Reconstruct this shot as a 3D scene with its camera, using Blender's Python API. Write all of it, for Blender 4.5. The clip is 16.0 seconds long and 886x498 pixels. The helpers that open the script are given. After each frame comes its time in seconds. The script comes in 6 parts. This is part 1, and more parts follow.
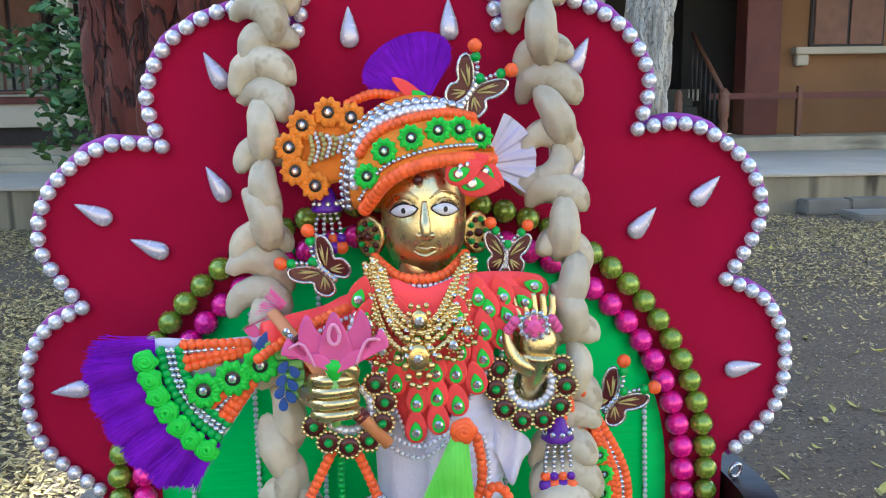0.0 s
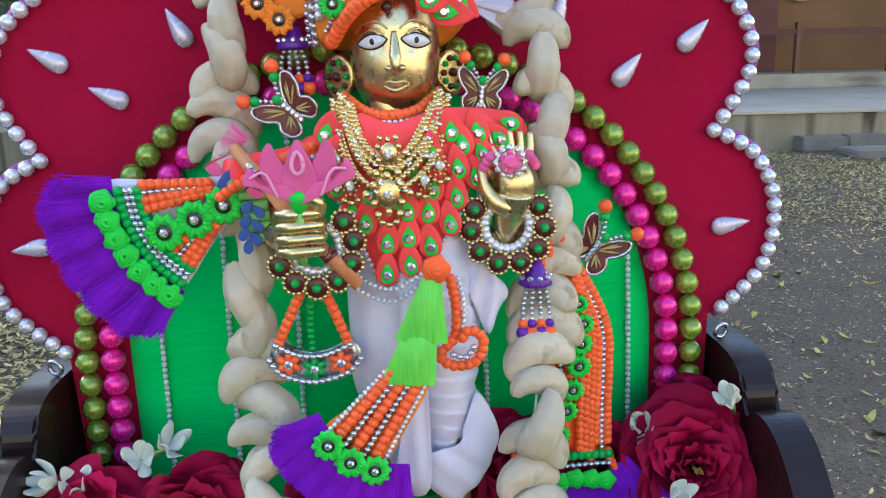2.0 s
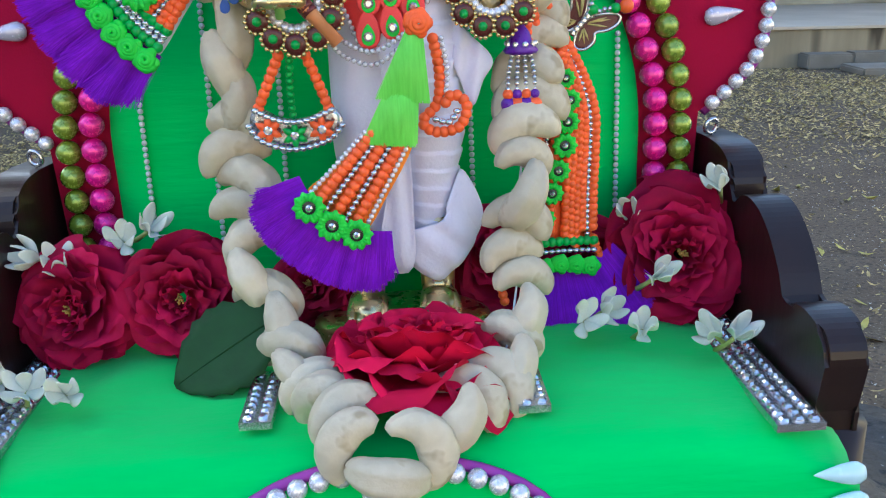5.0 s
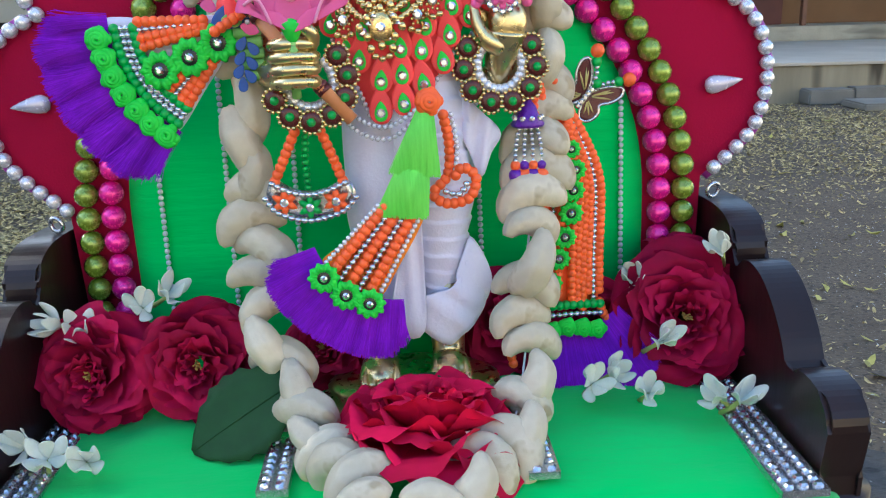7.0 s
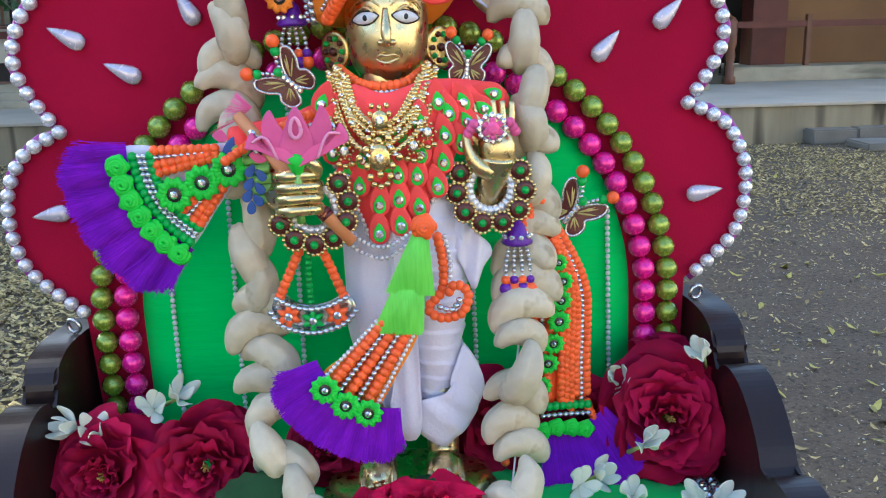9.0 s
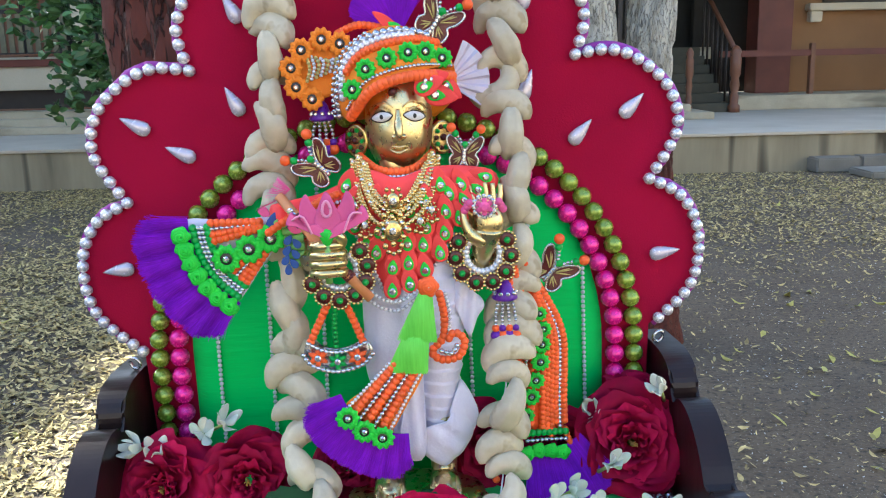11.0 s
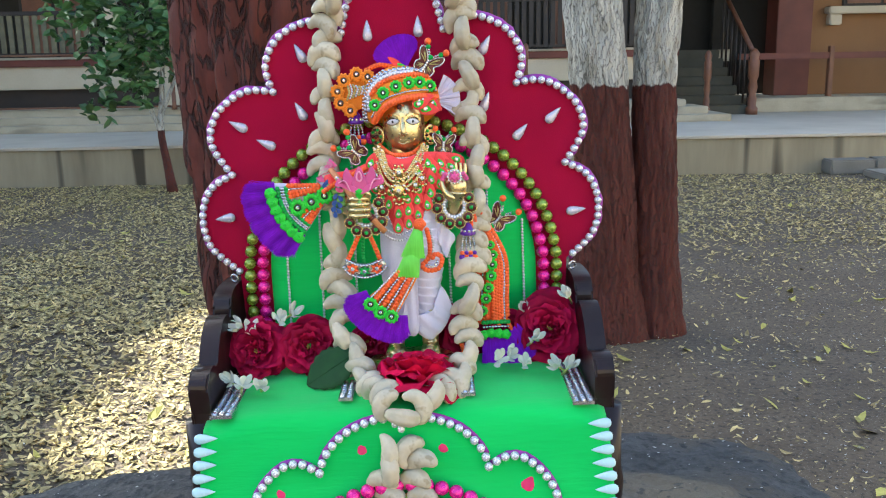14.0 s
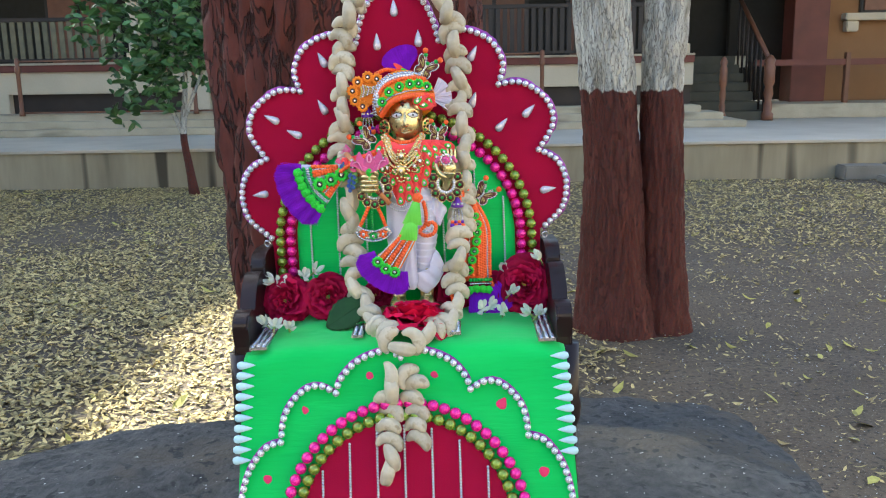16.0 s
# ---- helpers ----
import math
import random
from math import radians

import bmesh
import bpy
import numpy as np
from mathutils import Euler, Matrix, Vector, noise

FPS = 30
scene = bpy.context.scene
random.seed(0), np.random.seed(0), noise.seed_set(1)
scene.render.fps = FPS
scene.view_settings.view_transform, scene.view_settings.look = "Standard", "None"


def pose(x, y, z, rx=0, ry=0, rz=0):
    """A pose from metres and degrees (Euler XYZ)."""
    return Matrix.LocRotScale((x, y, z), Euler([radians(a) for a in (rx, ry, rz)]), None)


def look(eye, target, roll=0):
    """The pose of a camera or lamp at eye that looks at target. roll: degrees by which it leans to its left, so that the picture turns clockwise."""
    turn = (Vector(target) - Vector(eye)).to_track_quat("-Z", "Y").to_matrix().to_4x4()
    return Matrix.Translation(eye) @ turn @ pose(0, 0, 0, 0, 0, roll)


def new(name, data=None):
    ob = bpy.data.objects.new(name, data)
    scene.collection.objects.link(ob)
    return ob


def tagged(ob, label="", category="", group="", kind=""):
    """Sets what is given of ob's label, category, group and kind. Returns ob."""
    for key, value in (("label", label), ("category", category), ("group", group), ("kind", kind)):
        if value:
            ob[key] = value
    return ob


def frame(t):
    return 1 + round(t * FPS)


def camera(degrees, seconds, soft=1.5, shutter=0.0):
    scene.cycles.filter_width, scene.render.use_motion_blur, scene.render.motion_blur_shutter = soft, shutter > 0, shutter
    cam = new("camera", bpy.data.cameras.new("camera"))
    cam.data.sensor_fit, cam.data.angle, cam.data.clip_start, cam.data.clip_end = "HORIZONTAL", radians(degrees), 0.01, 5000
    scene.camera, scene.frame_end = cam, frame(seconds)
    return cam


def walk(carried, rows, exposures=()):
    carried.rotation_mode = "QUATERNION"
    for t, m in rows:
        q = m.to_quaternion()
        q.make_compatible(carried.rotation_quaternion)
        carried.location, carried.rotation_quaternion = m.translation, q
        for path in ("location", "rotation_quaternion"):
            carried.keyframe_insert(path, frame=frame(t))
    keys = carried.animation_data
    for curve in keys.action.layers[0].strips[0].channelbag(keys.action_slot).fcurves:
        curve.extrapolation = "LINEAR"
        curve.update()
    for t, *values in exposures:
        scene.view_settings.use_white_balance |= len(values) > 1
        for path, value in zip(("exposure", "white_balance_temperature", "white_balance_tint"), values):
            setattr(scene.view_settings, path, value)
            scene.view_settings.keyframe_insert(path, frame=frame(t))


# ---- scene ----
cam = camera(54.0, 16.0, soft=1.1)
EXPOSURES = [(0, 2.06, 5720, 3), (9.7, 2.05, 5720, 3), (12.2, 2.16, 6080, 3), (16, 2.11, 6150, 3)]
PATH = [
    (0, (-0.0132, -0.38, 1.5632), (0.0808, 1.589, 1.2282), -0.8),
    (0.5, (-0.0102, -0.378, 1.5533), (0.0838, 1.588, 1.1993), -0.8),
    (1, (-0.0072, -0.374, 1.5374), (0.0868, 1.588, 1.1604), -1.0),
    (1.5, (-0.0052, -0.372, 1.528), (0.0908, 1.587, 1.139), -1.1),
    (2, (-0.0042, -0.372, 1.519), (0.0958, 1.571, 1.055), -1.1),
    (2.5, (-0.0042, -0.372, 1.5101), (0.0998, 1.562, 1.0101), -1.0),
    (3, (-0.0042, -0.372, 1.5021), (0.1028, 1.554, 0.9741), -1.0),
    (3.5, (-0.0012, -0.376, 1.4927), (0.1038, 1.545, 0.9447), -1.1),
    (4, (-0.0012, -0.38, 1.4847), (0.0978, 1.536, 0.9177), -1.2),
    (4.5, (0.0018, -0.384, 1.4707), (0.0988, 1.525, 0.8817), -1.2),
    (4.7, (0.0008, -0.383, 1.4647), (0.0988, 1.517, 0.8487), -1.0),
    (5.75, (0.0004, -0.385, 1.4556), (0.0904, 1.506, 0.8116), -1.1),
    (6.8, (-0.001, -0.387, 1.4735), (0.083, 1.528, 0.9025), -1.2),
    (7, (-0.002, -0.389, 1.4745), (0.087, 1.53, 0.9175), -1.3),
    (7.5, (0.002, -0.393, 1.4894), (0.088, 1.531, 0.9514), -1.3),
    (8, (0.004, -0.396, 1.4954), (0.088, 1.534, 0.9774), -1.3),
    (8.5, (0.006, -0.399, 1.5038), (0.085, 1.537, 1.0078), -1.4),
    (9, (0.003, -0.403, 1.5117), (0.081, 1.538, 1.0347), -1.3),
    (9.5, (0.001, -0.41, 1.5206), (0.073, 1.536, 1.0636), -1.3),
    (9.7, (0.002, -0.414, 1.5246), (0.076, 1.531, 1.0636), -1.1),
    (11.8, (0.003, -0.558, 1.556), (0.06, 1.404, 1.172), -1.3),
    (12, (0.003, -0.581, 1.5582), (0.055, 1.382, 1.1812), -1.2),
    (12.5, (0.005, -0.637, 1.5645), (0.052, 1.329, 1.1975), -1.1),
    (13, (0.011, -0.683, 1.5639), (0.051, 1.276, 1.1639), -1.0),
    (13.5, (0.016, -0.728, 1.5673), (0.044, 1.227, 1.1443), -1.0),
    (14, (0.022, -0.77, 1.5677), (0.039, 1.186, 1.1487), -1.0),
    (14.5, (0.033, -0.817, 1.5667), (0.039, 1.139, 1.1507), -1.0),
    (15, (0.037, -0.868, 1.5717), (0.032, 1.092, 1.1717), -0.9),
    (15.5, (0.04, -0.908, 1.5697), (0.024, 1.05, 1.1627), -0.9),
    (16, (0.045, -0.949, 1.5667), (0.022, 1.01, 1.1607), -0.9),
]
walk(cam, [(t, look(eye, target, roll)) for t, eye, target, roll in PATH], EXPOSURES)

# ---- world, sun and exposure ----
SUN_DIR = Vector((-0.60, 0.45, 0.66)).normalized()      # towards the sun
world = bpy.data.worlds.new("sky")
scene.world = world
world.use_nodes = True
wn = world.node_tree.nodes
sky = wn.new("ShaderNodeTexSky")
sky.sky_type, sky.sun_disc = "NISHITA", False
sky.sun_elevation = math.asin(SUN_DIR.z)
sky.sun_rotation = math.atan2(SUN_DIR.x, SUN_DIR.y)
sky.air_density, sky.dust_density = 1.0, 2.5
world.node_tree.links.new(sky.outputs[0], wn["Background"].inputs[0])
wn["Background"].inputs[1].default_value = 0.13
sun = new("sun", bpy.data.lights.new("sun", "SUN"))
sun.data.energy, sun.data.angle, sun.data.color = 5.0, radians(0.6), (1.0, 0.93, 0.8)
sun.matrix_world = look(SUN_DIR * 20, (0, 0, 0))


# ---- materials ----
def surface(name, c1, c2=None, scale=20, rough=0.6, metal=0.0, bump=0.0, bscale=None, coat=0.0, sheen=0.0, trans=0.0,
            stretch=(1, 1, 1), rand=0.0, spec=0.5, subsurf=0.0, fine=0.25, island=False):
    """A noisy node material: two scales of colour, a little uneven gloss, and a fine relief."""
    m = bpy.data.materials.new(name)
    m.use_nodes = True
    nt = m.node_tree
    n, l = nt.nodes, nt.links
    b = n["Principled BSDF"]
    c2 = c2 or tuple(v * 0.72 for v in c1)
    tc = n.new("ShaderNodeTexCoord")
    mp = n.new("ShaderNodeMapping")
    mp.inputs["Scale"].default_value = stretch
    l.new(tc.outputs["Object"], mp.inputs[0])
    big = n.new("ShaderNodeTexNoise")
    big.inputs["Scale"].default_value, big.inputs["Detail"].default_value = scale, 6
    small = n.new("ShaderNodeTexNoise")
    small.inputs["Scale"].default_value, small.inputs["Detail"].default_value = (bscale or scale * 9), 5
    l.new(mp.outputs[0], big.inputs[0])
    l.new(mp.outputs[0], small.inputs[0])
    ramp = n.new("ShaderNodeValToRGB")
    ramp.color_ramp.elements[0].position, ramp.color_ramp.elements[1].position = 0.3, 0.7
    ramp.color_ramp.elements[0].color, ramp.color_ramp.elements[1].color = (*c2, 1), (*c1, 1)
    mixf = n.new("ShaderNodeMix")
    mixf.inputs[0].default_value = fine
    l.new(big.outputs[0], mixf.inputs[2])
    l.new(small.outputs[0], mixf.inputs[3])
    l.new(mixf.outputs[0], ramp.inputs[0])
    colour = ramp.outputs[0]
    if rand:
        if island:
            source = n.new("ShaderNodeNewGeometry").outputs["Random Per Island"]
        else:
            source = n.new("ShaderNodeObjectInfo").outputs["Random"]
        rng = n.new("ShaderNodeMapRange")
        rng.inputs[3].default_value, rng.inputs[4].default_value = 1 - rand, 1 + rand
        hsv = n.new("ShaderNodeHueSaturation")
        l.new(source, rng.inputs[0])
        l.new(rng.outputs[0], hsv.inputs["Value"])
        l.new(colour, hsv.inputs["Color"])
        colour = hsv.outputs[0]
    l.new(colour, b.inputs["Base Color"])
    rr = n.new("ShaderNodeMapRange")
    rr.inputs[3].default_value, rr.inputs[4].default_value = max(0.02, rough - 0.12), min(1, rough + 0.12)
    l.new(small.outputs[0], rr.inputs[0])
    l.new(rr.outputs[0], b.inputs["Roughness"])
    b.inputs["Metallic"].default_value = metal
    b.inputs["Coat Weight"].default_value = coat
    b.inputs["Coat Roughness"].default_value = 0.12
    b.inputs["Sheen Weight"].default_value = sheen
    b.inputs["Transmission Weight"].default_value = trans
    b.inputs["Specular IOR Level"].default_value = spec
    if subsurf:
        b.inputs["Subsurface Weight"].default_value = subsurf
        b.inputs["Subsurface Radius"].default_value = (0.004, 0.003, 0.002)
        b.inputs["Subsurface Scale"].default_value = 1.0
    if bump:
        bp = n.new("ShaderNodeBump")
        bp.inputs["Strength"].default_value, bp.inputs["Distance"].default_value = 0.6, bump
        l.new(small.outputs[0], bp.inputs["Height"])
        l.new(bp.outputs[0], b.inputs["Normal"])
    return m


M_SOIL = surface("soil", (0.165, 0.124, 0.080), (0.080, 0.059, 0.039), 2.2, 0.95, bump=0.015, bscale=60, fine=0.5)
M_LITTER = surface("leaf_litter", (0.58, 0.48, 0.22), (0.30, 0.22, 0.09), 30, 0.8, rand=0.6, island=True)
M_GREENLITTER = surface("yellow_leaf", (0.50, 0.46, 0.12), (0.33, 0.29, 0.06), 40, 0.7, rand=0.3, island=True)
M_CHIP = surface("pale_stone_chip", (0.6, 0.6, 0.58), (0.4, 0.4, 0.38), 60, 0.8)
M_ROCK = surface("dark_stone", (0.105, 0.105, 0.098), (0.024, 0.025, 0.026), 13, 0.9, bump=0.02, bscale=75, fine=0.55)
M_PLASTER = surface("cement_plaster", (0.42, 0.365, 0.25), (0.21, 0.175, 0.115), 1.6, 0.9, bump=0.004, bscale=14, stretch=(1, 1, 0.16), fine=0.18)
M_PAVING = surface("pale_paving", (0.56, 0.505, 0.41), (0.42, 0.37, 0.29), 1.2, 0.8, bump=0.002, bscale=30)
M_STEP = surface("cream_stone_step", (0.50, 0.44, 0.32), (0.33, 0.285, 0.20), 2, 0.85, bump=0.002, bscale=40)
M_CREAM = surface("cream_wall", (0.58, 0.50, 0.37), (0.44, 0.37, 0.26), 1, 0.9, bump=0.002, bscale=40)
M_PEACH = surface("peach_wall", (0.27, 0.135, 0.055), (0.19, 0.092, 0.037), 0.9, 0.9, bump=0.002, bscale=40)
M_REDOXIDE = surface("red_oxide_paint", (0.16, 0.038, 0.024), (0.10, 0.025, 0.016), 3, 0.6, bump=0.001, bscale=60)
M_BROWNPOST = surface("brown_painted_wood", (0.20, 0.078, 0.038), (0.13, 0.048, 0.024), 5, 0.5, bump=0.001, bscale=60)
M_PICKET = surface("grey_green_picket", (0.18, 0.16, 0.092), (0.11, 0.096, 0.058), 6, 0.7, rand=0.2)
# dark wood; its colour also stands for the shade in the base recess
M_DARKWOODSHADE = surface("dark_wood_and_recess_shade", (0.032, 0.020, 0.014), (0.018, 0.012, 0.009), 4, 0.55)
# near-black wall colour holds the deep shade inside the verandah
M_INTERIORSHADE = surface("verandah_wall_shade_colour", (0.022, 0.018, 0.013), (0.013, 0.011, 0.008), 1, 0.9)
M_SLAB = surface("grey_stone_slab", (0.24, 0.23, 0.20), (0.16, 0.15, 0.13), 3, 0.85, bump=0.003, bscale=40)


def bark(name, line, crack=26.0, width=0.075):
    """Furrowed bark, painted red oxide up to the height line and whitewashed above it."""
    m = surface(name, (0.16, 0.036, 0.022), (0.062, 0.016, 0.011), 9, 0.85, stretch=(1, 1, 0.4), fine=0.55, bscale=70)
    nt = m.node_tree
    n, l = nt.nodes, nt.links
    b = n["Principled BSDF"]
    tc = n.new("ShaderNodeTexCoord")
    mp = n.new("ShaderNodeMapping")
    mp.inputs["Scale"].default_value = (1, 1, 0.22)
    warp = n.new("ShaderNodeTexNoise")
    warp.inputs["Scale"].default_value, warp.inputs["Detail"].default_value = 17, 8
    add = n.new("ShaderNodeVectorMath")
    add.operation = "MULTIPLY_ADD"
    add.inputs[1].default_value = (0.13, 0.13, 0.10)
    l.new(tc.outputs["Object"], mp.inputs[0])
    l.new(mp.outputs[0], warp.inputs[0])
    l.new(warp.outputs["Color"], add.inputs[0])
    l.new(mp.outputs[0], add.inputs[2])
    vor = n.new("ShaderNodeTexVoronoi")
    vor.feature = "DISTANCE_TO_EDGE"
    vor.inputs["Scale"].default_value = crack
    l.new(add.outputs[0], vor.inputs["Vector"])
    gap = n.new("ShaderNodeMapRange")
    gap.inputs[1].default_value, gap.inputs[2].default_value = 0.0, width
    l.new(vor.outputs["Distance"], gap.inputs[0])
    # whitewash above the brush line
    sep = n.new("ShaderNodeSeparateXYZ")
    l.new(tc.outputs["Object"], sep.inputs[0])
    edge = n.new("ShaderNodeMath")
    edge.operation = "MULTIPLY_ADD"
    edge.inputs[1].default_value = 0.10
    l.new(warp.outputs["Fac"], edge.inputs[0])
    l.new(sep.outputs["Z"], edge.inputs[2])
    up = n.new("ShaderNodeMapRange")
    up.inputs[1].default_value, up.inputs[2].default_value = line + 0.045, line + 0.055
    l.new(edge.outputs[0], up.inputs[0])
    white = n.new("ShaderNodeValToRGB")
    white.color_ramp.elements[0].position, white.color_ramp.elements[1].position = 0.32, 0.6
    white.color_ramp.elements[0].color, white.color_ramp.elements[1].color = (0.36, 0.335, 0.28, 1), (0.64, 0.62, 0.55, 1)
    l.new(warp.outputs["Fac"], white.inputs[0])
    mix = n.new("ShaderNodeMix")
    mix.data_type = "RGBA"
    old = b.inputs["Base Color"].links[0].from_socket
    l.new(up.outputs[0], mix.inputs[0])
    l.new(old, mix.inputs[6])
    l.new(white.outputs[0], mix.inputs[7])
    dark = n.new("ShaderNodeMix")
    dark.data_type = "RGBA"
    dark.inputs[6].default_value = (0.07, 0.032, 0.026, 1)
    # the wash has run into the cracks above the brush line
    fill = n.new("ShaderNodeMath")
    fill.operation = "MULTIPLY"
    fill.inputs[1].default_value = 0.55
    l.new(up.outputs[0], fill.inputs[0])
    most = n.new("ShaderNodeMath")
    most.operation = "MAXIMUM"
    l.new(gap.outputs[0], most.inputs[0])
    l.new(fill.outputs[0], most.inputs[1])
    l.new(most.outputs[0], dark.inputs[0])
    l.new(mix.outputs[2], dark.inputs[7])
    l.new(dark.outputs[2], b.inputs["Base Color"])
    bp = n.new("ShaderNodeBump")
    bp.inputs["Strength"].default_value, bp.inputs["Distance"].default_value = 1.0, 0.012
    sm = n.new("ShaderNodeMath")
    sm.operation = "MULTIPLY_ADD"
    sm.inputs[1].default_value = 0.7
    l.new(warp.outputs["Fac"], sm.inputs[0])
    l.new(gap.outputs[0], sm.inputs[2])
    l.new(sm.outputs[0], bp.inputs["Height"])
    l.new(bp.outputs[0], b.inputs["Normal"])
    return m


def speckle(m, scale, colour, start, soft=0.03, stretch=(1, 1, 1)):
    """Grains or stains of another colour scattered over a surface."""
    n, l = m.node_tree.nodes, m.node_tree.links
    b = n["Principled BSDF"]
    tc, grain = n.new("ShaderNodeTexCoord"), n.new("ShaderNodeTexNoise")
    grain.inputs["Scale"].default_value, grain.inputs["Detail"].default_value = scale, 2
    mp = n.new("ShaderNodeMapping")
    mp.inputs["Scale"].default_value = stretch
    l.new(tc.outputs["Object"], mp.inputs[0])
    l.new(mp.outputs[0], grain.inputs[0])
    cut = n.new("ShaderNodeMapRange")
    cut.inputs[1].default_value, cut.inputs[2].default_value = start, start + soft
    l.new(grain.outputs[0], cut.inputs[0])
    mix = n.new("ShaderNodeMix")
    mix.data_type = "RGBA"
    mix.inputs[7].default_value = (*colour, 1)
    l.new(cut.outputs[0], mix.inputs[0])
    l.new(b.inputs["Base Color"].links[0].from_socket, mix.inputs[6])
    l.new(mix.outputs[2], b.inputs["Base Color"])


speckle(M_SOIL, 40, (0.055, 0.045, 0.034), 0.54, 0.12)
speckle(M_SOIL, 130, (0.30, 0.27, 0.22), 0.66, 0.05)
speckle(M_ROCK, 6, (0.085, 0.075, 0.058), 0.52, 0.14)
speckle(M_ROCK, 55, (0.035, 0.035, 0.036), 0.60, 0.05)
speckle(M_ROCK, 120, (0.55, 0.55, 0.52), 0.71)
speckle(M_PLASTER, 1.6, (0.20, 0.165, 0.11), 0.58, 0.2, (1, 1, 0.2))
speckle(M_PLASTER, 2.6, (0.075, 0.062, 0.042), 0.60, 0.06, (1, 1, 0.07))
speckle(M_STEP, 2.4, (0.20, 0.17, 0.12), 0.55, 0.2, (0.4, 1, 2))
M_BARK = bark("red_painted_bark", 2.15, 30)
M_TWINBARK = bark("red_and_whitewashed_bark", 1.43, 62, 0.055)
M_STEMBARK = bark("sapling_bark", 0.80, 40)
M_LEAF = surface("tree_leaf", (0.075, 0.135, 0.035), (0.04, 0.085, 0.022), 3, 0.45, rand=0.35, island=True)
M_SAPLEAF = surface("sapling_leaf", (0.095, 0.20, 0.055), (0.045, 0.11, 0.036), 4, 0.4, rand=0.5, island=True)


# ---- mesh helpers ----
TWINS = {}

def finish(bm, smooth=True):
    me = bpy.data.meshes.new("mesh")
    bmesh.ops.recalc_face_normals(bm, faces=bm.faces[:])
    bm.to_mesh(me)
    bm.free()
    if smooth:
        me.shade_smooth()
    return me


def link(name, me, material, parent=None, label="", m=None):
    if material and not me.materials:
        me.materials.append(material)
    elif material and me.materials[0] != material:
        key = (me.name, material.name)
        if key not in TWINS:
            TWINS[key] = me.copy()
            TWINS[key].materials[0] = material
        me = TWINS[key]
    ob = new(name, me)
    if parent:
        ob.parent = parent
    if m is not None:
        ob.matrix_basis = m
    if label:
        ob["label"] = label
    return ob


def part(name, bm, material, parent, label="", smooth=True):
    return link(name, finish(bm, smooth), material, parent, label)


def thing(name, label, category, m=None, group="", kind=""):
    ob = new(name)
    ob.empty_display_size = 0.02
    if m is not None:
        ob.matrix_world = m
    return tagged(ob, label, category, group, kind)


def solid(name, bm, material, label, category, m=None, group="", kind="", smooth=True):
    ob = link(name, finish(bm, smooth), material)
    if m is not None:
        ob.matrix_world = m
    return tagged(ob, label, category, group, kind)


def box(bm, x0, x1, y0, y1, z0, z1, bevel=0.0):
    r = bmesh.ops.create_cube(bm, size=1)
    for v in r["verts"]:
        v.co = Vector(((x0 + x1) / 2 + v.co.x * (x1 - x0), (y0 + y1) / 2 + v.co.y * (y1 - y0), (z0 + z1) / 2 + v.co.z * (z1 - z0)))
    if bevel:
        es = list({e for v in r["verts"] for e in v.link_edges})
        bmesh.ops.bevel(bm, geom=es, offset=bevel, segments=2, affect="EDGES", clamp_overlap=True)
    return bm


def boxm(*a, **k):
    return box(bmesh.new(), *a, **k)


def spin(profile, n=16, flute=None):
    """A turned shape from (radius, height) pairs."""
    bm = bmesh.new()
    rings = []
    for r, z in profile:
        rings.append([bm.verts.new((r * math.cos(2 * math.pi * i / n) * (flute(i, z) if flute else 1),
                                    r * math.sin(2 * math.pi * i / n) * (flute(i, z) if flute else 1), z)) for i in range(n)])
    for a, b in zip(rings, rings[1:]):
        for i in range(n):
            bm.faces.new((a[i], a[(i + 1) % n], b[(i + 1) % n], b[i]))
    bm.faces.new(rings[0][::-1])
    bm.faces.new(rings[-1])
    return bm


def tube(bm, pts, radius, n=8, caps=True):
    """A round tube along pts; radius may be a number or a list."""
    pts = [Vector(p) for p in pts]
    rad = radius if isinstance(radius, (list, tuple)) else [radius] * len(pts)
    rings, up = [], Vector((0.13, 0.21, 1)).normalized()
    for i, p in enumerate(pts):
        d = (pts[min(i + 1, len(pts) - 1)] - pts[max(i - 1, 0)]).normalized()
        if abs(d.dot(up)) > 0.97:
            up = Vector((1, 0.1, 0.05)).normalized()
        a = d.cross(up).normalized()
        b = a.cross(d)
        rings.append([bm.verts.new(p + rad[i] * (a * math.cos(2 * math.pi * k / n) + b * math.sin(2 * math.pi * k / n))) for k in range(n)])
        up = b
    for q, r in zip(rings, rings[1:]):
        for k in range(n):
            bm.faces.new((q[k], q[(k + 1) % n], r[(k + 1) % n], r[k]))
    if caps:
        bm.faces.new(rings[0][::-1])
        bm.faces.new(rings[-1])
    return bm


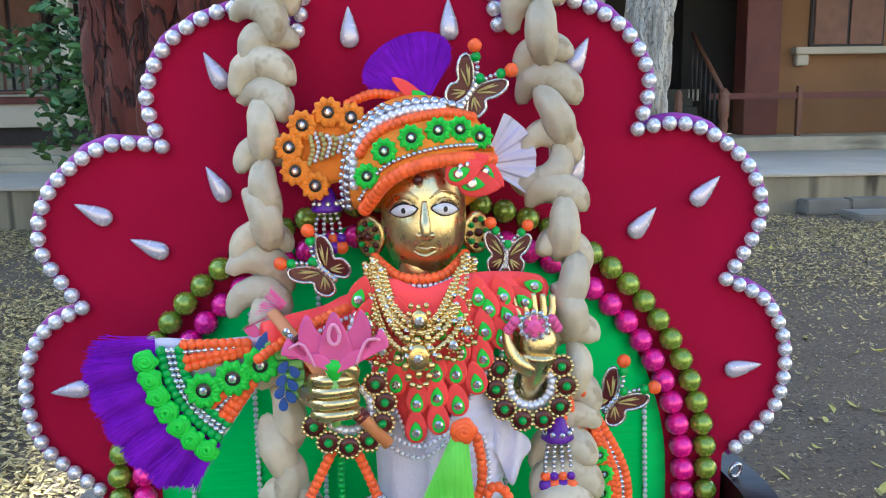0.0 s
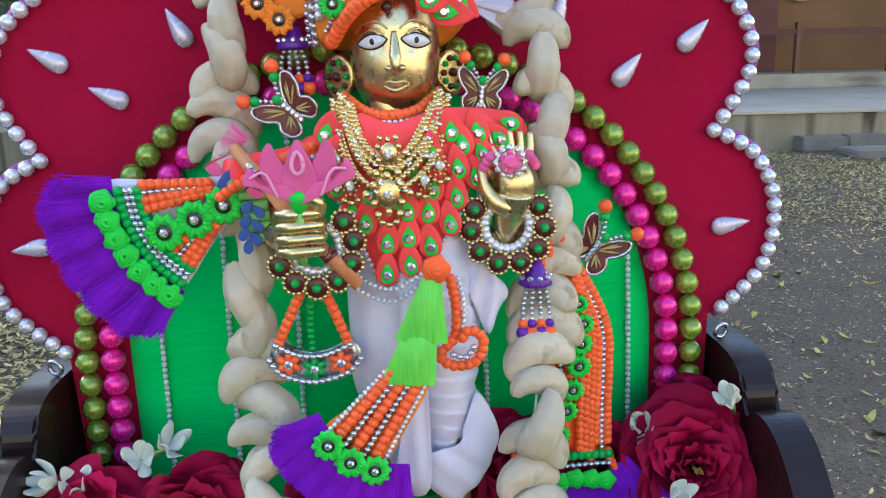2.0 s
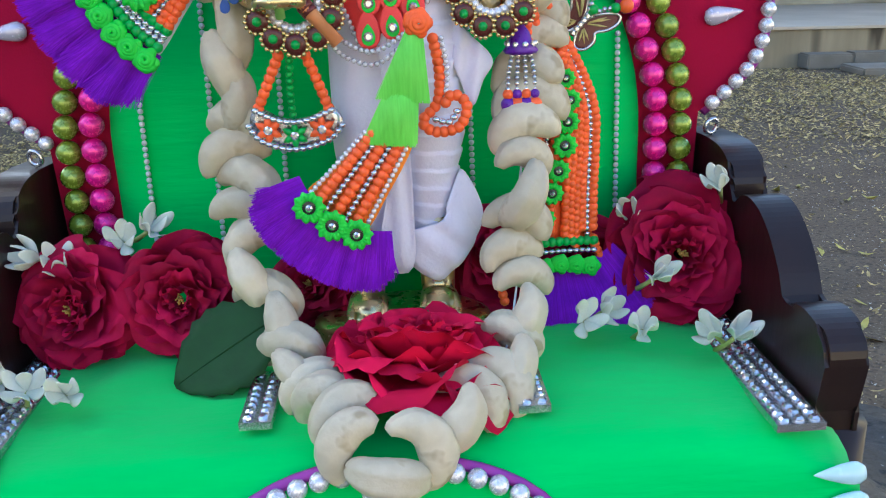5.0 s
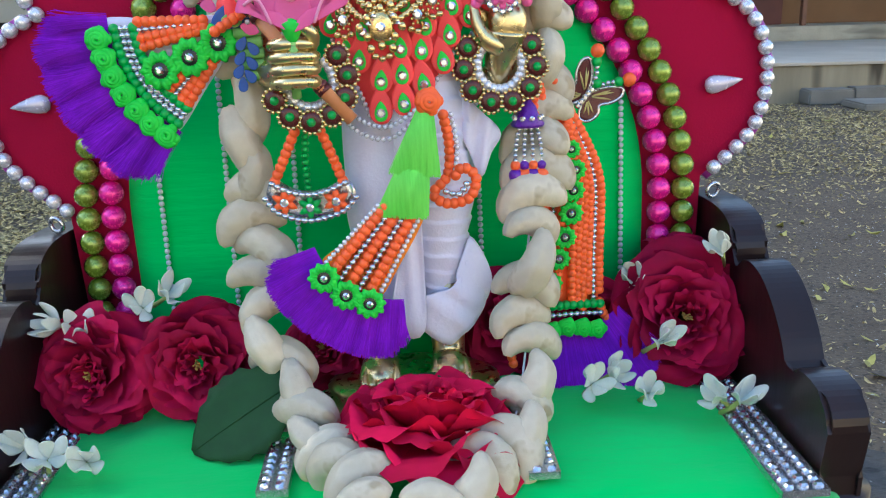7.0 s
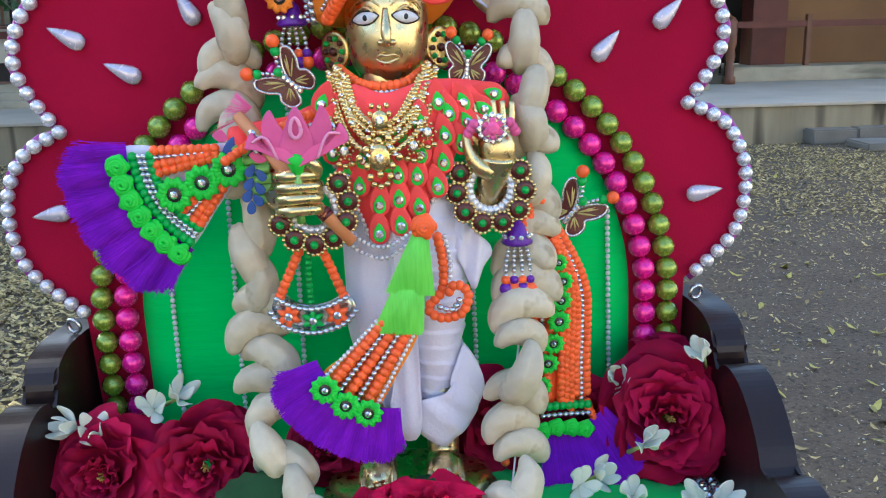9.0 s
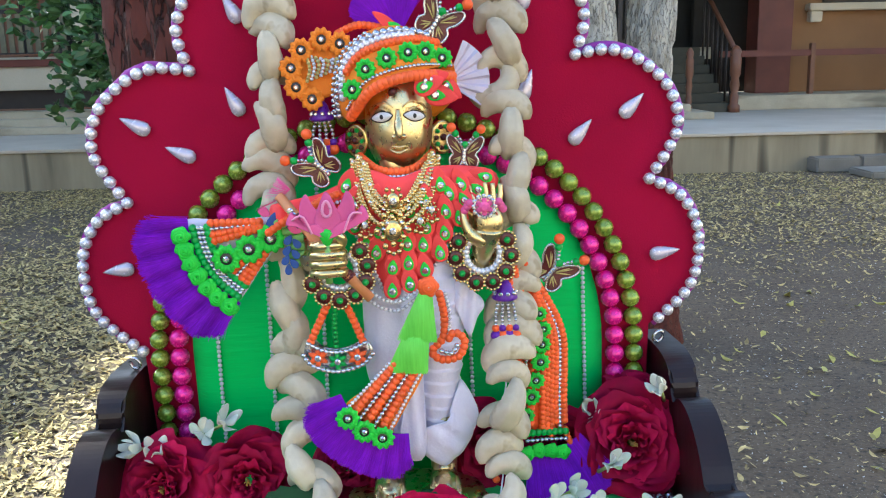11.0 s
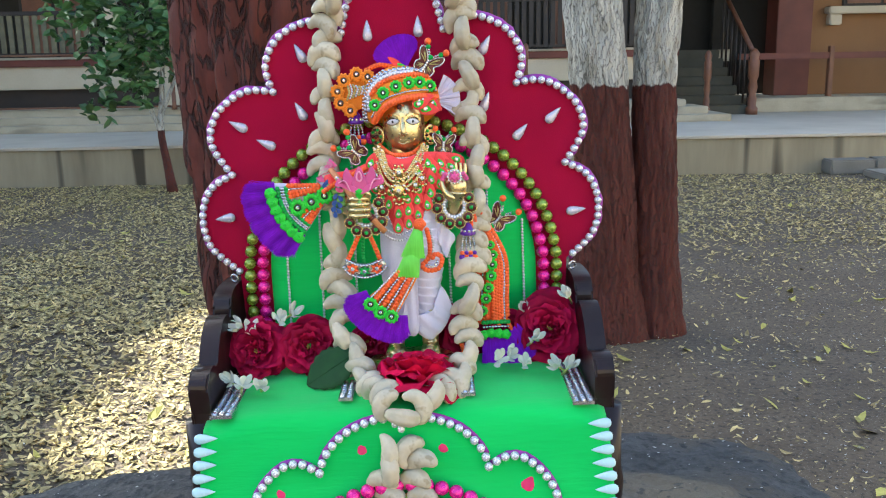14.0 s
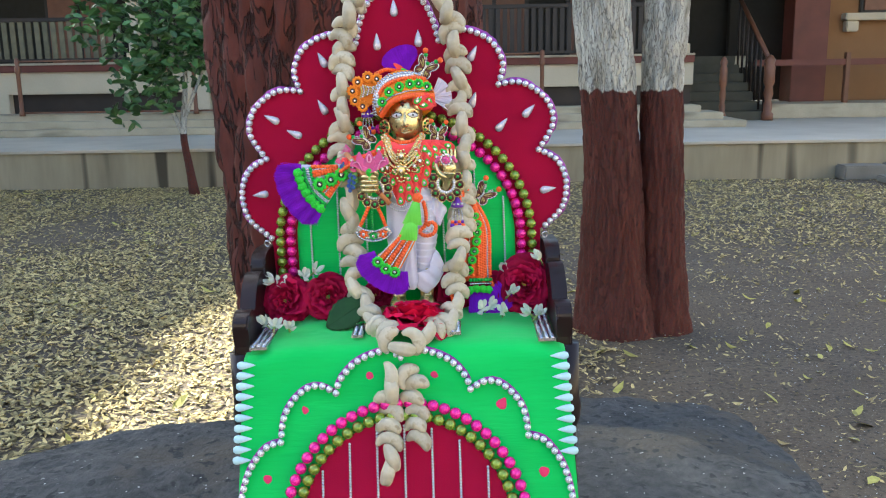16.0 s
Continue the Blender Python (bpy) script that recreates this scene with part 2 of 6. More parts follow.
def spline(pts, step=None, count=None, closed=False):
    """Points at even steps along a smooth curve through pts."""
    p = [Vector(q) for q in pts]
    dense = []
    last = len(p) if closed else len(p) - 1
    for i in range(last):
        if closed:
            a, b, c, d = p[i - 1], p[i], p[(i + 1) % len(p)], p[(i + 2) % len(p)]
        else:
            a, b, c, d = p[max(i - 1, 0)], p[i], p[i + 1], p[min(i + 2, len(p) - 1)]
        for k in range(24):
            t = k / 24
            dense.append(0.5 * ((2 * b) + (c - a) * t + (2 * a - 5 * b + 4 * c - d) * t * t + (3 * b - a - 3 * c + d) * t ** 3))
    dense.append(p[0] if closed else p[-1])
    lens = [0]
    for a, b in zip(dense, dense[1:]):
        lens.append(lens[-1] + (b - a).length)
    n = count or max(2, round(lens[-1] / step) + 1)
    out, j = [], 0
    for i in range(n):
        s = lens[-1] * i / (n if closed else n - 1)
        while j < len(lens) - 2 and lens[j + 1] < s:
            j += 1
        f = (s - lens[j]) / max(1e-9, lens[j + 1] - lens[j])
        out.append(dense[j].lerp(dense[j + 1], f))
    return out


def ball_mesh(r, u=14, v=9, squash=1.0):
    bm = bmesh.new()
    bmesh.ops.create_uvsphere(bm, u_segments=u, v_segments=v, radius=r)
    for q in bm.verts:
        q.co.z *= squash
    return finish(bm)


def blob(bm, c, r, rot=None, u=16, v=10):
    """An ellipsoid with its centre and radii."""
    m = Matrix.Translation(c) @ (rot or Matrix.Identity(4)) @ Matrix.Diagonal((*r, 1))
    return bmesh.ops.create_uvsphere(bm, u_segments=u, v_segments=v, radius=1, matrix=m)["verts"]


# ---- ground ----
def bumpy(x, y):
    return 0.018 * noise.noise(Vector((x * 0.7, y * 0.7, 0))) + 0.008 * noise.noise(Vector((x * 3, y * 3, 4)))


bm = bmesh.new()
xs = [-400, -120, -40, -18] + [-12 + 0.2 * i for i in range(121)] + [18, 40, 120, 400]
ys = [-400, -100, -30, -10, -4] + [-2 + 0.2 * i for i in range(68)] + [13, 20, 40, 120, 600]
grid = [[bm.verts.new((x, y, bumpy(x, y) if -13 < x < 13 and -3 < y < 12 else 0)) for x in xs] for y in ys]
for ra, rb in zip(grid, grid[1:]):
    for i in range(len(xs) - 1):
        bm.faces.new((ra[i], ra[i + 1], rb[i + 1], rb[i]))
solid("ground", bm, M_SOIL, "bare grey-brown earth strewn with dry leaves", "ground", kind="structure")


def litter(name, material, count, density, size, label, seed, category="leaves", y0=0.9, y1=11.0):
    rnd = random.Random(seed)
    bm = bmesh.new()
    made = 0
    while made < count:
        x, y = rnd.uniform(-9, 9.5), rnd.uniform(y0, y1)
        if rnd.random() > density(x, y):
            continue
        made += 1
        s = size * rnd.uniform(0.55, 1.25)
        w = s * rnd.uniform(0.13, 0.22)
        m = Matrix.Translation((x, y, bumpy(x, y) + 0.006 + rnd.random() * 0.014)) @ pose(0, 0, 0, rnd.uniform(-25, 25), rnd.uniform(-25, 25), rnd.uniform(0, 360))
        curl = rnd.uniform(-0.25, 0.5) * s
        pts = [(-s / 2, 0, curl * 0.5), (-s * 0.15, -w, 0), (s * 0.2, -w * 0.8, 0.01 * s), (s / 2, 0, curl * 0.5), (s * 0.2, w * 0.8, 0.02 * s), (-s * 0.15, w, 0.1 * w)]
        v = [bm.verts.new(m @ Vector(p)) for p in pts]
        bm.faces.new((v[0], v[1], v[4], v[5]))
        bm.faces.new((v[1], v[2], v[3], v[4]))
    me = bpy.data.meshes.new("mesh")
    bm.to_mesh(me)
    bm.free()
    ob = link(name, me, material)
    return tagged(ob, label, category, kind="stuff")


def spread(x, y):
    patch = 0.45 + 0.9 * noise.noise(Vector((x * 0.9, y * 0.6, 3))) + 0.4 * noise.noise(Vector((x * 3, y * 2.2, 8)))
    bare = min(1, max(0, (x - 0.1 - 0.1 * y + 0.3 * noise.noise(Vector((x * 2, y * 2, 1)))) / 0.5))
    if bare > 0 and y < 5.2:
        return 0.03 * bare + (1 - bare) * max(0.12, min(1, patch + 0.25))
    if x > 0.9:
        return max(0.04, min(0.55, 0.5 * patch * (y - 4.6) / 1.5))
    return max(0.12, min(1, patch + 0.25))


litter("fallen_leaves", M_LITTER, 120000, spread, 0.05, "dry straw-coloured fallen leaves scattered over bare earth", 3)
litter("fallen_leaves", M_LITTER, 14000, lambda x, y: 1.0 if -4 < x < 0.2 and y < 5.5 else 0.0, 0.05, "dry straw-coloured fallen leaves thick on the earth behind the boulder", 21)
litter("fallen_leaves", M_LITTER, 9000, lambda x, y: 0.35 + 0.6 * noise.noise(Vector((x * 0.9, y * 0.6, 3))), 0.05, "dry straw-coloured fallen leaves thinly spread over bare earth", 23, y0=-6.0, y1=1.0)
litter("leaf_crumbs", M_LITTER, 26000, lambda x, y: 1.0 if y < 6 else 0.4, 0.026, "small crumbs of dry leaf over bare earth", 9)
litter("fallen_leaves", M_GREENLITTER, 420, lambda x, y: 1.0 if x > 0 and y < 5 else 0.35, 0.11, "yellow-green freshly fallen leaves lying on bare earth", 5)
litter("stone_chip_scatter", M_CHIP, 9000, lambda x, y: (1.0 if x > 0.2 else 0.15) * (1.0 if y < 6 else 0.3), 0.014, "small pale stone chips on bare earth", 15, "gravel")

# ---- the boulder that carries the throne ----
bm = bmesh.new()
bmesh.ops.create_icosphere(bm, subdivisions=7, radius=1)
for v in bm.verts:
    d = v.co.copy()
    a = math.atan2(d.y, d.x)
    flat = math.sqrt(max(0, 1 - d.z * d.z))
    rim = 1.0 / (abs(math.cos(a)) ** 3 + abs(math.sin(a)) ** 3) ** (1 / 3) * (1 + 0.07 * noise.noise(Vector((math.cos(a) * 1.6, math.sin(a) * 1.6, 2))))
    k = min(1.0, flat * 1.25) if abs(d.z) > 0.6 else 1.0
    z = 1.035 if d.z > 0.6 else (-0.05 if d.z < -0.6 else -0.05 + 1.049 * (d.z + 0.6) / 1.2)
    px, py = k * rim * math.cos(a) * 0.74 - 0.24, k * rim * math.sin(a) * 0.64
    p = Vector((px * 1.04, py - 0.19 + (0.14 if px > -0.15 else 0.36) * (px + 0.15) + (0.16 * max(0.0, px + 0.1) ** 0.5 if py > 0 else 0), z))
    if d.z > 0.6:
        p.z -= 0.034 * k ** 5
    if d.z > 0.6 and abs(p.x) < 0.2 and -0.2 < p.y < 0.1:
        p.z = min(p.z, 1.03)
    p += d * (0.022 * noise.noise(p * 5) + 0.014 * noise.noise(p * 13) + 0.009 * noise.noise(p * 34) + 0.005 * noise.noise(p * 80)) * (0.75 if d.z > 0.6 else 1)
    v.co = p
solid("boulder", bm, M_ROCK, "large dark grey rough stone under the throne", "rock")


# ---- trees ----
def trunk(bm, axis, seed, seg=120, rings=190, depth=0.02, flare=0.0):
    """A furrowed trunk; axis holds (x, y, z, radius) from the ground up."""
    pts = spline([a[:3] for a in axis], count=rings)
    rr = [p.x for p in spline([(a[3], 0, a[2]) for a in axis], count=rings)]
    prev = None
    for i, p in enumerate(pts):
        ring = []
        for k in range(seg):
            a = 2 * math.pi * k / seg
            q = Vector((math.cos(a), math.sin(a), 0))
            s = Vector((q.x * 3.2 * rr[i] / 0.2 + seed, q.y * 3.2 * rr[i] / 0.2, p.z * 2.3))
            warp = noise.noise(s * 0.7) * 1.2
            furrow = 1 - abs(noise.noise(s * 1.9 + Vector((warp, warp, 0)))) * 2.4
            plate = noise.noise(Vector((s.x * 2, s.y * 2, p.z * 9)))
            cracks = 1 - abs(noise.noise(Vector((s.x * 3.1, s.y * 3.1, p.z * 16 + 7)))) * 3
            r = rr[i] * (1 + 0.06 * noise.noise(s * 0.35)) - depth * max(0, furrow) ** 2 + depth * 0.35 * plate - depth * 0.35 * max(0, cracks) ** 2
            r += flare * math.exp(-p.z / 0.16) * (0.6 + 0.7 * noise.noise(Vector((q.x * 2, q.y * 2, seed))))
            ring.append(bm.verts.new(p + q * r))
        if prev:
            for k in range(seg):
                bm.faces.new((prev[k], prev[(k + 1) % seg], ring[(k + 1) % seg], ring[k]))
        prev = ring
    bm.faces.new(prev)


def limbs(bm, base, seed, count, reach):
    rnd = random.Random(seed)
    for k in range(count):
        a = 2 * math.pi * k / count + rnd.uniform(-0.3, 0.3)
        e = Vector((math.cos(a) * reach, math.sin(a) * reach, rnd.uniform(1.4, 2.4)))
        b = Vector(base)
        tube(bm, [b, b + e * 0.3 + Vector((0, 0, 0.35)), b + e * 0.65 + Vector((0, 0, 0.3)), b + e], [0.13, 0.10, 0.065, 0.025], 10)


def crown(name, parent, centre, size, count, seed, leaf, gaps=()):
    """A crown of many separate leaves; gaps are (x, y, radius) on the ground that the sun reaches."""
    rnd = random.Random(seed)
    bm = bmesh.new()
    made = 0
    while made < count:
        p = Vector((rnd.uniform(-1, 1), rnd.uniform(-1, 1), rnd.uniform(-1, 1)))
        if p.length > 1.0 + 0.25 * noise.noise(p * 3 + Vector((seed, 0, 0))):
            continue
        made += 1
        c = Vector(centre) + Vector((p.x * size[0], p.y * size[1], p.z * size[2]))
        g = c - SUN_DIR * (c.z / SUN_DIR.z)
        if any(((g.x - x) / rx) ** 2 + ((g.y - y) / ry) ** 2 < 1 for x, y, rx, ry in gaps):
            continue
        s = leaf * rnd.uniform(0.7, 1.3)
        m = Matrix.Translation(c) @ pose(0, 0, 0, rnd.uniform(-50, 50), rnd.uniform(-50, 50), rnd.uniform(0, 360))
        v = [bm.verts.new(m @ Vector(q)) for q in ((-s / 2, 0, 0), (-s * 0.1, -s * 0.3, 0.05 * s), (s / 2, 0, -0.08 * s), (-s * 0.1, s * 0.3, 0.05 * s))]
        bm.faces.new(v)
    me = bpy.data.meshes.new("mesh")
    bm.to_mesh(me)
    bm.free()
    return link(name, me, M_LEAF, parent)


SUNNY = [(-0.98, 2.95, 0.9, 1.0), (-1.08, 4.0, 0.86, 1.4), (1.24, -0.43, 0.50, 0.32)]
tree = thing("tree", "tall tree with thick furrowed red-painted trunk beside the boulder", "tree")
bm = bmesh.new()
trunk(bm, [(-0.11, 1.09, -0.05, 0.35), (-0.14, 1.08, 0.5, 0.32), (-0.16, 1.08, 1.15, 0.308), (-0.19, 1.08, 1.7, 0.318), (-0.22, 1.1, 2.6, 0.32), (-0.25, 1.2, 3.6, 0.25)], 1.3, seg=180, rings=260, depth=0.026, flare=0.05)
limbs(bm, (-0.25, 1.2, 3.4), 2, 6, 2.4)
tr = part("trunk", bm, M_BARK, tree)
crown("crown", tree, (-0.4, 1.6, 6.6), (1.9, 1.9, 0.9), 420, 11, 0.3, SUNNY)

tree = thing("tree", "twin-stemmed tree painted red below and whitewashed above", "tree")
bm = bmesh.new()
trunk(bm, [(1.03, 4.13, -0.05, 0.25), (1.0, 4.13, 0.35, 0.205), (0.99, 4.13, 0.8, 0.18), (0.965, 4.13, 1.2, 0.162), (0.93, 4.13, 1.6, 0.165), (0.86, 4.15, 2.3, 0.16), (0.7, 4.2, 3.4, 0.13)], 4.1, seg=110, rings=200, depth=0.018, flare=0.04)
trunk(bm, [(1.285, 4.16, -0.05, 0.19), (1.285, 4.16, 0.4, 0.155), (1.28, 4.16, 0.9, 0.132), (1.265, 4.16, 1.4, 0.125), (1.285, 4.17, 2.0, 0.13), (1.4, 4.25, 3.4, 0.11)], 7.7, seg=100, rings=200, depth=0.017, flare=0.03)
limbs(bm, (0.7, 4.2, 3.3), 5, 4, 2.0)
limbs(bm, (1.4, 4.25, 3.3), 8, 4, 2.0)
tr = part("trunk", bm, M_TWINBARK, tree)
crown("crown", tree, (1.0, 4.6, 6.4), (1.9, 1.7, 0.9), 420, 17, 0.3, SUNNY)

# two tall trees added out of view to keep the sun off the yard
for base, seed, size, count in (((-16.0, 11.5), 31, (9.5, 7.5, 2.0), 24000), ((-12.0, 23.5), 37, (12.5, 8.5, 2.0), 28000)):
    tree = thing("tree", "tall broad-crowned unseen tree, added to keep the sun off the yard", "tree")
    bm = bmesh.new()
    trunk(bm, [(base[0], base[1], -0.05, 0.5), (base[0] + 0.1, base[1], 3, 0.42), (base[0], base[1], 8.5, 0.38), (base[0] + 0.2, base[1] - 0.5, 13.8, 0.25)], seed, seg=40, rings=60)
    limbs(bm, (base[0] + 0.1, base[1] - 0.3, 12.4), seed, 8, 5.0)
    part("trunk", bm, M_BARK, tree).location = (-2.4, -2.6, 0) if seed == 31 else (0, 0, 0)
    crown("crown", tree, (base[0], base[1] - (0 if seed == 31 else 3.0), 15.0), size, count, seed, 0.72, SUNNY)

# sapling with a pale painted stem
tree = thing("sapling", "young leafy tree with a partly whitewashed thin stem", "tree")
bm = bmesh.new()
tube(bm, spline([(-3.32, 10.3, -0.02), (-3.36, 10.3, 0.34), (-3.41, 10.3, 0.78), (-3.36, 10.3, 1.25), (-3.3, 10.3, 1.9)], count=14), [0.075, 0.062, 0.055, 0.05, 0.047, 0.045, 0.042, 0.04, 0.038, 0.036, 0.032, 0.028, 0.024, 0.018], 10)
tube(bm, spline([(-3.41, 10.3, 0.78), (-3.55, 10.28, 1.15), (-3.8, 10.25, 1.6)], count=8), [0.035, 0.032, 0.03, 0.026, 0.022, 0.02, 0.016, 0.012], 8)
tube(bm, spline([(-3.4, 10.3, 0.95), (-3.2, 10.32, 1.4), (-2.95, 10.35, 1.9)], count=8), [0.03, 0.028, 0.025, 0.022, 0.02, 0.018, 0.014, 0.01], 8)
part("trunk", bm, M_STEMBARK, tree)
rnd = random.Random(21)
bm = bmesh.new()
for c, r, n in (((-3.45, 10.25, 1.85), 0.55, 260), ((-3.9, 10.2, 1.55), 0.45, 160), ((-3.05, 10.2, 1.95), 0.42, 160), ((-3.7, 10.2, 2.35), 0.6, 220), ((-4.3, 10.2, 2.15), 0.42, 110),
                ((-3.2, 10.2, 2.5), 0.5, 180), ((-3.6, 10.15, 1.3), 0.26, 45), ((-4.1, 10.15, 1.05), 0.2, 22), ((-2.85, 10.2, 1.35), 0.2, 26)):
    for _ in range(n):
        d = Vector((rnd.gauss(0, 1), rnd.gauss(0, 0.8), rnd.gauss(0, 0.8)))
        p = Vector(c) + d.normalized() * r * rnd.random() ** 0.5
        s = rnd.uniform(0.1, 0.2)
        m = Matrix.Translation(p) @ pose(0, 0, 0, rnd.uniform(20, 80), rnd.uniform(-40, 40), rnd.uniform(0, 360))
        v = [bm.verts.new(m @ Vector(q)) for q in ((-s / 2, 0, 0), (-s * 0.15, -s * 0.27, 0.04 * s), (s * 0.25, -s * 0.2, 0), (s / 2, 0, -0.1 * s), (s * 0.25, s * 0.2, 0), (-s * 0.15, s * 0.27, 0.04 * s))]
        bm.faces.new((v[0], v[1], v[2], v[3]))
        bm.faces.new((v[0], v[3], v[4], v[5]))
me = bpy.data.meshes.new("mesh")
bm.to_mesh(me)
bm.free()
link("crown", me, M_SAPLEAF, tree)

# ---- the building behind: plinth, steps, verandah ----
def block(name, dims, material, label, category, kind="structure", bevel=0.012, group=""):
    return solid(name, boxm(*dims, bevel=bevel), material, label, category, kind=kind, smooth=False, group=group)


block("plinth", (-16, 16, 11.1, 13.8, -0.2, 0.50), M_PLASTER, "stained cement plinth wall along the yard", "plinth")
block("plinth_top", (-16, 16, 11.06, 24, 0.495, 0.535), M_PAVING, "pale paved walkway on top of the plinth", "paving", bevel=0.006)
for i, (y, z) in enumerate(((13.8, 0.65), (14.1, 0.77), (14.4, 0.88))):
    block("step", (-16, 5.0 - 0.3 * i, y, 15.0, 0.53, z), M_STEP, "long low cream stone step before the verandah", "step", bevel=0.015)
block("wall_front", (-16, 4.4, 15.0, 15.2, 1.22, 1.62), M_CREAM, "cream plastered verandah base wall", "wall")
# dark slab put in for the shade of the open recess
block("wall_recess", (-16, 4.4, 15.16, 15.35, 0.86, 1.24), M_DARKWOODSHADE, "dark slab standing for the shade in the opening below the verandah wall", "recess")
for x in (-8.2, -4.55, 0.2, 3.9):
    block("wall_pier", (x - 0.22, x + 0.22, 14.99, 15.34, 0.86, 1.24), M_CREAM, "short cream pier under the verandah", "pier")
block("verandah_band", (-16, 4.4, 14.94, 15.22, 1.615, 1.74), M_REDOXIDE, "red oxide band along the verandah edge", "trim")
block("verandah_ledge", (-16, 4.4, 14.9, 15.3, 1.737, 1.775), M_STEP, "pale ledge under the balustrade", "trim")
block("verandah_floor", (-16, 4.4, 15.2, 21, 1.62, 1.735), M_STEP, "verandah floor", "floor")
block("wall_back", (-16, 16, 18.6, 18.8, 1.73, 6), M_INTERIORSHADE, "inner wall of the verandah, coloured near-black for its shade", "wall")
block("verandah_roof", (-16, 16, 14.3, 20, 4.6, 4.8), M_CREAM, "verandah roof slab", "ceiling")
for x in (-9.3, -5.72, 4.25):
    col = thing("column", "cream verandah column with a plain base", "column", group="verandah columns")
    part("shaft", boxm(x - 0.09, x + 0.09, 15.25, 15.53, 1.74, 4.6, bevel=0.01), M_CREAM, col, smooth=False)
    part("base", boxm(x - 0.13, x + 0.13, 15.2, 15.58, 1.74, 1.95, bevel=0.015), M_CREAM, col, smooth=False)


def balustrade(x0, x1, y, z0, z1, pitch, label, wood=None):
    ob = thing("balustrade", label, "balustrade", group="verandah balustrades")
    part("rail", boxm(x0, x1, y - 0.04, y + 0.04, z1, z1 + 0.07, bevel=0.01), M_DARKWOODSHADE, ob, smooth=False)
    part("rail", boxm(x0, x1, y - 0.035, y + 0.035, z0 + 0.03, z0 + 0.08, bevel=0.01), M_DARKWOODSHADE, ob, smooth=False)
    me = None
    x = x0 + pitch / 2
    while x < x1:
        if me is None:
            me = finish(boxm(-pitch * 0.31, pitch * 0.31, -0.015, 0.015, z0 + 0.03, z1, bevel=0.004), False)
        link("picket", me, wood or M_PICKET, ob, m=pose(x, y, 0))
        x += pitch


balustrade(-9.1, -5.9, 15.4, 1.78, 2.52, 0.15, "grey-green picket balustrade of the verandah")
balustrade(-5.6, 0.0, 15.4, 1.78, 2.52, 0.15, "grey-green picket balustrade of the verandah")
balustrade(0.2, 4.1, 15.4, 1.78, 2.62, 0.13, "dark turned balustrade of the verandah", M_DARKWOODSHADE)
# doors and shutters in the shade-coloured inner wall
for x in (-8.0, -3.4, 1.0, 3.3):
    dr = thing("shutter_door", "closed dark wooden double door in the verandah wall", "door", group="verandah doors")
    part("frame", boxm(x - 0.75, x + 0.75, 18.5, 18.62, 1.74, 4.1, bevel=0.02), M_DARKWOODSHADE, dr, smooth=False)
    for s in (-1, 1):
        part("leaf", boxm(x + s * 0.35 - 0.31, x + s * 0.35 + 0.31, 18.44, 18.5, 1.78, 3.95, bevel=0.02), M_BROWNPOST, dr, smooth=False)


def post(x, y, z0, h, label):
    prof = [(0.05, 0), (0.05, 0.06), (0.036, 0.09), (0.036, h * 0.72), (0.05, h * 0.75), (0.05, h * 0.83), (0.03, h * 0.86), (0.045, h * 0.92), (0.03, h * 0.98), (0.008, h)]
    return solid("railing_post", spin(prof, 12), M_BROWNPOST, label, "post", m=pose(x, y, z0), group="railing posts")


for x in (-7.45, -4.4, -1.5, 1.62):
    post(x, 14.35, 0.865, 1.0, "brown painted wooden railing post on the step")

def rail_run(x0, x1, label):
    ob = thing("railing", label, "railing", group="step railings")
    for z in (0.92, 1.80):
        part("rail", tube(bmesh.new(), [(x0 + 0.05, 14.35, z), (x1 - 0.05, 14.35, z)], 0.016, 8), M_BROWNPOST, ob)


for x0, x1 in ((-7.45, -4.4), (-4.4, -1.5), (-1.5, 1.62)):
    rail_run(x0, x1, "thin brown painted rails between two posts on the step")

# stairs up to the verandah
# greenish stone colour, lowered so that it carries the verandah's shade
M_STAIR = surface("stair_stone_darkened_for_shade", (0.085, 0.08, 0.056), (0.05, 0.046, 0.032), 3, 0.85)
block("stair_landing", (4.4, 6.2, 17.5, 18.6, 1.5, 1.735), M_STEP, "landing at the top of the stairs", "landing")
stair = thing("staircase", "grey stone stairs rising to the verandah", "stairs")
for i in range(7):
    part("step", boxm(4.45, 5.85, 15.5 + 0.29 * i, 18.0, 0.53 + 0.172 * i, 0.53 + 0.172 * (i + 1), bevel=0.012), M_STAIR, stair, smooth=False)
newel = [(0.11, 0), (0.11, 0.12), (0.075, 0.16), (0.085, 0.3), (0.06, 0.36), (0.09, 0.5), (0.065, 0.62), (0.1, 0.7), (0.1, 0.98), (0.075, 1.02), (0.1, 1.1), (0.05, 1.18), (0.01, 1.2)]
solid("newel_post", spin(newel, 14), M_BROWNPOST, "turned reddish brown wooden newel post at the stair foot", "post", m=pose(5.92, 15.45, 0.53))
solid("newel_post", spin([(r * 0.7, z * 0.98) for r, z in newel], 14), M_BROWNPOST, "slimmer turned brown newel post at the stair foot", "post", m=pose(5.03, 15.3, 0.53))
rail = thing("handrail", "sloping dark brown wooden stair handrail with balusters", "handrail")
part("rail", tube(bmesh.new(), [(5.92, 15.45, 1.62), (5.95, 17.4, 2.85)], 0.045, 8), M_BROWNPOST, rail)
for i in range(7):
    part("baluster", tube(bmesh.new(), [(5.93, 15.7 + 0.27 * i, 0.55 + 0.16 * i), (5.93, 15.7 + 0.27 * i, 1.78 + 0.17 * i)], 0.022, 6), M_DARKWOODSHADE, rail)
rail = thing("handrail", "sloping dark brown wooden stair handrail with balusters", "handrail")
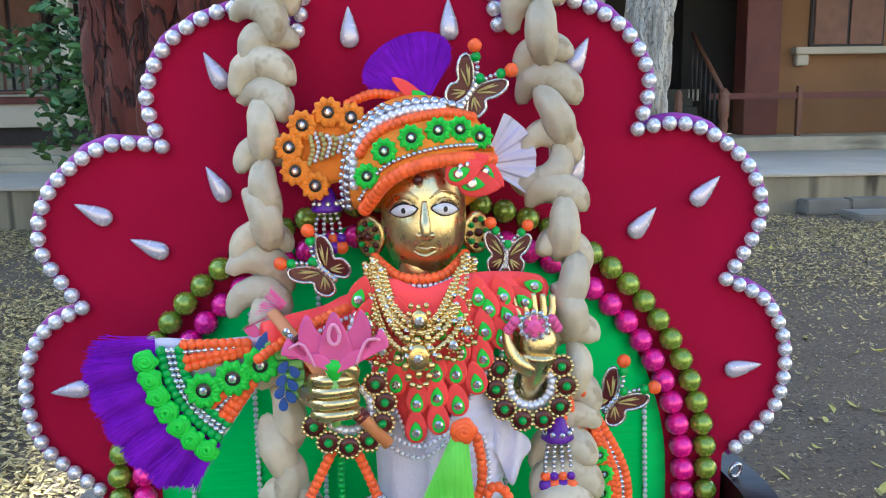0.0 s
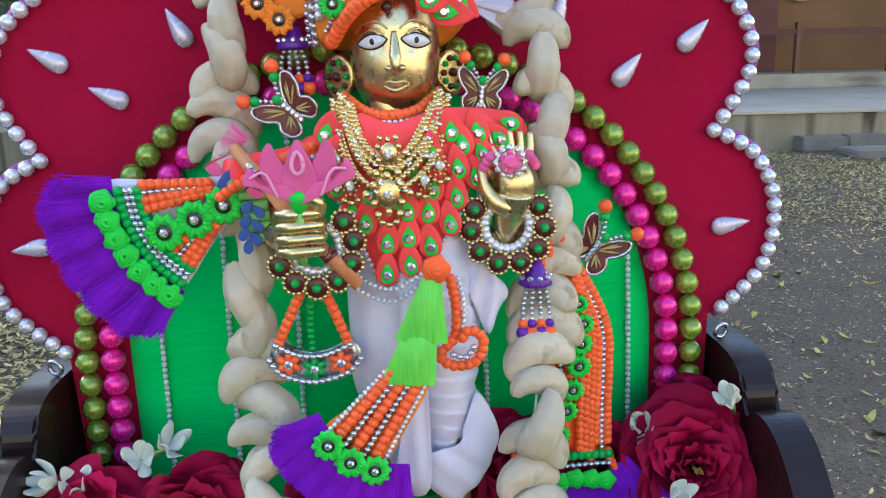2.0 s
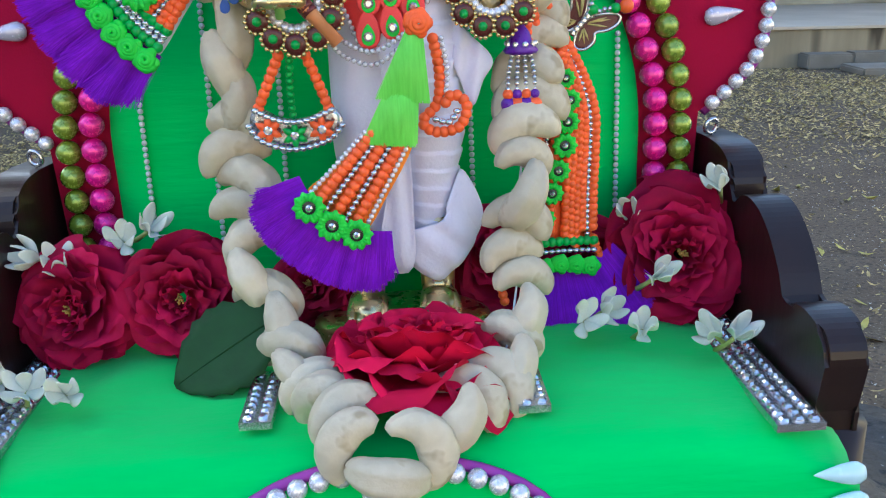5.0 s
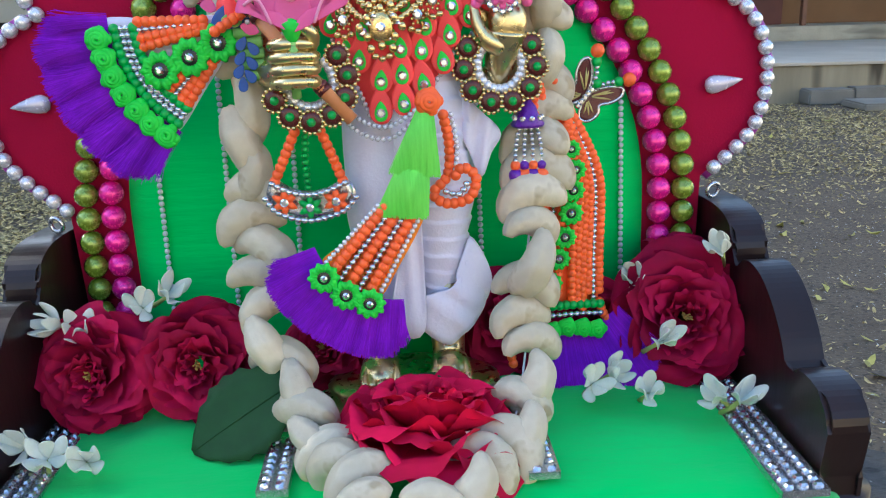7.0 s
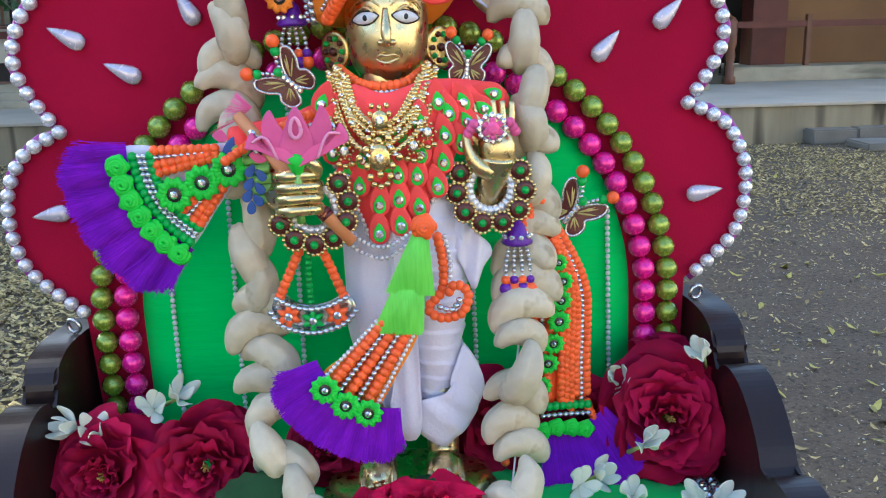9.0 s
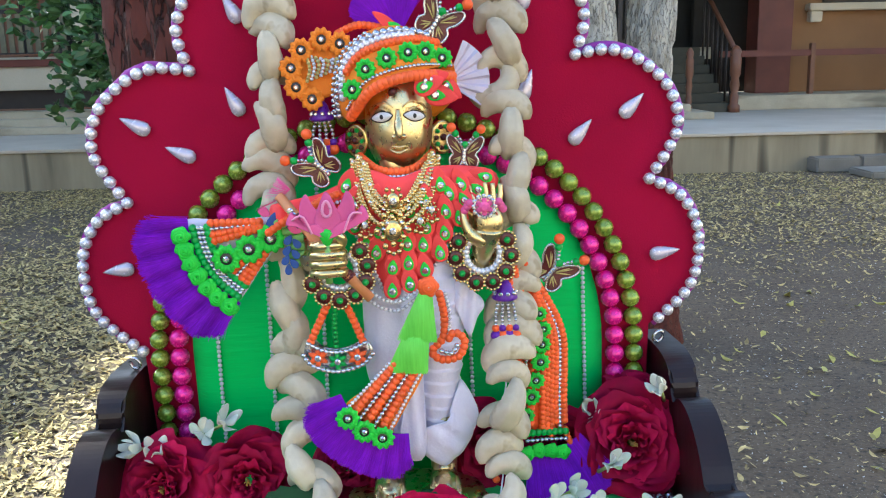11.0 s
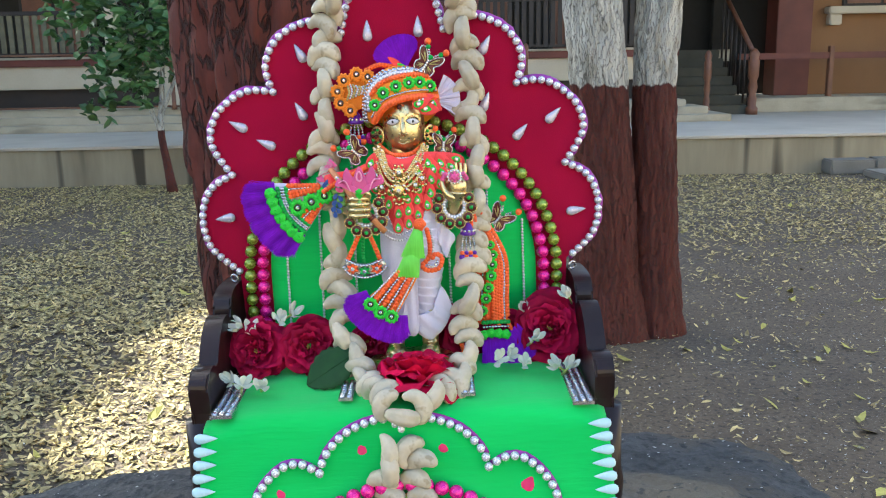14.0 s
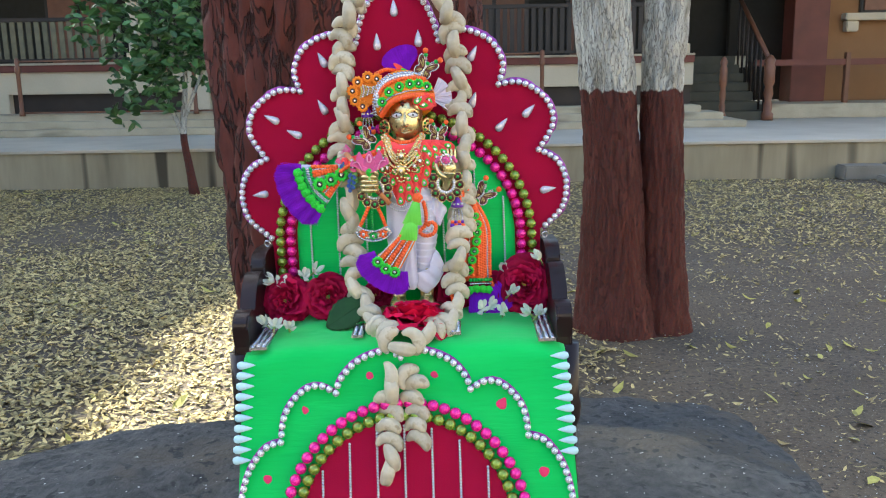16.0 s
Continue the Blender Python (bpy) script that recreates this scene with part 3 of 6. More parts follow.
part("rail", tube(bmesh.new(), [(4.45, 15.45, 1.55), (4.45, 17.4, 2.75)], 0.04, 8), M_DARKWOODSHADE, rail)
for i in range(7):
    part("baluster", tube(bmesh.new(), [(4.45, 15.6 + 0.27 * i, 0.55 + 0.16 * i), (4.45, 15.6 + 0.27 * i, 1.65 + 0.165 * i)], 0.02, 6), M_DARKWOODSHADE, rail)

# right wing
block("wing_step", (6.1, 16, 16.0, 18, 0.53, 0.80), M_STEP, "long cream stone step before the right wing", "step")
block("wall_wing", (7.75, 16, 17.4, 17.6, 0.8, 6), M_PEACH, "peach plastered wall of the right wing", "wall")
block("wall_wing_inner", (6.0, 7.2, 18.2, 18.4, 0.8, 6), M_INTERIORSHADE, "wall behind the stair landing, coloured near-black for its shade", "wall")
block("wing_pillar", (6.95, 7.65, 17.1, 17.7, 0.8, 6), M_REDOXIDE, "broad red oxide painted pillar", "pillar")
win = thing("window_1", "wooden window with a projecting cream sill", "window", kind="structure")
part("window_sill", boxm(8.0, 10.2, 17.15, 17.45, 2.40, 2.54, bevel=0.02), M_CREAM, win, smooth=False)
part("sill_bracket", boxm(8.05, 8.3, 17.22, 17.41, 2.18, 2.40, bevel=0.02), M_CREAM, win, smooth=False)
part("window_frame", boxm(8.35, 9.9, 17.34, 17.42, 2.54, 4.2, bevel=0.02), M_DARKWOODSHADE, win, smooth=False)
for s in (8.42, 9.16):
    part("shutter", boxm(s, s + 0.68, 17.3, 17.34, 2.60, 4.14, bevel=0.01), M_BROWNPOST, win, smooth=False)
fence = thing("rail_fence", "low red-brown rail fence before the peach wall", "fence")
part("rail", boxm(5.95, 14, 16.35, 16.43, 1.52, 1.64, bevel=0.01), M_REDOXIDE, fence, smooth=False)
for x in (7.75, 9.6, 11.4):
    part("post", boxm(x - 0.045, x + 0.045, 16.33, 16.45, 0.8, 1.76, bevel=0.01), M_BROWNPOST, fence, smooth=False)
for dims, turn in (((5.35, 5.95, 11.5, 12.3, 0.0, 0.2), 0), ((5.98, 6.55, 11.55, 12.2, 0.0, 0.21), 0), ((6.6, 7.4, 11.6, 12.3, 0, 0.19), 0), ((5.7, 6.4, 10.75, 11.35, 0.0, 0.1), 0), ((6.45, 7.3, 10.8, 11.4, 0, 0.12), 0)):
    block("stone_slab", (dims[0], dims[1], dims[2] - 0.7, dims[3] - 0.7, dims[4], dims[5]), M_SLAB, "loose grey stone slab by the plinth", "slab", kind="", bevel=0.02, group="stone slabs")
# behind and beside the camera: unseen walls added to block the low sky
block("wall_yard", (-14, 14, -13, -12.6, 0, 5.5), M_CREAM, "plain unseen wall added behind the camera to block low sky", "wall")
for x in (-14.4, 14.0):
    block("wall_side", (x, x + 0.4, -13, 11, 0, 6.0), M_CREAM, "plain unseen wall added beside the yard to block low sky", "wall")

# ---- the throne ----
T = pose(-0.0062, 0.025, 1.28, 0, -1.2, 0)          # throne space: x right, y back, z up from the seat frame
MM = 0.001
M_REDCLOTH = surface("crimson_velvet", (0.41, 0.004, 0.046), (0.32, 0.003, 0.034), 14, 0.85, bump=0.0003, bscale=900, sheen=0.05, spec=0.1)
M_GREENCLOTH = surface("bright_green_cloth", (0.030, 0.66, 0.125), (0.018, 0.53, 0.09), 11, 0.75, bump=0.0010, bscale=130, stretch=(0.3, 1, 2.6), sheen=0.18, spec=0.2)
M_PEARL = surface("white_pearl", (0.80, 0.79, 0.84), (0.70, 0.68, 0.75), 60, 0.27, metal=0.45, coat=0.7, spec=0.7, rand=0.05)
M_PEARLDROP = surface("lilac_white_pearl_drop", (0.66, 0.62, 0.72), (0.54, 0.50, 0.63), 60, 0.25, metal=0.3, coat=0.8)
M_PINKBEAD = surface("magenta_pearl_bead", (0.95, 0.010, 0.36), (0.86, 0.008, 0.29), 60, 0.26, metal=0.3, coat=0.5, rand=0.06)
M_OLIVEBEAD = surface("olive_pearl_bead", (0.28, 0.40, 0.04), (0.20, 0.30, 0.025), 60, 0.26, metal=0.4, coat=0.9, rand=0.08)
M_PURPLEEDGE = surface("purple_edge_ribbon", (0.36, 0.04, 0.36), (0.26, 0.02, 0.27), 60, 0.6)
M_LACQUER = surface("black_lacquered_wood", (0.012, 0.008, 0.008), (0.03, 0.012, 0.010), 14, 0.36, coat=0.16, spec=0.28, bump=0.0006, bscale=60, stretch=(1, 1, 0.3))
M_CORD = surface("small_white_beads", (0.66, 0.68, 0.72), (0.55, 0.57, 0.62), 200, 0.3, coat=0.4)
M_GEM = surface("rhinestone", (0.80, 0.82, 0.86), (0.5, 0.52, 0.58), 500, 0.12, metal=0.85, fine=0.7)
M_SILVER = surface("silver_trim", (0.72, 0.73, 0.76), (0.45, 0.46, 0.5), 500, 0.25, metal=0.9)
M_PINKDROP = surface("pink_felt_drop", (0.85, 0.03, 0.16), (0.72, 0.02, 0.12), 60, 0.7)
M_BLUEDROP = surface("pale_blue_pearl_drop", (0.56, 0.80, 0.86), (0.48, 0.72, 0.80), 40, 0.25, coat=0.5)

PEARL = ball_mesh(3.55 * MM)
BEAD = ball_mesh(5.75 * MM, 16, 10)
SEED = ball_mesh(1.35 * MM, 8, 5)

throne = thing("throne", "small black lacquered throne with a lobed crimson velvet back", "throne", m=T)


def scatter(name, me, material, parent, pts, label=""):
    for p in pts:
        link(name, me, material, parent, label, Matrix.Translation(p))


def mirrored(pts):
    return [(-x, z) for x, z in reversed(pts)]


# outline of one half of the back, lobe by lobe, from the top notch downwards (mm)
U_LOBE = [(45, 316), (58, 324), (77, 326), (102, 313), (114, 290), (109, 267)]
M_LOBE = [(109, 267), (128, 269), (145, 263), (163, 246), (168, 222), (152, 194)]
L_LOBE = [(152, 194), (172, 182), (182, 158), (177, 128), (153, 104)]
TOP_LOBE = [(-45, 316), (-38, 342), (-26, 362), (0, 382), (26, 362), (38, 342), (45, 316)]


def curve2(pts, step=None, count=None):
    return spline([(x * MM, 0, z * MM) for x, z in pts], step, count)


lobes = [mirrored(L_LOBE), mirrored(M_LOBE), mirrored(U_LOBE), TOP_LOBE, U_LOBE, M_LOBE, L_LOBE]
outline = []
for lb in lobes:
    outline += curve2(lb, count=22)[(1 if outline else 0):]
outline += [Vector((0.150, 0, 0.02)), Vector((-0.150, 0, 0.02))]
back = None
bm = bmesh.new()
front = [bm.verts.new((p.x, 0, p.z)) for p in outline]
f = bm.faces.new(front)
r = bmesh.ops.extrude_face_region(bm, geom=[f])
bmesh.ops.translate(bm, verts=[g for g in r["geom"] if isinstance(g, bmesh.types.BMVert)], vec=(0, 0.022, 0))
back = part("backrest", bm, M_REDCLOTH, throne, "crimson velvet back with scalloped lobes", smooth=False)
bm = bmesh.new()
edge = [Vector((p.x * 1.012, 0.004, 0.2 + (p.z - 0.2) * 1.012)) for p in outline[:-2]]
rnd = random.Random(2)
tube(bm, [p + Vector((rnd.uniform(-1, 1), rnd.uniform(-1, 1), rnd.uniform(-1, 1))) * 0.0009 for p in edge], 0.0034, 6)
part("edging", bm, M_PURPLEEDGE, back, "fuzzy purple edging ribbon")
for lb in lobes:
    pts = curve2(lb, step=0.0074)
    scatter("pearl", PEARL, M_PEARL, back, [(p.x, -0.0032, p.z) for p in pts[:-1]])


def drop(length, width):
    """A teardrop half-sunk in its cloth, point towards +z."""
    prof = [(0.02, -0.5), (0.32, -0.46), (0.48, -0.34), (0.5, -0.22), (0.42, -0.02), (0.26, 0.22), (0.12, 0.4), (0.02, 0.5)]
    bm = spin([(r * width, z * length) for r, z in prof], 12)
    for v in bm.verts:
        v.co.y *= 0.62
    return finish(bm)


DROP = drop(0.0185, 0.0088)
for x, z, a in ((-22, 317, 0), (23, 319, 0), (-2, 352, 0), (-83, 300, 28), (82, 301, -28), (-86, 249, 28), (81, 251, -20), (-143, 238, 62), (142, 237, -45),
                (-119, 221, 65), (112, 223, -42), (-162, 154, 95), (162, 149, -82)):
    link("pearl_drop", DROP, M_PEARLDROP, back, "white pearl drop", pose(x * MM, -0.002, z * MM, 0, -a, 0))

# green field and its two bead borders
def arch(a, b, z0, low, n=48):
    pts = [Vector((-a, 0, low))] + [Vector((a * math.cos(math.pi * (1 - i / n)), 0, z0 + b * math.sin(math.pi * (1 - i / n)))) for i in range(n + 1)] + [Vector((a, 0, low))]
    return pts


bm = bmesh.new()
ar = arch(0.124, 0.132, 0.098, 0.02)
n = len(ar)
rim = [bm.verts.new((p.x, -0.001, p.z)) for p in ar]
inner = [bm.verts.new((p.x * 0.93, -0.007, 0.02 + (p.z - 0.02) * 0.95)) for p in ar]
for i in range(n - 1):
    bm.faces.new((rim[i], rim[i + 1], inner[i + 1], inner[i]))
bm.faces.new(inner)
field = part("back_cushion", bm, M_GREENCLOTH, throne, "padded bright green cloth panel")
walls = spline([tuple(p) for p in arch(0.1425, 0.141, 0.098, 0.03, 20)], step=0.0117)
scatter("olive_bead", BEAD, M_OLIVEBEAD, back, [(p.x, -0.0055, p.z) for p in walls])
walls = spline([tuple(p) for p in arch(0.1305, 0.127, 0.098, 0.03, 20)], step=0.0117)
scatter("pink_bead", BEAD, M_PINKBEAD, back, [(p.x, -0.0068, p.z) for p in walls])


def bead_string(name, parent, pts, r, material, label=""):
    """A string of small beads, one mesh."""
    bm = bmesh.new()
    for p in pts:
        blob(bm, p, (r, r, r), u=8, v=6)
    return part(name, bm, material, parent, label)


for x in (-106, -74, -42, 42, 79, 111):
    top = 0.098 + 0.128 * math.sqrt(max(0, 1 - (x / 124) ** 2)) - 0.012
    k = int((top - 0.02) / 0.0029)
    scatter("string_bead", SEED, M_CORD, field, [(x * MM + (-0.00005 * i if x < 0 else 0.00003 * i), -0.0085, top - 0.0029 * i) for i in range(k)])


# arms: stepped boards with scrolled ends, and the front legs
def arm(side):
    prof = [(26, 92), (-8, 94), (-28, 93), (-40, 88), (-45, 80), (-46, 71), (-52, 76), (-63, 79), (-75, 77), (-87, 70), (-98, 59), (-106, 47), (-113, 51), (-124, 52),
            (-135, 49), (-141, 42), (-140, 32), (-137, 18), (-137, -40), (-60, -48), (26, -40)]
    bm = bmesh.new()
    pts = [Vector((0, p.y, p.z)) for p in spline([(0, v * MM, w * MM) for v, w in prof[:18]], count=80)] + [Vector((0, v * MM, w * MM)) for v, w in prof[18:]]
    a = [bm.verts.new((0.154 * side, p.y, p.z)) for p in pts]
    b = [bm.verts.new((0.170 * side, p.y, p.z)) for p in pts]
    bm.faces.new(a)
    bm.faces.new(b[::-1])
    for i in range(len(pts)):
        bm.faces.new((a[i], b[i], b[(i + 1) % len(pts)], a[(i + 1) % len(pts)]))
    bmesh.ops.bevel(bm, geom=[e for e in bm.edges if len(e.link_faces) == 2 and any(len(f.verts) > 4 for f in e.link_faces)], offset=0.0022, segments=2, affect="EDGES", clamp_overlap=True)
    ob = part("armrest", bm, M_LACQUER, throne, "black lacquered stepped armrest", smooth=False)
    ring = bmesh.new()
    tube(ring, [(0.0035 * math.cos(t), 0, 0.0035 * math.sin(t)) for t in [2 * math.pi * i / 14 for i in range(15)]], 0.0011, 6, caps=False)
    link("screw_ring", finish(ring), M_SILVER, ob, "bright metal screw ring", pose(0.157 * side, -0.008, 0.0985, 10, 0, 20 * side))
    leg = [(9, 0), (11, 6), (8, 14), (8, 30), (12, 40), (14, 52), (12, 64), (8, 72), (8, 100), (11, 112), (9, 122), (9, 170), (13, 182), (14, 196), (12, 206), (12, 262)]
    for y in (-0.128, 0.01):
        lm = spin([(r_ * MM, -0.252 + z * MM) for r_, z in leg], 14)
        bmesh.ops.translate(lm, verts=lm.verts[:], vec=(0.166 * side, y, 0))
        part("leg", lm, M_LACQUER, throne, "turned black leg")


arm(1)
arm(-1)
part("seat_frame", boxm(-0.153, 0.153, -0.14, 0.02, -0.05, 0.004, bevel=0.003), M_LACQUER, throne, smooth=False)

# seat cushion with its hanging front cloth
bm = bmesh.new()
rows = []
prof = [(0.0, 0.020), (-0.03, 0.024), (-0.06, 0.025), (-0.09, 0.024), (-0.115, 0.023), (-0.135, 0.021), (-0.147, 0.018), (-0.153, 0.013), (-0.156, 0.006)]
prof += [(-0.158 + 0.3 * w, w) for w in [-0.004 - 0.008 * i for i in range(29)]]
for v, w in [(p.y, p.z) for p in spline([(0, v, w) for v, w in prof], count=64)]:
    row = []
    for k in range(49):
        u = -0.1585 + 0.320 * k / 48
        if w < 0.012:
            u *= 1 + 0.05 * (0.012 - w) / 0.2
        elif v > -0.13:
            u *= 0.965
        fold = 0.0007 * noise.noise(Vector((u * 40, v * 40, w * 25))) + 0.0004 * noise.noise(Vector((u * 120, w * 90, 3)))
        rows_z = w + (fold * 2 if w > 0.012 else 0) - (0.006 * (abs(u) / 0.15) ** 6 if w > 0.012 else 0)
        row.append(bm.verts.new((u, v + (fold * 2.2 if w <= 0.012 else 0), rows_z)))
    rows.append(row)
for a, b in zip(rows, rows[1:]):
    for k in range(48):
        bm.faces.new((a[k], a[k + 1], b[k + 1], b[k]))
seat = part("seat_cloth", bm, M_GREENCLOTH, throne, "bright green cloth over seat and front")
so = seat.modifiers.new("thick", "SOLIDIFY")
so.thickness, so.offset = 0.002, -1


def on_panel(u, w, out=0.0):
    return Vector((u, -0.158 + 0.3 * w - out, w))


def panel_turn(a):
    return pose(0, 0, 0, -16.7, 0, 0) @ pose(0, 0, 0, 0, a, 0)


# scallops of pearls on the front cloth
P_U = [(0, 17), (24, 15), (46, 6), (61, -9), (66, -22)]
P_M = [(66, -22), (80, -15), (95, -17), (110, -30), (118, -45), (121, -66)]
P_L = [(121, -66), (136, -71), (150, -88), (158, -108), (161, -135), (150, -165)]
for lb in (P_U, P_M, P_L):
    for sgn in (1, -1):
        pts = [p for p in curve2(lb, step=0.0074)[(0 if lb is not P_U else 2):-1]]
        rib = bmesh.new()
        tube(rib, [on_panel((p.x + 0.0016) * sgn, p.z + 0.0012, 0.0006) for p in pts], 0.0021, 6)
        part("ribbon", rib, M_PURPLEEDGE, seat, "purple ribbon behind the pearls")
        for p in pts:
            link("pearl", PEARL, M_PEARL, seat, "", Matrix.Translation(on_panel(p.x * sgn, p.z, 0.004)))
FELT = drop(0.0165, 0.012)
for u, w, a in ((33, -5, 12), (98, -36, 35), (138, -100, 65)):
    for sgn in (1, -1):
        link("felt_drop", FELT, M_PINKDROP, seat, "pink felt drop", Matrix.Translation(on_panel(u * sgn * MM, w * MM, -0.001)) @ panel_turn(a * sgn) @ Matrix.Diagonal((1, 0.4, 1, 1)))
HANG = drop(0.0185, 0.0082)
for sgn in (1, -1):
    for i in range(10):
        w = 0.006 - 0.0098 * i
        link("edge_drop", HANG, M_BLUEDROP, seat, "pale blue pearl drop on the cloth edge", Matrix.Translation(on_panel((0.1545 + 0.0006 * i) * sgn, w, 0.002)) @ panel_turn(-90 * sgn))
# crimson half-round on the front with bead borders and strings
bm = bmesh.new()
ar = arch(0.102, 0.102, -0.150, -0.222)
bm.faces.new([bm.verts.new(on_panel(p.x, p.z, 0.0012)) for p in ar])
bm2 = bmesh.ops.extrude_face_region(bm, geom=bm.faces[:])
bmesh.ops.translate(bm, verts=[g for g in bm2["geom"] if isinstance(g, bmesh.types.BMVert)], vec=(0, -0.0018, 0))
red = part("front_panel", bm, M_REDCLOTH, seat, "crimson half-round panel on the front cloth", smooth=False)
for rad, mat, nm in ((0.118, M_PINKBEAD, "pink_bead"), (0.1065, M_OLIVEBEAD, "olive_bead")):
    for p in spline([tuple(q) for q in arch(rad, rad, -0.150, -0.215, 20)], step=0.0117):
        link(nm, BEAD, mat, seat, "", Matrix.Translation(on_panel(p.x, p.z, 0.0055)))
bm = bmesh.new()
for i in range(-3, 4):
    u = i * 0.0268
    top = -0.150 + math.sqrt(0.101 ** 2 - u * u) - 0.005
    for j in range(int((top + 0.222) / 0.0027)):
        blob(bm, on_panel(u, top - 0.0027 * j, 0.0042), (0.0014, 0.0014, 0.0014), u=8, v=6)
part("bead_string", bm, M_CORD, seat, "vertical strings of tiny white beads")["kind"] = "stuff"
# rhinestone bands along the cushion sides
STONE = finish(spin([(0.3 * MM, 0), (2.1 * MM, 0.1 * MM), (2.0 * MM, 0.9 * MM), (1.1 * MM, 1.7 * MM)], 8), False)
for u0, v0, v1, z0, cols in ((0.1435, -0.150, -0.035, 0.0185, 3), (-0.1435, -0.150, -0.035, 0.0185, 3), (0.053, -0.135, -0.095, 0.0235, 2), (-0.046, -0.135, -0.095, 0.0235, 2)):
    wd = 0.0029 * cols
    band = part("rhinestone_band", boxm(u0 - wd, u0 + wd, v0, v1, z0, z0 + 0.003), M_SILVER, throne, "silver band set with rhinestones", smooth=False)
    for i in range(int((v1 - v0) / 0.0046)):
        for k in range(cols):
            link("rhinestone", STONE, M_GEM, band, "", pose(u0 + 0.0055 * (k - (cols - 1) / 2), v0 + 0.003 + 0.0046 * i, z0 + 0.0028, random.uniform(-14, 14), random.uniform(-14, 14), 0))

# ---- the dressed brass idol ----
I = pose(-0.009, 0.025, 1.28, 0, -1.2, 0)
M_BRASS = surface("polished_brass", (0.80, 0.66, 0.36), (0.66, 0.52, 0.26), 45, 0.29, metal=1.0, bump=0.0002, bscale=260)
M_GOLD = surface("gold_jewellery", (0.92, 0.71, 0.34), (0.62, 0.43, 0.15), 500, 0.22, metal=1.0, bump=0.0002, bscale=1500)
M_EYEWHITE = surface("eye_enamel", (0.78, 0.80, 0.84), (0.7, 0.72, 0.78), 90, 0.25)
M_BLACK = surface("black_enamel", (0.012, 0.012, 0.014), (0.02, 0.02, 0.02), 90, 0.3)
M_WHITECLOTH = surface("white_satin", (0.80, 0.79, 0.92), (0.71, 0.69, 0.85), 50, 0.5, bump=0.0004, bscale=700, sheen=0.3)
M_ORANGE = surface("neon_orange_bead", (1.0, 0.145, 0.026), (0.96, 0.115, 0.018), 100, 0.4, rand=0.08)
M_ORANGEFELT = surface("orange_cord_flower", (1.0, 0.31, 0.02), (0.95, 0.25, 0.012), 200, 0.7, bump=0.0004, bscale=1500)
M_BIB = surface("coral_red_felt", (1.0, 0.075, 0.075), (0.95, 0.055, 0.055), 60, 0.6, rand=0.1)
M_NEON = surface("neon_green_cord", (0.06, 0.72, 0.055), (0.04, 0.58, 0.035), 200, 0.6, bump=0.0003, bscale=1500)
M_LIME = surface("lime_silk_thread", (0.26, 0.90, 0.10), (0.18, 0.76, 0.06), 300, 0.45, stretch=(4, 1, 0.3), sheen=0.3)
M_PURPLE = surface("violet_net", (0.255, 0.008, 0.64), (0.165, 0.005, 0.47), 120, 0.7, spec=0.15, sheen=0.04, rand=0.22, island=True)
M_PURPLEBEAD = surface("violet_bead", (0.14, 0.012, 0.38), (0.09, 0.006, 0.27), 100, 0.3)
M_GREENBEAD = surface("green_bead", (0.015, 0.42, 0.06), (0.01, 0.30, 0.04), 100, 0.4, rand=0.1)
M_MAROON = surface("maroon_enamel", (0.13, 0.012, 0.016), (0.08, 0.008, 0.01), 200, 0.3)
M_VEIN = surface("gold_thread", (0.62, 0.52, 0.2), (0.5, 0.4, 0.12), 300, 0.4)
M_LOTUS = surface("pink_foam_lotus", (0.82, 0.13, 0.36), (0.72, 0.08, 0.27), 60, 0.6, rand=0.15)
M_LOTUSLIGHT = surface("pale_pink_line", (0.9, 0.36, 0.55), (0.8, 0.28, 0.46), 60, 0.6)
M_FLUTE = surface("painted_bamboo", (0.70, 0.30, 0.13), (0.6, 0.22, 0.08), 90, 0.5)
M_BLUE = surface("blue_paper_quill", (0.03, 0.11, 0.42), (0.02, 0.07, 0.3), 90, 0.5)
M_PALEGREEN = surface("pale_green_paper", (0.30, 0.62, 0.17), (0.22, 0.5, 0.11), 90, 0.6)
M_DARKRED = surface("dark_red_stone", (0.10, 0.014, 0.012), (0.06, 0.008, 0.008), 300, 0.25)
M_WHITEPAPER = surface("pale_lilac_organza", (0.74, 0.72, 0.86), (0.62, 0.58, 0.76), 60, 0.5)


def V(u, v, w):
    return Vector((u * MM, v * MM, w * MM))


def limb(bm, pts, radii, n=14):
    tube(bm, spline([V(*p) for p in pts], count=len(pts) * 5), [p.x * MM for p in spline([(r_, 0, 0.001 * i) for i, r_ in enumerate(radii)], count=len(pts) * 5)], n)


# statue: one mesh
bm = bmesh.new()
base = spin([(40 * MM, 0), (41 * MM, 4 * MM), (36 * MM, 6 * MM), (38 * MM, 10 * MM), (34 * MM, 12 * MM)], 32)
for v in base.verts:
    v.co = Vector((v.co.x + 0.010, v.co.y * 0.75 - 0.060, v.co.z + 0.022))
tmp = bpy.data.meshes.new("tmp")
base.to_mesh(tmp)
base.free()
bm.from_mesh(tmp)
for fu, turn in ((-4, -6), (26, 8)):
    limb(bm, [(fu, -52, 75), (fu, -55, 50), (fu, -60, 42)], [9, 8, 7])
    blob(bm, V(fu, -66, 41), (8.6 * MM, 15 * MM, 6.5 * MM))
    for k in range(5):
        x = fu + (k - 2) * 3.4
        tip = -82.5 + abs(k - (1.2 if turn < 0 else 2.8)) * 1.3
        limb(bm, [(fu + (k - 2) * 2.8, -68, 43.5), (x, -75, 42), (x, tip, 39.6)], [2.2, 2.2, 1.7], 10)
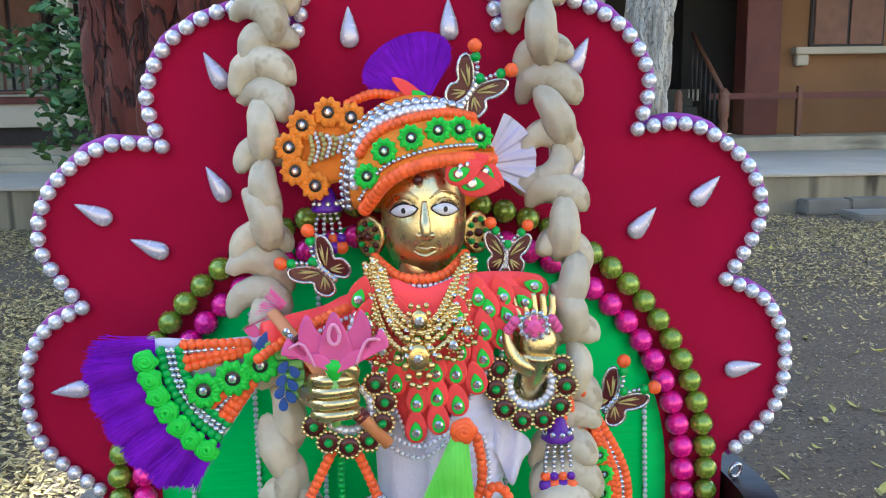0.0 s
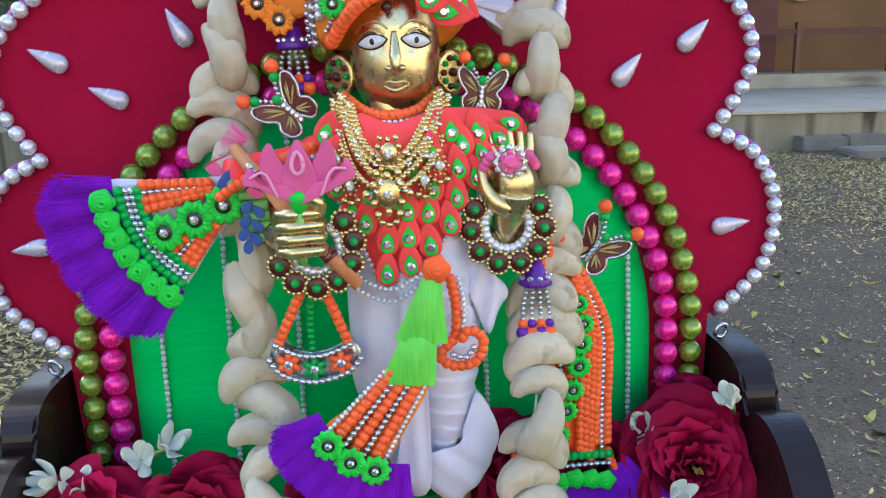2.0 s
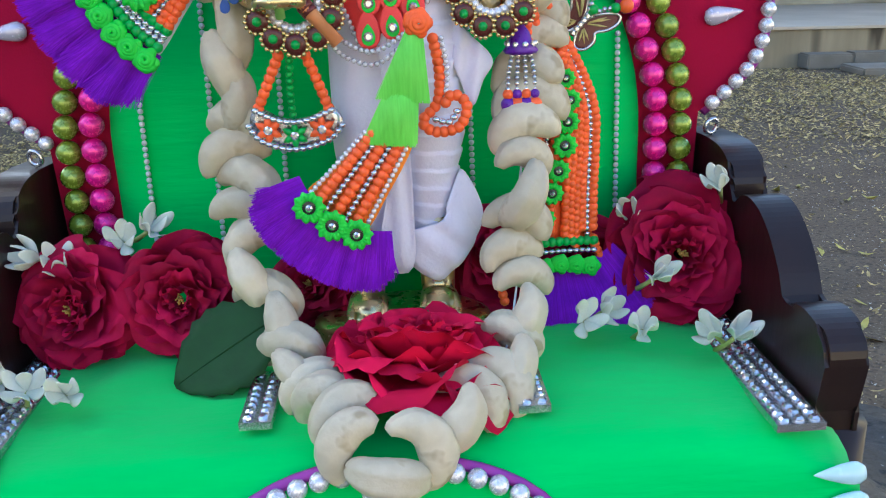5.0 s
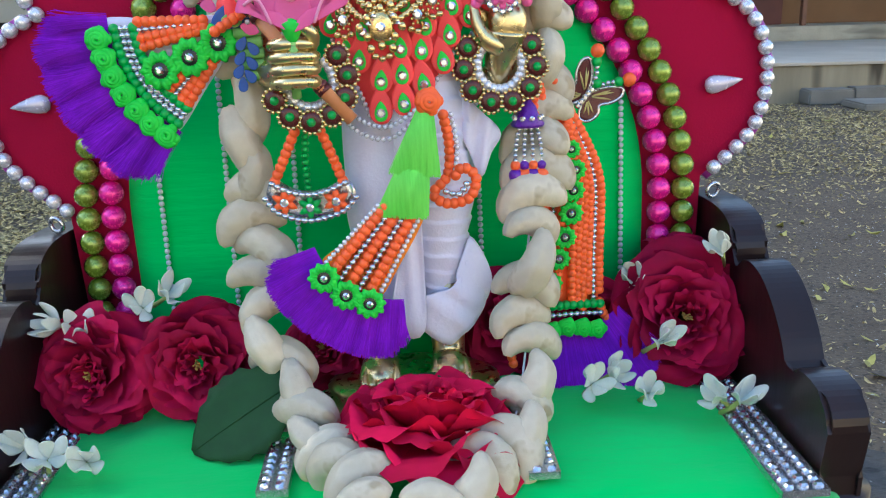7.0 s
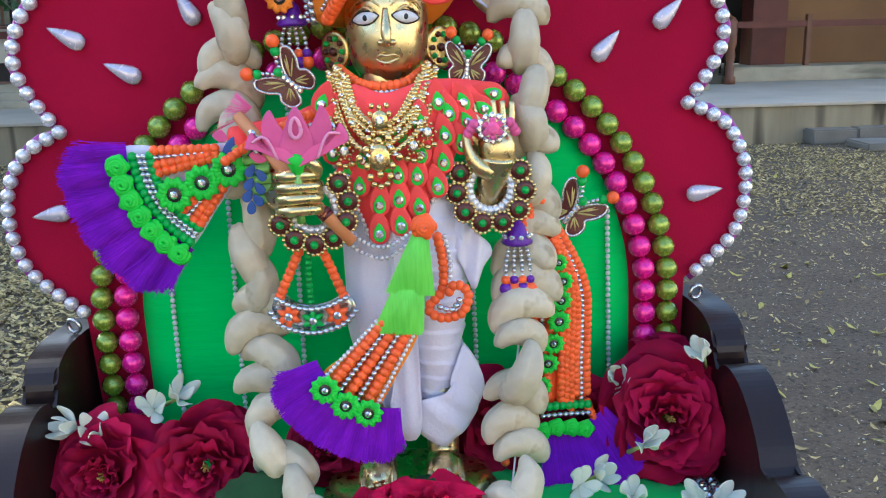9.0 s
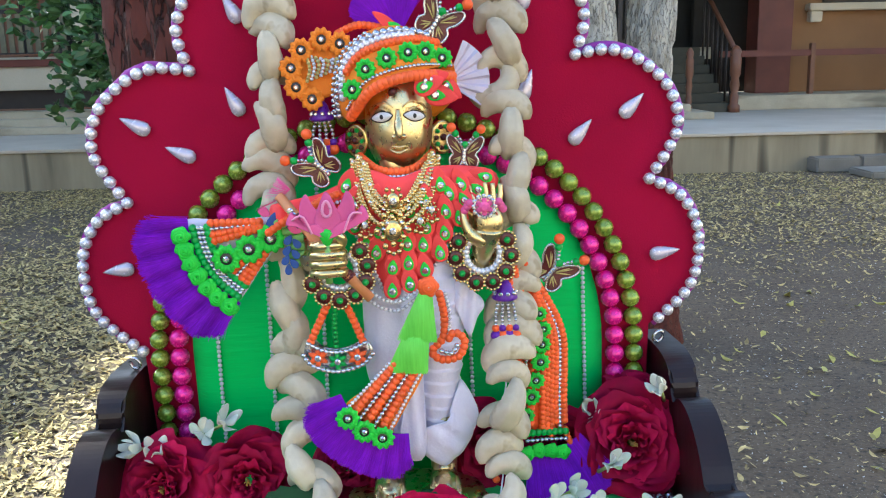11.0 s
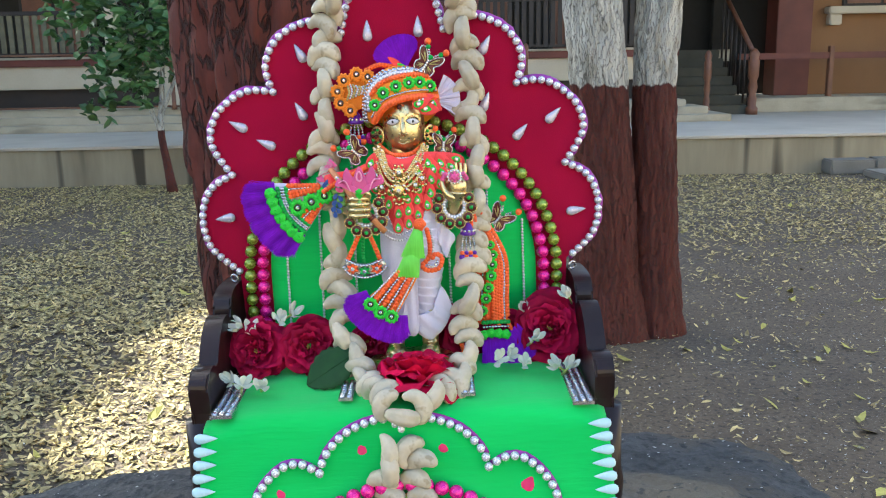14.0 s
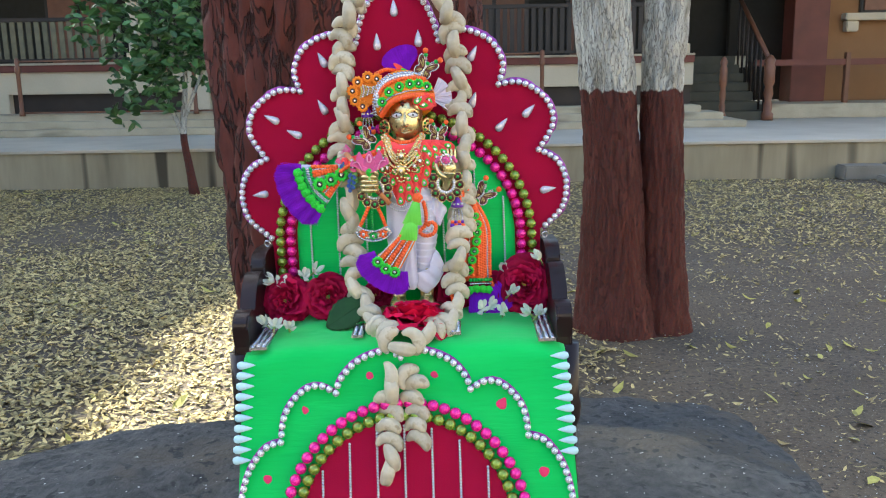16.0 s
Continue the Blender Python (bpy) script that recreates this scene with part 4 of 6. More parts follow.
limb(bm, [(-2, -45, 75), (2, -42, 110), (8, -42, 150), (9, -42, 185), (9, -42, 205)], [7, 9, 16, 21, 14])
limb(bm, [(24, -45, 75), (20, -42, 110), (12, -42, 140)], [7, 8, 11])
limb(bm, [(-13, -42, 197), (-30, -44, 186), (-42, -52, 172), (-36, -66, 168), (-30, -74, 171)], [9, 8.5, 7.5, 6.5, 6])
limb(bm, [(33, -42, 197), (50, -44, 182), (56, -46, 158), (52, -54, 156), (49, -58, 166)], [9, 8.5, 7.5, 5.5, 4.5])
limb(bm, [(8, -40, 200), (7, -40, 216), (7, -38, 226)], [10, 9, 9])
# fist round the flute
blob(bm, V(-28, -76, 172), (9 * MM, 8 * MM, 10 * MM))
for k in range(4):
    w = 179.5 - 4.7 * k
    limb(bm, [(-35, -75, w - 1.2), (-35.4, -82, w - 0.3), (-31, -86, w + 0.3), (-25, -85.6, w + 0.4), (-20.5, -82.5, w), (-20, -77, w)], [2.0, 2.35, 2.5, 2.3, 2.2, 1.8], 12)
limb(bm, [(-22, -78, 178), (-20, -85, 183), (-25, -87, 187)], [3, 2.7, 2.2], 10)
# raised cupped hand
limb(bm, [(51, -55, 158), (51.5, -58, 166), (53, -60, 173), (54, -61, 180)], [4.6, 4.8, 7.0, 8.6])
blob(bm, V(54.5, -61, 183), (8.2 * MM, 6.2 * MM, 9.5 * MM))
blob(bm, V(51, -63, 175.5), (6.5 * MM, 5.2 * MM, 4.6 * MM))
for k in range(5):
    u = 46.6 + 3.5 * k
    limb(bm, [(50.5 + 1.6 * k, -59, 187), (u + 0.6, -57.5, 195), (u + (k - 2) * 0.5, -56, 203.5 - 0.5 * abs(k - 2))], [1.9, 1.8, 1.4], 10)
limb(bm, [(51, -64, 174), (46, -66, 177), (42.4, -66, 183), (40.8, -65, 191)], [4.2, 4.0, 3.2, 1.4], 12)
# head
n_body = len(bm.verts)
HEAD = V(7.5, -35, 235)
hv = bmesh.ops.create_uvsphere(bm, u_segments=64, v_segments=48, radius=1)["verts"]


def bulge(d, x, z, sx, sz):
    return math.exp(-((d.x - x) / sx) ** 2 - ((d.z - z) / sz) ** 2) if d.y < 0 else 0.0


for v in hv:
    d = v.co.copy()
    jaw = 1 + 0.05 * max(0, -d.z - 0.15)
    out = 1 + 0.05 * bulge(d, 0, -0.2, 0.16, 0.16) - 0.07 * (bulge(d, 0.42, 0.14, 0.22, 0.13) + bulge(d, -0.42, 0.14, 0.22, 0.13))
    out += 0.03 * bulge(d, 0, -0.55, 0.24, 0.12)
    out += 0.05 * bulge(d, 0, -0.80, 0.2, 0.12) + 0.03 * (bulge(d, 0.42, 0.36, 0.25, 0.05) + bulge(d, -0.42, 0.36, 0.25, 0.05)) + 0.02 * (bulge(d, 0.5, -0.3, 0.2, 0.2) + bulge(d, -0.5, -0.3, 0.2, 0.2))
    brow = min(1.5, max(0.05, 1 - d.z * d.z) ** -0.22) if d.z > 0 else 1.0
    v.co = HEAD + Vector((d.x * 18.2 * MM * jaw * brow, d.y * 19 * MM * out * brow * (1 + 0.12 * max(0, -d.z)), d.z * (27.5 if d.z > 0 else 28.5) * MM))
# nose, lips and brows
limb(bm, [(7.5, -53.0, 243), (7.5, -54.8, 236), (7.5, -56.6, 230.5), (7.5, -55.6, 228)], [1.2, 1.4, 2.4, 1.6], 12)
for s in (-1, 1):
    blob(bm, HEAD + V(2.3 * s, -19.3, -5.8), (1.9 * MM, 2.2 * MM, 1.5 * MM))
    limb(bm, [(7.5 + 2.2 * s, -53.3, 244), (7.5 + 7 * s, -52.4, 247), (7.5 + 12.5 * s, -49.0, 245.5), (7.5 + 15.0 * s, -46.0, 242.5)], [0.4, 0.6, 0.5, 0.3], 8)
    limb(bm, [(7.5 + 2.6 * s, -52.6, 239), (7.5 + 8.4 * s, -51.9, 243.8), (7.5 + 14.4 * s, -47.0, 240.5)], [0.5, 0.7, 0.5], 8)
limb(bm, [(2.6, -53.4, 223.4), (5.0, -55.4, 224.2), (7.5, -56.0, 223.8), (10.0, -55.4, 224.2), (12.4, -53.4, 223.4)], [0.3, 0.6, 0.6, 0.6, 0.3], 10)
limb(bm, [(2.6, -53.0, 222.6), (5.2, -54.8, 221.2), (7.5, -55.2, 220.8), (9.8, -54.8, 221.8), (12.4, -53.0, 222.8)], [0.3, 0.9, 1.0, 0.9, 0.3], 10)
n_brass = len(bm.faces)


def almond(s, out, half):
    """An eye that comes to a point at both corners."""
    made = blob(bm, V(0, 0, 0), (half[0] * MM, half[1] * MM, half[2] * MM))
    m_ = Matrix.Translation(HEAD + V(8.5 * s, out, 4.4)) @ pose(0, 0, 0, 0, 8 * s, 0) @ pose(0, 0, 0, 0, 0, 24 * s)
    for v in made:
        x = min(0.999, abs(v.co.x) / (half[0] * MM))
        v.co.z *= (1 - x * x) ** 0.3
        v.co = m_ @ v.co


for s in (-1, 1):
    almond(s, -16.0, (6.7, 1.6, 3.2))
n_rim = len(bm.faces)
for s in (-1, 1):
    almond(s, -16.6, (6.0, 1.5, 2.6))
n_white = len(bm.faces)
for s in (-1, 1):
    blob(bm, HEAD + V(8.5 * s, -17.75, 4.5), (1.35 * MM, 0.6 * MM, 1.35 * MM), pose(0, 0, 0, 0, 0, 22 * s))
bm.verts.ensure_lookup_table()
bmesh.ops.translate(bm, verts=bm.verts[n_body:], vec=V(2.8, 0, 0))
statue = finish(bm)
for m_ in (M_BRASS, M_BLACK, M_EYEWHITE):
    statue.materials.append(m_)
for i, f in enumerate(statue.polygons):
    f.material_index = 0 if i < n_brass else 1 if i < n_rim else 2 if i < n_white else 1
idol = tagged(link("statue", statue, M_BRASS), "polished brass statue with enamel eyes standing on its base", "statue")
idol.matrix_world = I


# ---- small ornaments used many times ----
B3 = ball_mesh(1.55 * MM, 10, 7, 0.82)
B2 = ball_mesh(1.1 * MM, 8, 6)
B4 = ball_mesh(2.2 * MM, 12, 8)
B6 = ball_mesh(3.0 * MM, 12, 8)
GEM = finish(spin([(0.2 * MM, 0), (1.25 * MM, 0.1 * MM), (1.2 * MM, 0.6 * MM), (0.6 * MM, 1.2 * MM)], 8), False)
FACE = pose(0, 0, 0, 90, 0, 0)        # turns a shape's top to the front


def row(parent, pts, me, material, name="bead", step=None):
    """Beads along a smooth line through pts (mm)."""
    for p in spline([V(*q) for q in pts], step=step * MM):
        link(name, me, material, parent, "", Matrix.Translation(p))


def cord_flower(r, hole, petals=10):
    """A flat ring of looped cord."""
    bm = bmesh.new()
    seg, ring = 48, 8
    vs = []
    for i in range(seg):
        a = 2 * math.pi * i / seg
        edge = 1 + 0.10 * math.cos(petals * a)
        vs.append([bm.verts.new(((hole + (r * edge - hole) * (0.5 - 0.5 * math.cos(2 * math.pi * k / ring))) * math.cos(a),
                                 -0.0010 * (1 + math.sin(2 * math.pi * k / ring) * 1.0) - 0.0004 * math.cos(petals * 3 * a),
                                 (hole + (r * edge - hole) * (0.5 - 0.5 * math.cos(2 * math.pi * k / ring))) * math.sin(a))) for k in range(ring)])
    for i in range(seg):
        for k in range(ring):
            bm.faces.new((vs[i][k], vs[(i + 1) % seg][k], vs[(i + 1) % seg][(k + 1) % ring], vs[i][(k + 1) % ring]))
    return finish(bm)


FLOWER = cord_flower(4.9 * MM, 1.9 * MM)
DISC = finish(spin([(2.5 * MM, 0), (2.5 * MM, 0.8 * MM), (2.0 * MM, 1.1 * MM)], 14))


def eye_flower(parent, p, material, scale=1.0, turn=0.0):
    ob = link("eye_flower", FLOWER, material, parent, "", Matrix.Translation(p) @ pose(0, 0, 0, 0, turn, 0) @ Matrix.Scale(scale, 4))
    link("black_disc", DISC, M_BLACK, ob, "", Matrix.Translation((0, -0.0003, 0)) @ FACE)
    link("gem", GEM, M_GEM, ob, "", Matrix.Translation((0, -0.0014, 0)) @ FACE)
    return ob


def rosette_mesh():
    bm = bmesh.new()
    pts = []
    for i in range(60):
        a = 2 * math.pi * i / 60 * 2.6
        rr = 0.0006 + 0.0030 * i / 60
        pts.append((rr * math.cos(a), -0.0026 + 0.0018 * i / 60, rr * math.sin(a)))
    tube(bm, pts, [0.0010 + 0.0006 * i / 60 for i in range(60)], 6)
    for k in range(5):
        a = 2 * math.pi * k / 5
        blob(bm, (0.0031 * math.cos(a), -0.0008, 0.0031 * math.sin(a)), (0.0021, 0.0012, 0.0021), u=10, v=6)
    return finish(bm)


ROSETTE = rosette_mesh()


def net_fan(name, parent, apex, a0, a1, r0, r1, material, label, strands=420, seed=1, ripple=3.0, sag=0.0, back=0.0):
    """A spread of fine net threads between two angles, radii in mm."""
    rnd = random.Random(seed)
    bm = bmesh.new()
    pleats = max(5, int(abs(a1 - a0) / 9))
    # pleated sheet
    rows_ = []
    nn = pleats * 6
    for i in range(nn + 1):
        f_ = i / nn
        a = math.radians(a0 + (a1 - a0) * f_)
        rows_.append([])
        for k in range(7):
            g = k / 6
            r_ = r0 + (r1 * 0.975 - r0) * (1 - 0.35 * abs(2 * f_ - 1) ** 7) * g * (1 - 0.03 * rnd.random())
            d = -ripple * g * math.cos(2 * math.pi * pleats * f_) - back * g + sag * math.sin(math.pi * f_)
            rows_[-1].append(bm.verts.new(V(apex[0] + r_ * math.cos(a), apex[1] + d, apex[2] + r_ * math.sin(a))))
    for p_, q_ in zip(rows_, rows_[1:]):
        for k in range(6):
            bm.faces.new((p_[k], q_[k], q_[k + 1], p_[k + 1]))
    for i in range(strands):
        f_ = rnd.random()
        a = math.radians(a0 + (a1 - a0) * f_ + rnd.gauss(0, 0.8))
        rr = (r0 + (r1 - r0) * (1 - 0.35 * abs(2 * f_ - 1) ** 7)) * rnd.uniform(0.955, 1.02)
        wd = rnd.uniform(0.07, 0.17)
        line = []
        bend = rnd.gauss(0, 0.02)
        for k in range(4):
            g = k / 3
            r_ = r0 + (rr - r0) * g
            d = -ripple * g * math.cos(2 * math.pi * pleats * f_) - back * g + sag * math.sin(math.pi * f_) - rnd.uniform(0.1, 1.2) * g - 0.3
            aa = a + bend * g * g
            side = Vector((-math.sin(aa), 0, math.cos(aa))) * wd * MM
            c = V(apex[0] + r_ * math.cos(aa), apex[1] + d, apex[2] + r_ * math.sin(aa))
            line.append((bm.verts.new(c - side), bm.verts.new(c + side)))
        for p_, q_ in zip(line, line[1:]):
            bm.faces.new((p_[0], p_[1], q_[1], q_[0]))
    me = bpy.data.meshes.new("mesh")
    bm.to_mesh(me)
    bm.free()
    me.shade_smooth()
    return link(name, me, material, parent, label)


def sheet(outline_, dome, thick=1.2, inset=0):
    """A flat piece with the given outline (mm); dome(u, w) gives its depth."""
    bm = bmesh.new()
    pts = spline([(u * MM, 0, w * MM) for u, w in outline_], count=72, closed=True)
    cx = sum(p.x for p in pts) / len(pts)
    cz = sum(p.z for p in pts) / len(pts)
    rings = []
    for k in range(6):
        g = 1 - k / 6
        rings.append([bm.verts.new((cx + (p.x - cx) * g, dome((cx + (p.x - cx) * g) / MM, (cz + (p.z - cz) * g) / MM) * MM, cz + (p.z - cz) * g)) for p in pts])
    mid = bm.verts.new((cx, dome(cx / MM, cz / MM) * MM, cz))
    n_ = len(pts)
    for a, b in zip(rings, rings[1:]):
        for i in range(n_):
            bm.faces.new((a[i], a[(i + 1) % n_], b[(i + 1) % n_], b[i]))
    for i in range(n_):
        bm.faces.new((rings[-1][i], rings[-1][(i + 1) % n_], mid))
    r_ = bmesh.ops.extrude_face_region(bm, geom=bm.faces[:])
    bmesh.ops.translate(bm, verts=[g for g in r_["geom"] if isinstance(g, bmesh.types.BMVert)], vec=(0, thick * MM, 0))
    return bm


WING = [(0, 0), (3, 7), (9, 12.5), (11.5, 10), (10, 5), (7, 1), (9, -2), (8, -7), (4, -8.5), (1.2, -4)]


def butterfly(centre, scale, turn, label):
    m = I @ Matrix.Translation(V(*centre)) @ pose(0, 0, 0, 0, -turn, 0) @ Matrix.Scale(scale, 4)
    ob = thing("butterfly_ornament", label, "ornament", m, "butterfly ornaments")
    for s in (-1, 1):
        bm = sheet([(x * s, z) for x, z in WING], lambda u, w: -0.10 * abs(u), 0.6)
        wing = part("wing", bm, M_MAROON, ob, "maroon wing edged with silver")
        rim_ = spline([V(x * s, -0.10 * abs(x) - 0.2, z) for x, z in WING], count=40, closed=True)
        part("silver_rim", tube(bmesh.new(), rim_ + rim_[:1], 0.0007, 6), M_SILVER, wing)
        for tip in ((8, 9), (9, 6), (6.4, 8.6), (6.5, -5), (4.2, -5.8), (7, -3)):
            a_, b_ = V(2.2 * s, -0.7, tip[1] * 0.25), V(tip[0] * s, -1.1, tip[1])
            part("vein", tube(bmesh.new(), [a_, a_.lerp(b_, 0.6), b_], [0.0003, 0.00045, 0.0001], 5), M_VEIN, wing)
        ant = spline([V(0.5 * s, -1, 4), V(3.2 * s, -1.5, 10), V(8 * s, -1.5, 15)], step=0.0021)
        for p in ant[:-1]:
            link("antenna_bead", B2, M_SILVER, ob, "", Matrix.Translation(p))
        link("antenna_bead", B4, M_GREENBEAD, ob, "", Matrix.Translation(ant[-2]))
        link("antenna_tip", B6, M_ORANGE, ob, "", Matrix.Translation(ant[-1] + V(1.2 * s, 0, 2)))
    for k in range(5):
        link("gem", GEM, M_GEM, ob, "", Matrix.Translation(V(0, -0.8, -5 + 2.2 * k)) @ FACE @ Matrix.Scale(1.2, 4))
    link("head_bead", B4, M_GREENBEAD, ob, "", Matrix.Translation(V(0, -1, 7)))
    return ob


# ---- turban ----
def dome_t(u, w):
    q = 1 - ((u - 9) / 34) ** 2 - ((w - 255) / 31.5) ** 2
    return -30 - 26.5 * math.sqrt(max(0.02, q))


def tpts(pts, out=0.0):
    return [(u, dome_t(u, w) - out, w) for u, w in pts]


turban = thing("turban", "jewelled festive turban with bead bands and green cord flowers", "turban", I)
bm = bmesh.new()
bmesh.ops.create_uvsphere(bm, u_segments=40, v_segments=24, radius=1)
for v in bm.verts[:]:
    low = 0.19 + (0.95 * v.co.x if v.co.x < 0 else 0.12 * v.co.x)
    f_ = min(1, max(0, (v.co.y + 0.35) / 0.8))
    low = low * (1 - f_) - 0.6 * f_
    if v.co.z < low:
        v.co.z = low
    v.co = V(9 + 33.5 * v.co.x, -30 + 26.5 * v.co.y, 255 + 31 * v.co.z)
part("cap", bm, M_ORANGEFELT, turban, "orange cloth cap")
row(turban, tpts([(-14, 240), (-4, 252), (9, 258), (25, 260), (39, 258.5)], 1.8), B6, M_ORANGE, "border_bead", 2.6)
row(turban, tpts([(-16, 244), (-6, 257), (9, 263), (25, 265), (39, 264)], 0.5), B2, M_SILVER, "silver_bead", 2.2)
row(turban, tpts([(-15, 263), (-8, 271), (5, 276), (21, 278), (32, 276)], 0.6), B4, M_ORANGE, "orange_bead", 2.6)
row(turban, tpts([(-18, 250), (-17, 264), (-10, 273), (3, 279), (19, 280.5)], 0.8), B4, M_PEARL, "pearl_bead", 3.0)
row(turban, tpts([(-21, 240), (-20.5, 256), (-14, 272), (-2, 280.5), (15, 283), (27, 280)], 0.8), B4, M_SILVER, "silver_ball", 3.9)
row(turban, tpts([(-23.5, 240), (-23, 256), (-17, 273), (-5, 282)], 0.2), B3, M_GEM, "silver_ball", 3.0)
for u, w in ((-12.5, 254), (-5, 264), (6, 269), (17, 271.5), (26, 271.5), (34.5, 268)):
    eye_flower(turban, V(u, dome_t(u, w) - 1.0, w), M_NEON, 1.05)


def leaf_piece(length, width):
    pts = []
    for k in range(18):
        a = math.pi - 2 * math.pi * k / 18
        pts.append((width / 2 * math.sin(a) * (0.25 + 0.8 * abs(math.sin(a / 2))), length / 2 * math.cos(a)))
    return pts


PETAL = finish(sheet(leaf_piece(15, 11), lambda u, w: -0.8 + 0.02 * u * u, 0.7))
EYE = finish(sheet(leaf_piece(8.2, 6.2), lambda u, w: -0.7 + 0.03 * u * u, 0.5))
FACET = finish(spin([(1.9 * MM, 0), (1.9 * MM, 0.5 * MM), (1.1 * MM, 1.3 * MM)], 8), False)


def feather(parent, p, turn, scale=1.0, gem=True):
    """A coral felt scale with a green drop and a stone."""
    ob = link("feather_scale", PETAL, M_BIB, parent, "", Matrix.Translation(p) @ pose(0, 0, 0, 0, turn, 0) @ Matrix.Scale(scale, 4))
    link("green_drop", EYE, M_NEON, ob, "", Matrix.Translation(V(0, -1.0, -2.2)))
    if gem:
        link("stone", FACET, M_GEM, ob, "", Matrix.Translation(V(0, -1.7, -2.8)) @ FACE)
    return ob


for u, w, a, s_ in ((27, 255, 70, 1.1), (33, 249, 100, 1.2), (38, 252, 130, 1.0), (31, 258, 70, 0.9)):
    feather(turban, V(u, dome_t(u, w) - 3, w), a, s_)
for i in range(4):
    link("gem", GEM, M_GEM, turban, "", Matrix.Translation(V(25 + 3 * i, dome_t(25 + 3 * i, 257) - 4, 257 + 0.5 * i)) @ FACE)
link("tilak_stone", B4, M_DARKRED, turban, "dark red forehead stone", Matrix.Translation(V(8, -56, 252)))
# halo of orange cord flowers at the side
halo = part("side_rosette", sheet([(-31 + 15 * math.cos(a), 264.5 + 15 * math.sin(a)) for a in [2 * math.pi * k / 12 for k in range(12)]], lambda u, w: -33, 1.0), M_ORANGEFELT, turban, "orange side rosette")
for u, w in ((-39, 275), (-28, 280), (-18.5, 277.5), (-45, 266), (-43, 256), (-35, 249.5)):
    eye_flower(halo, V(u, -35, w), M_ORANGEFELT, 1.25)
for k in range(7):
    row(halo, [(-37 + 2.5 * k, -36, 259 + 0.9 * k), (-35 + 2.5 * k, -37, 265 + 0.9 * k), (-36.5 + 2.5 * k, -36, 272 - 0.6 * k)], B2, M_PEARL if k % 2 else M_VEIN, "string_bead", 2.0)
row(turban, [(-20, -27, 283), (-9, -27, 287), (4, -26, 285)], B4, M_ORANGE, "orange_bead", 2.6)
net_fan("plume", turban, (13, -22, 281), 163, 60, 4, 31, M_PURPLE, "violet net plume", 3200, 3, 0.5)
bm = sheet([(-1, 293), (6, 291.5), (15, 283), (13, 279), (6, 284)], lambda u, w: -31, 0.8)
pl = part("plume_feather", bm, M_BIB, turban, "coral feather with a green drop")
link("green_drop", EYE, M_NEON, pl, "", Matrix.Translation(V(10.5, -32, 285)) @ pose(0, 0, 0, 0, -50, 0))
# pleated white cockade
bm = bmesh.new()
vs = []
for i in range(25):
    a = math.radians(66 - 100 * i / 24)
    vs.append([bm.verts.new(V(37 + r_ * math.cos(a), -28 - (1.5 if i % 6 < 3 else -1.5) * r_ / 24, 255 + r_ * math.sin(a) * 1.02)) for r_ in (2, 12, 23.5)])
for a_, b_ in zip(vs, vs[1:]):
    for k in range(2):
        bm.faces.new((a_[k], b_[k], b_[k + 1], a_[k + 1]))
ck = part("cockade", bm, M_WHITEPAPER, turban, "pleated pale organza cockade", smooth=False)
so = ck.modifiers.new("thick", "SOLIDIFY")
so.thickness = 0.0005
# side tassel
def tassel(parent, u, v, w, length):
    bell = spin([(1 * MM, 6 * MM), (3.4 * MM, 3 * MM), (4.6 * MM, -1 * MM), (6.8 * MM, -4 * MM), (6.0 * MM, -5.2 * MM)], 14, lambda i, z: 1 + 0.05 * (i % 2))
    bmesh.ops.translate(bell, verts=bell.verts[:], vec=V(u, v, w))
    ob = part("tassel_bell", bell, M_PURPLEBEAD, parent, "violet tassel bell")
    for i in range(9):
        a = 2 * math.pi * i / 9
        link("gem", GEM, M_GEM, ob, "", Matrix.Translation(V(u + 5.6 * math.cos(a), v + 5.6 * math.sin(a), w - 1.5)) @ FACE)
    for k in range(4):
        du = -3.6 + 2.4 * k
        row(ob, [(u + du, v - 1, w - 6), (u + du * 1.4, v - 1, w - 6 - length * 0.5), (u + du * 1.5, v - 1, w - 6 - length)], B2, M_SILVER, "string_bead", 2.2)
        link("tassel_tip", B4, M_PURPLEBEAD if k % 2 else M_ORANGE, ob, "", Matrix.Translation(V(u + du * 1.5, v - 1, w - 8 - length)))
        link("tassel_tip", B6, M_ORANGE if k % 2 else M_PURPLEBEAD, ob, "", Matrix.Translation(V(u + du * 1.5, v - 1, w - 12 - length)))


tassel(turban, -31, -31, 243, 9)
for s, u in ((-1, -13), (1, 33)):
    er = thing("earring", "round golden earring set with small dark stones", "earring", I @ Matrix.Translation(V(u, -30, 226)) @ pose(0, 0, 0, 0, 0, 35 * s) @ Matrix.Scale(0.85, 4), "earrings")
    part("plate", sheet([(9 * math.cos(a), 11 * math.sin(a)) for a in [2 * math.pi * k / 10 for k in range(10)]], lambda u, w: -1 - 0.01 * (80 - u * u), 2), M_GOLD, er)
    for k in range(10):
        a = 2 * math.pi * k / 10
        link("stone", B4, M_DARKRED if k % 2 else M_GREENBEAD, er, "", Matrix.Translation(V(5.5 * math.cos(a), -2.0, 7 * math.sin(a))) @ Matrix.Scale(0.7, 4))
    link("stone", B4, M_DARKRED, er, "", Matrix.Translation(V(0, -2.2, 0)))
butterfly((32, -34, 286), 1.0, -35, "maroon and silver butterfly ornament pinned on the turban")
butterfly((-32, -44, 214), 0.98, 48, "maroon and silver butterfly ornament on the shoulder by the lotus")
butterfly((44, -46, 217), 0.85, -6, "small maroon and silver butterfly ornament on the shoulder")
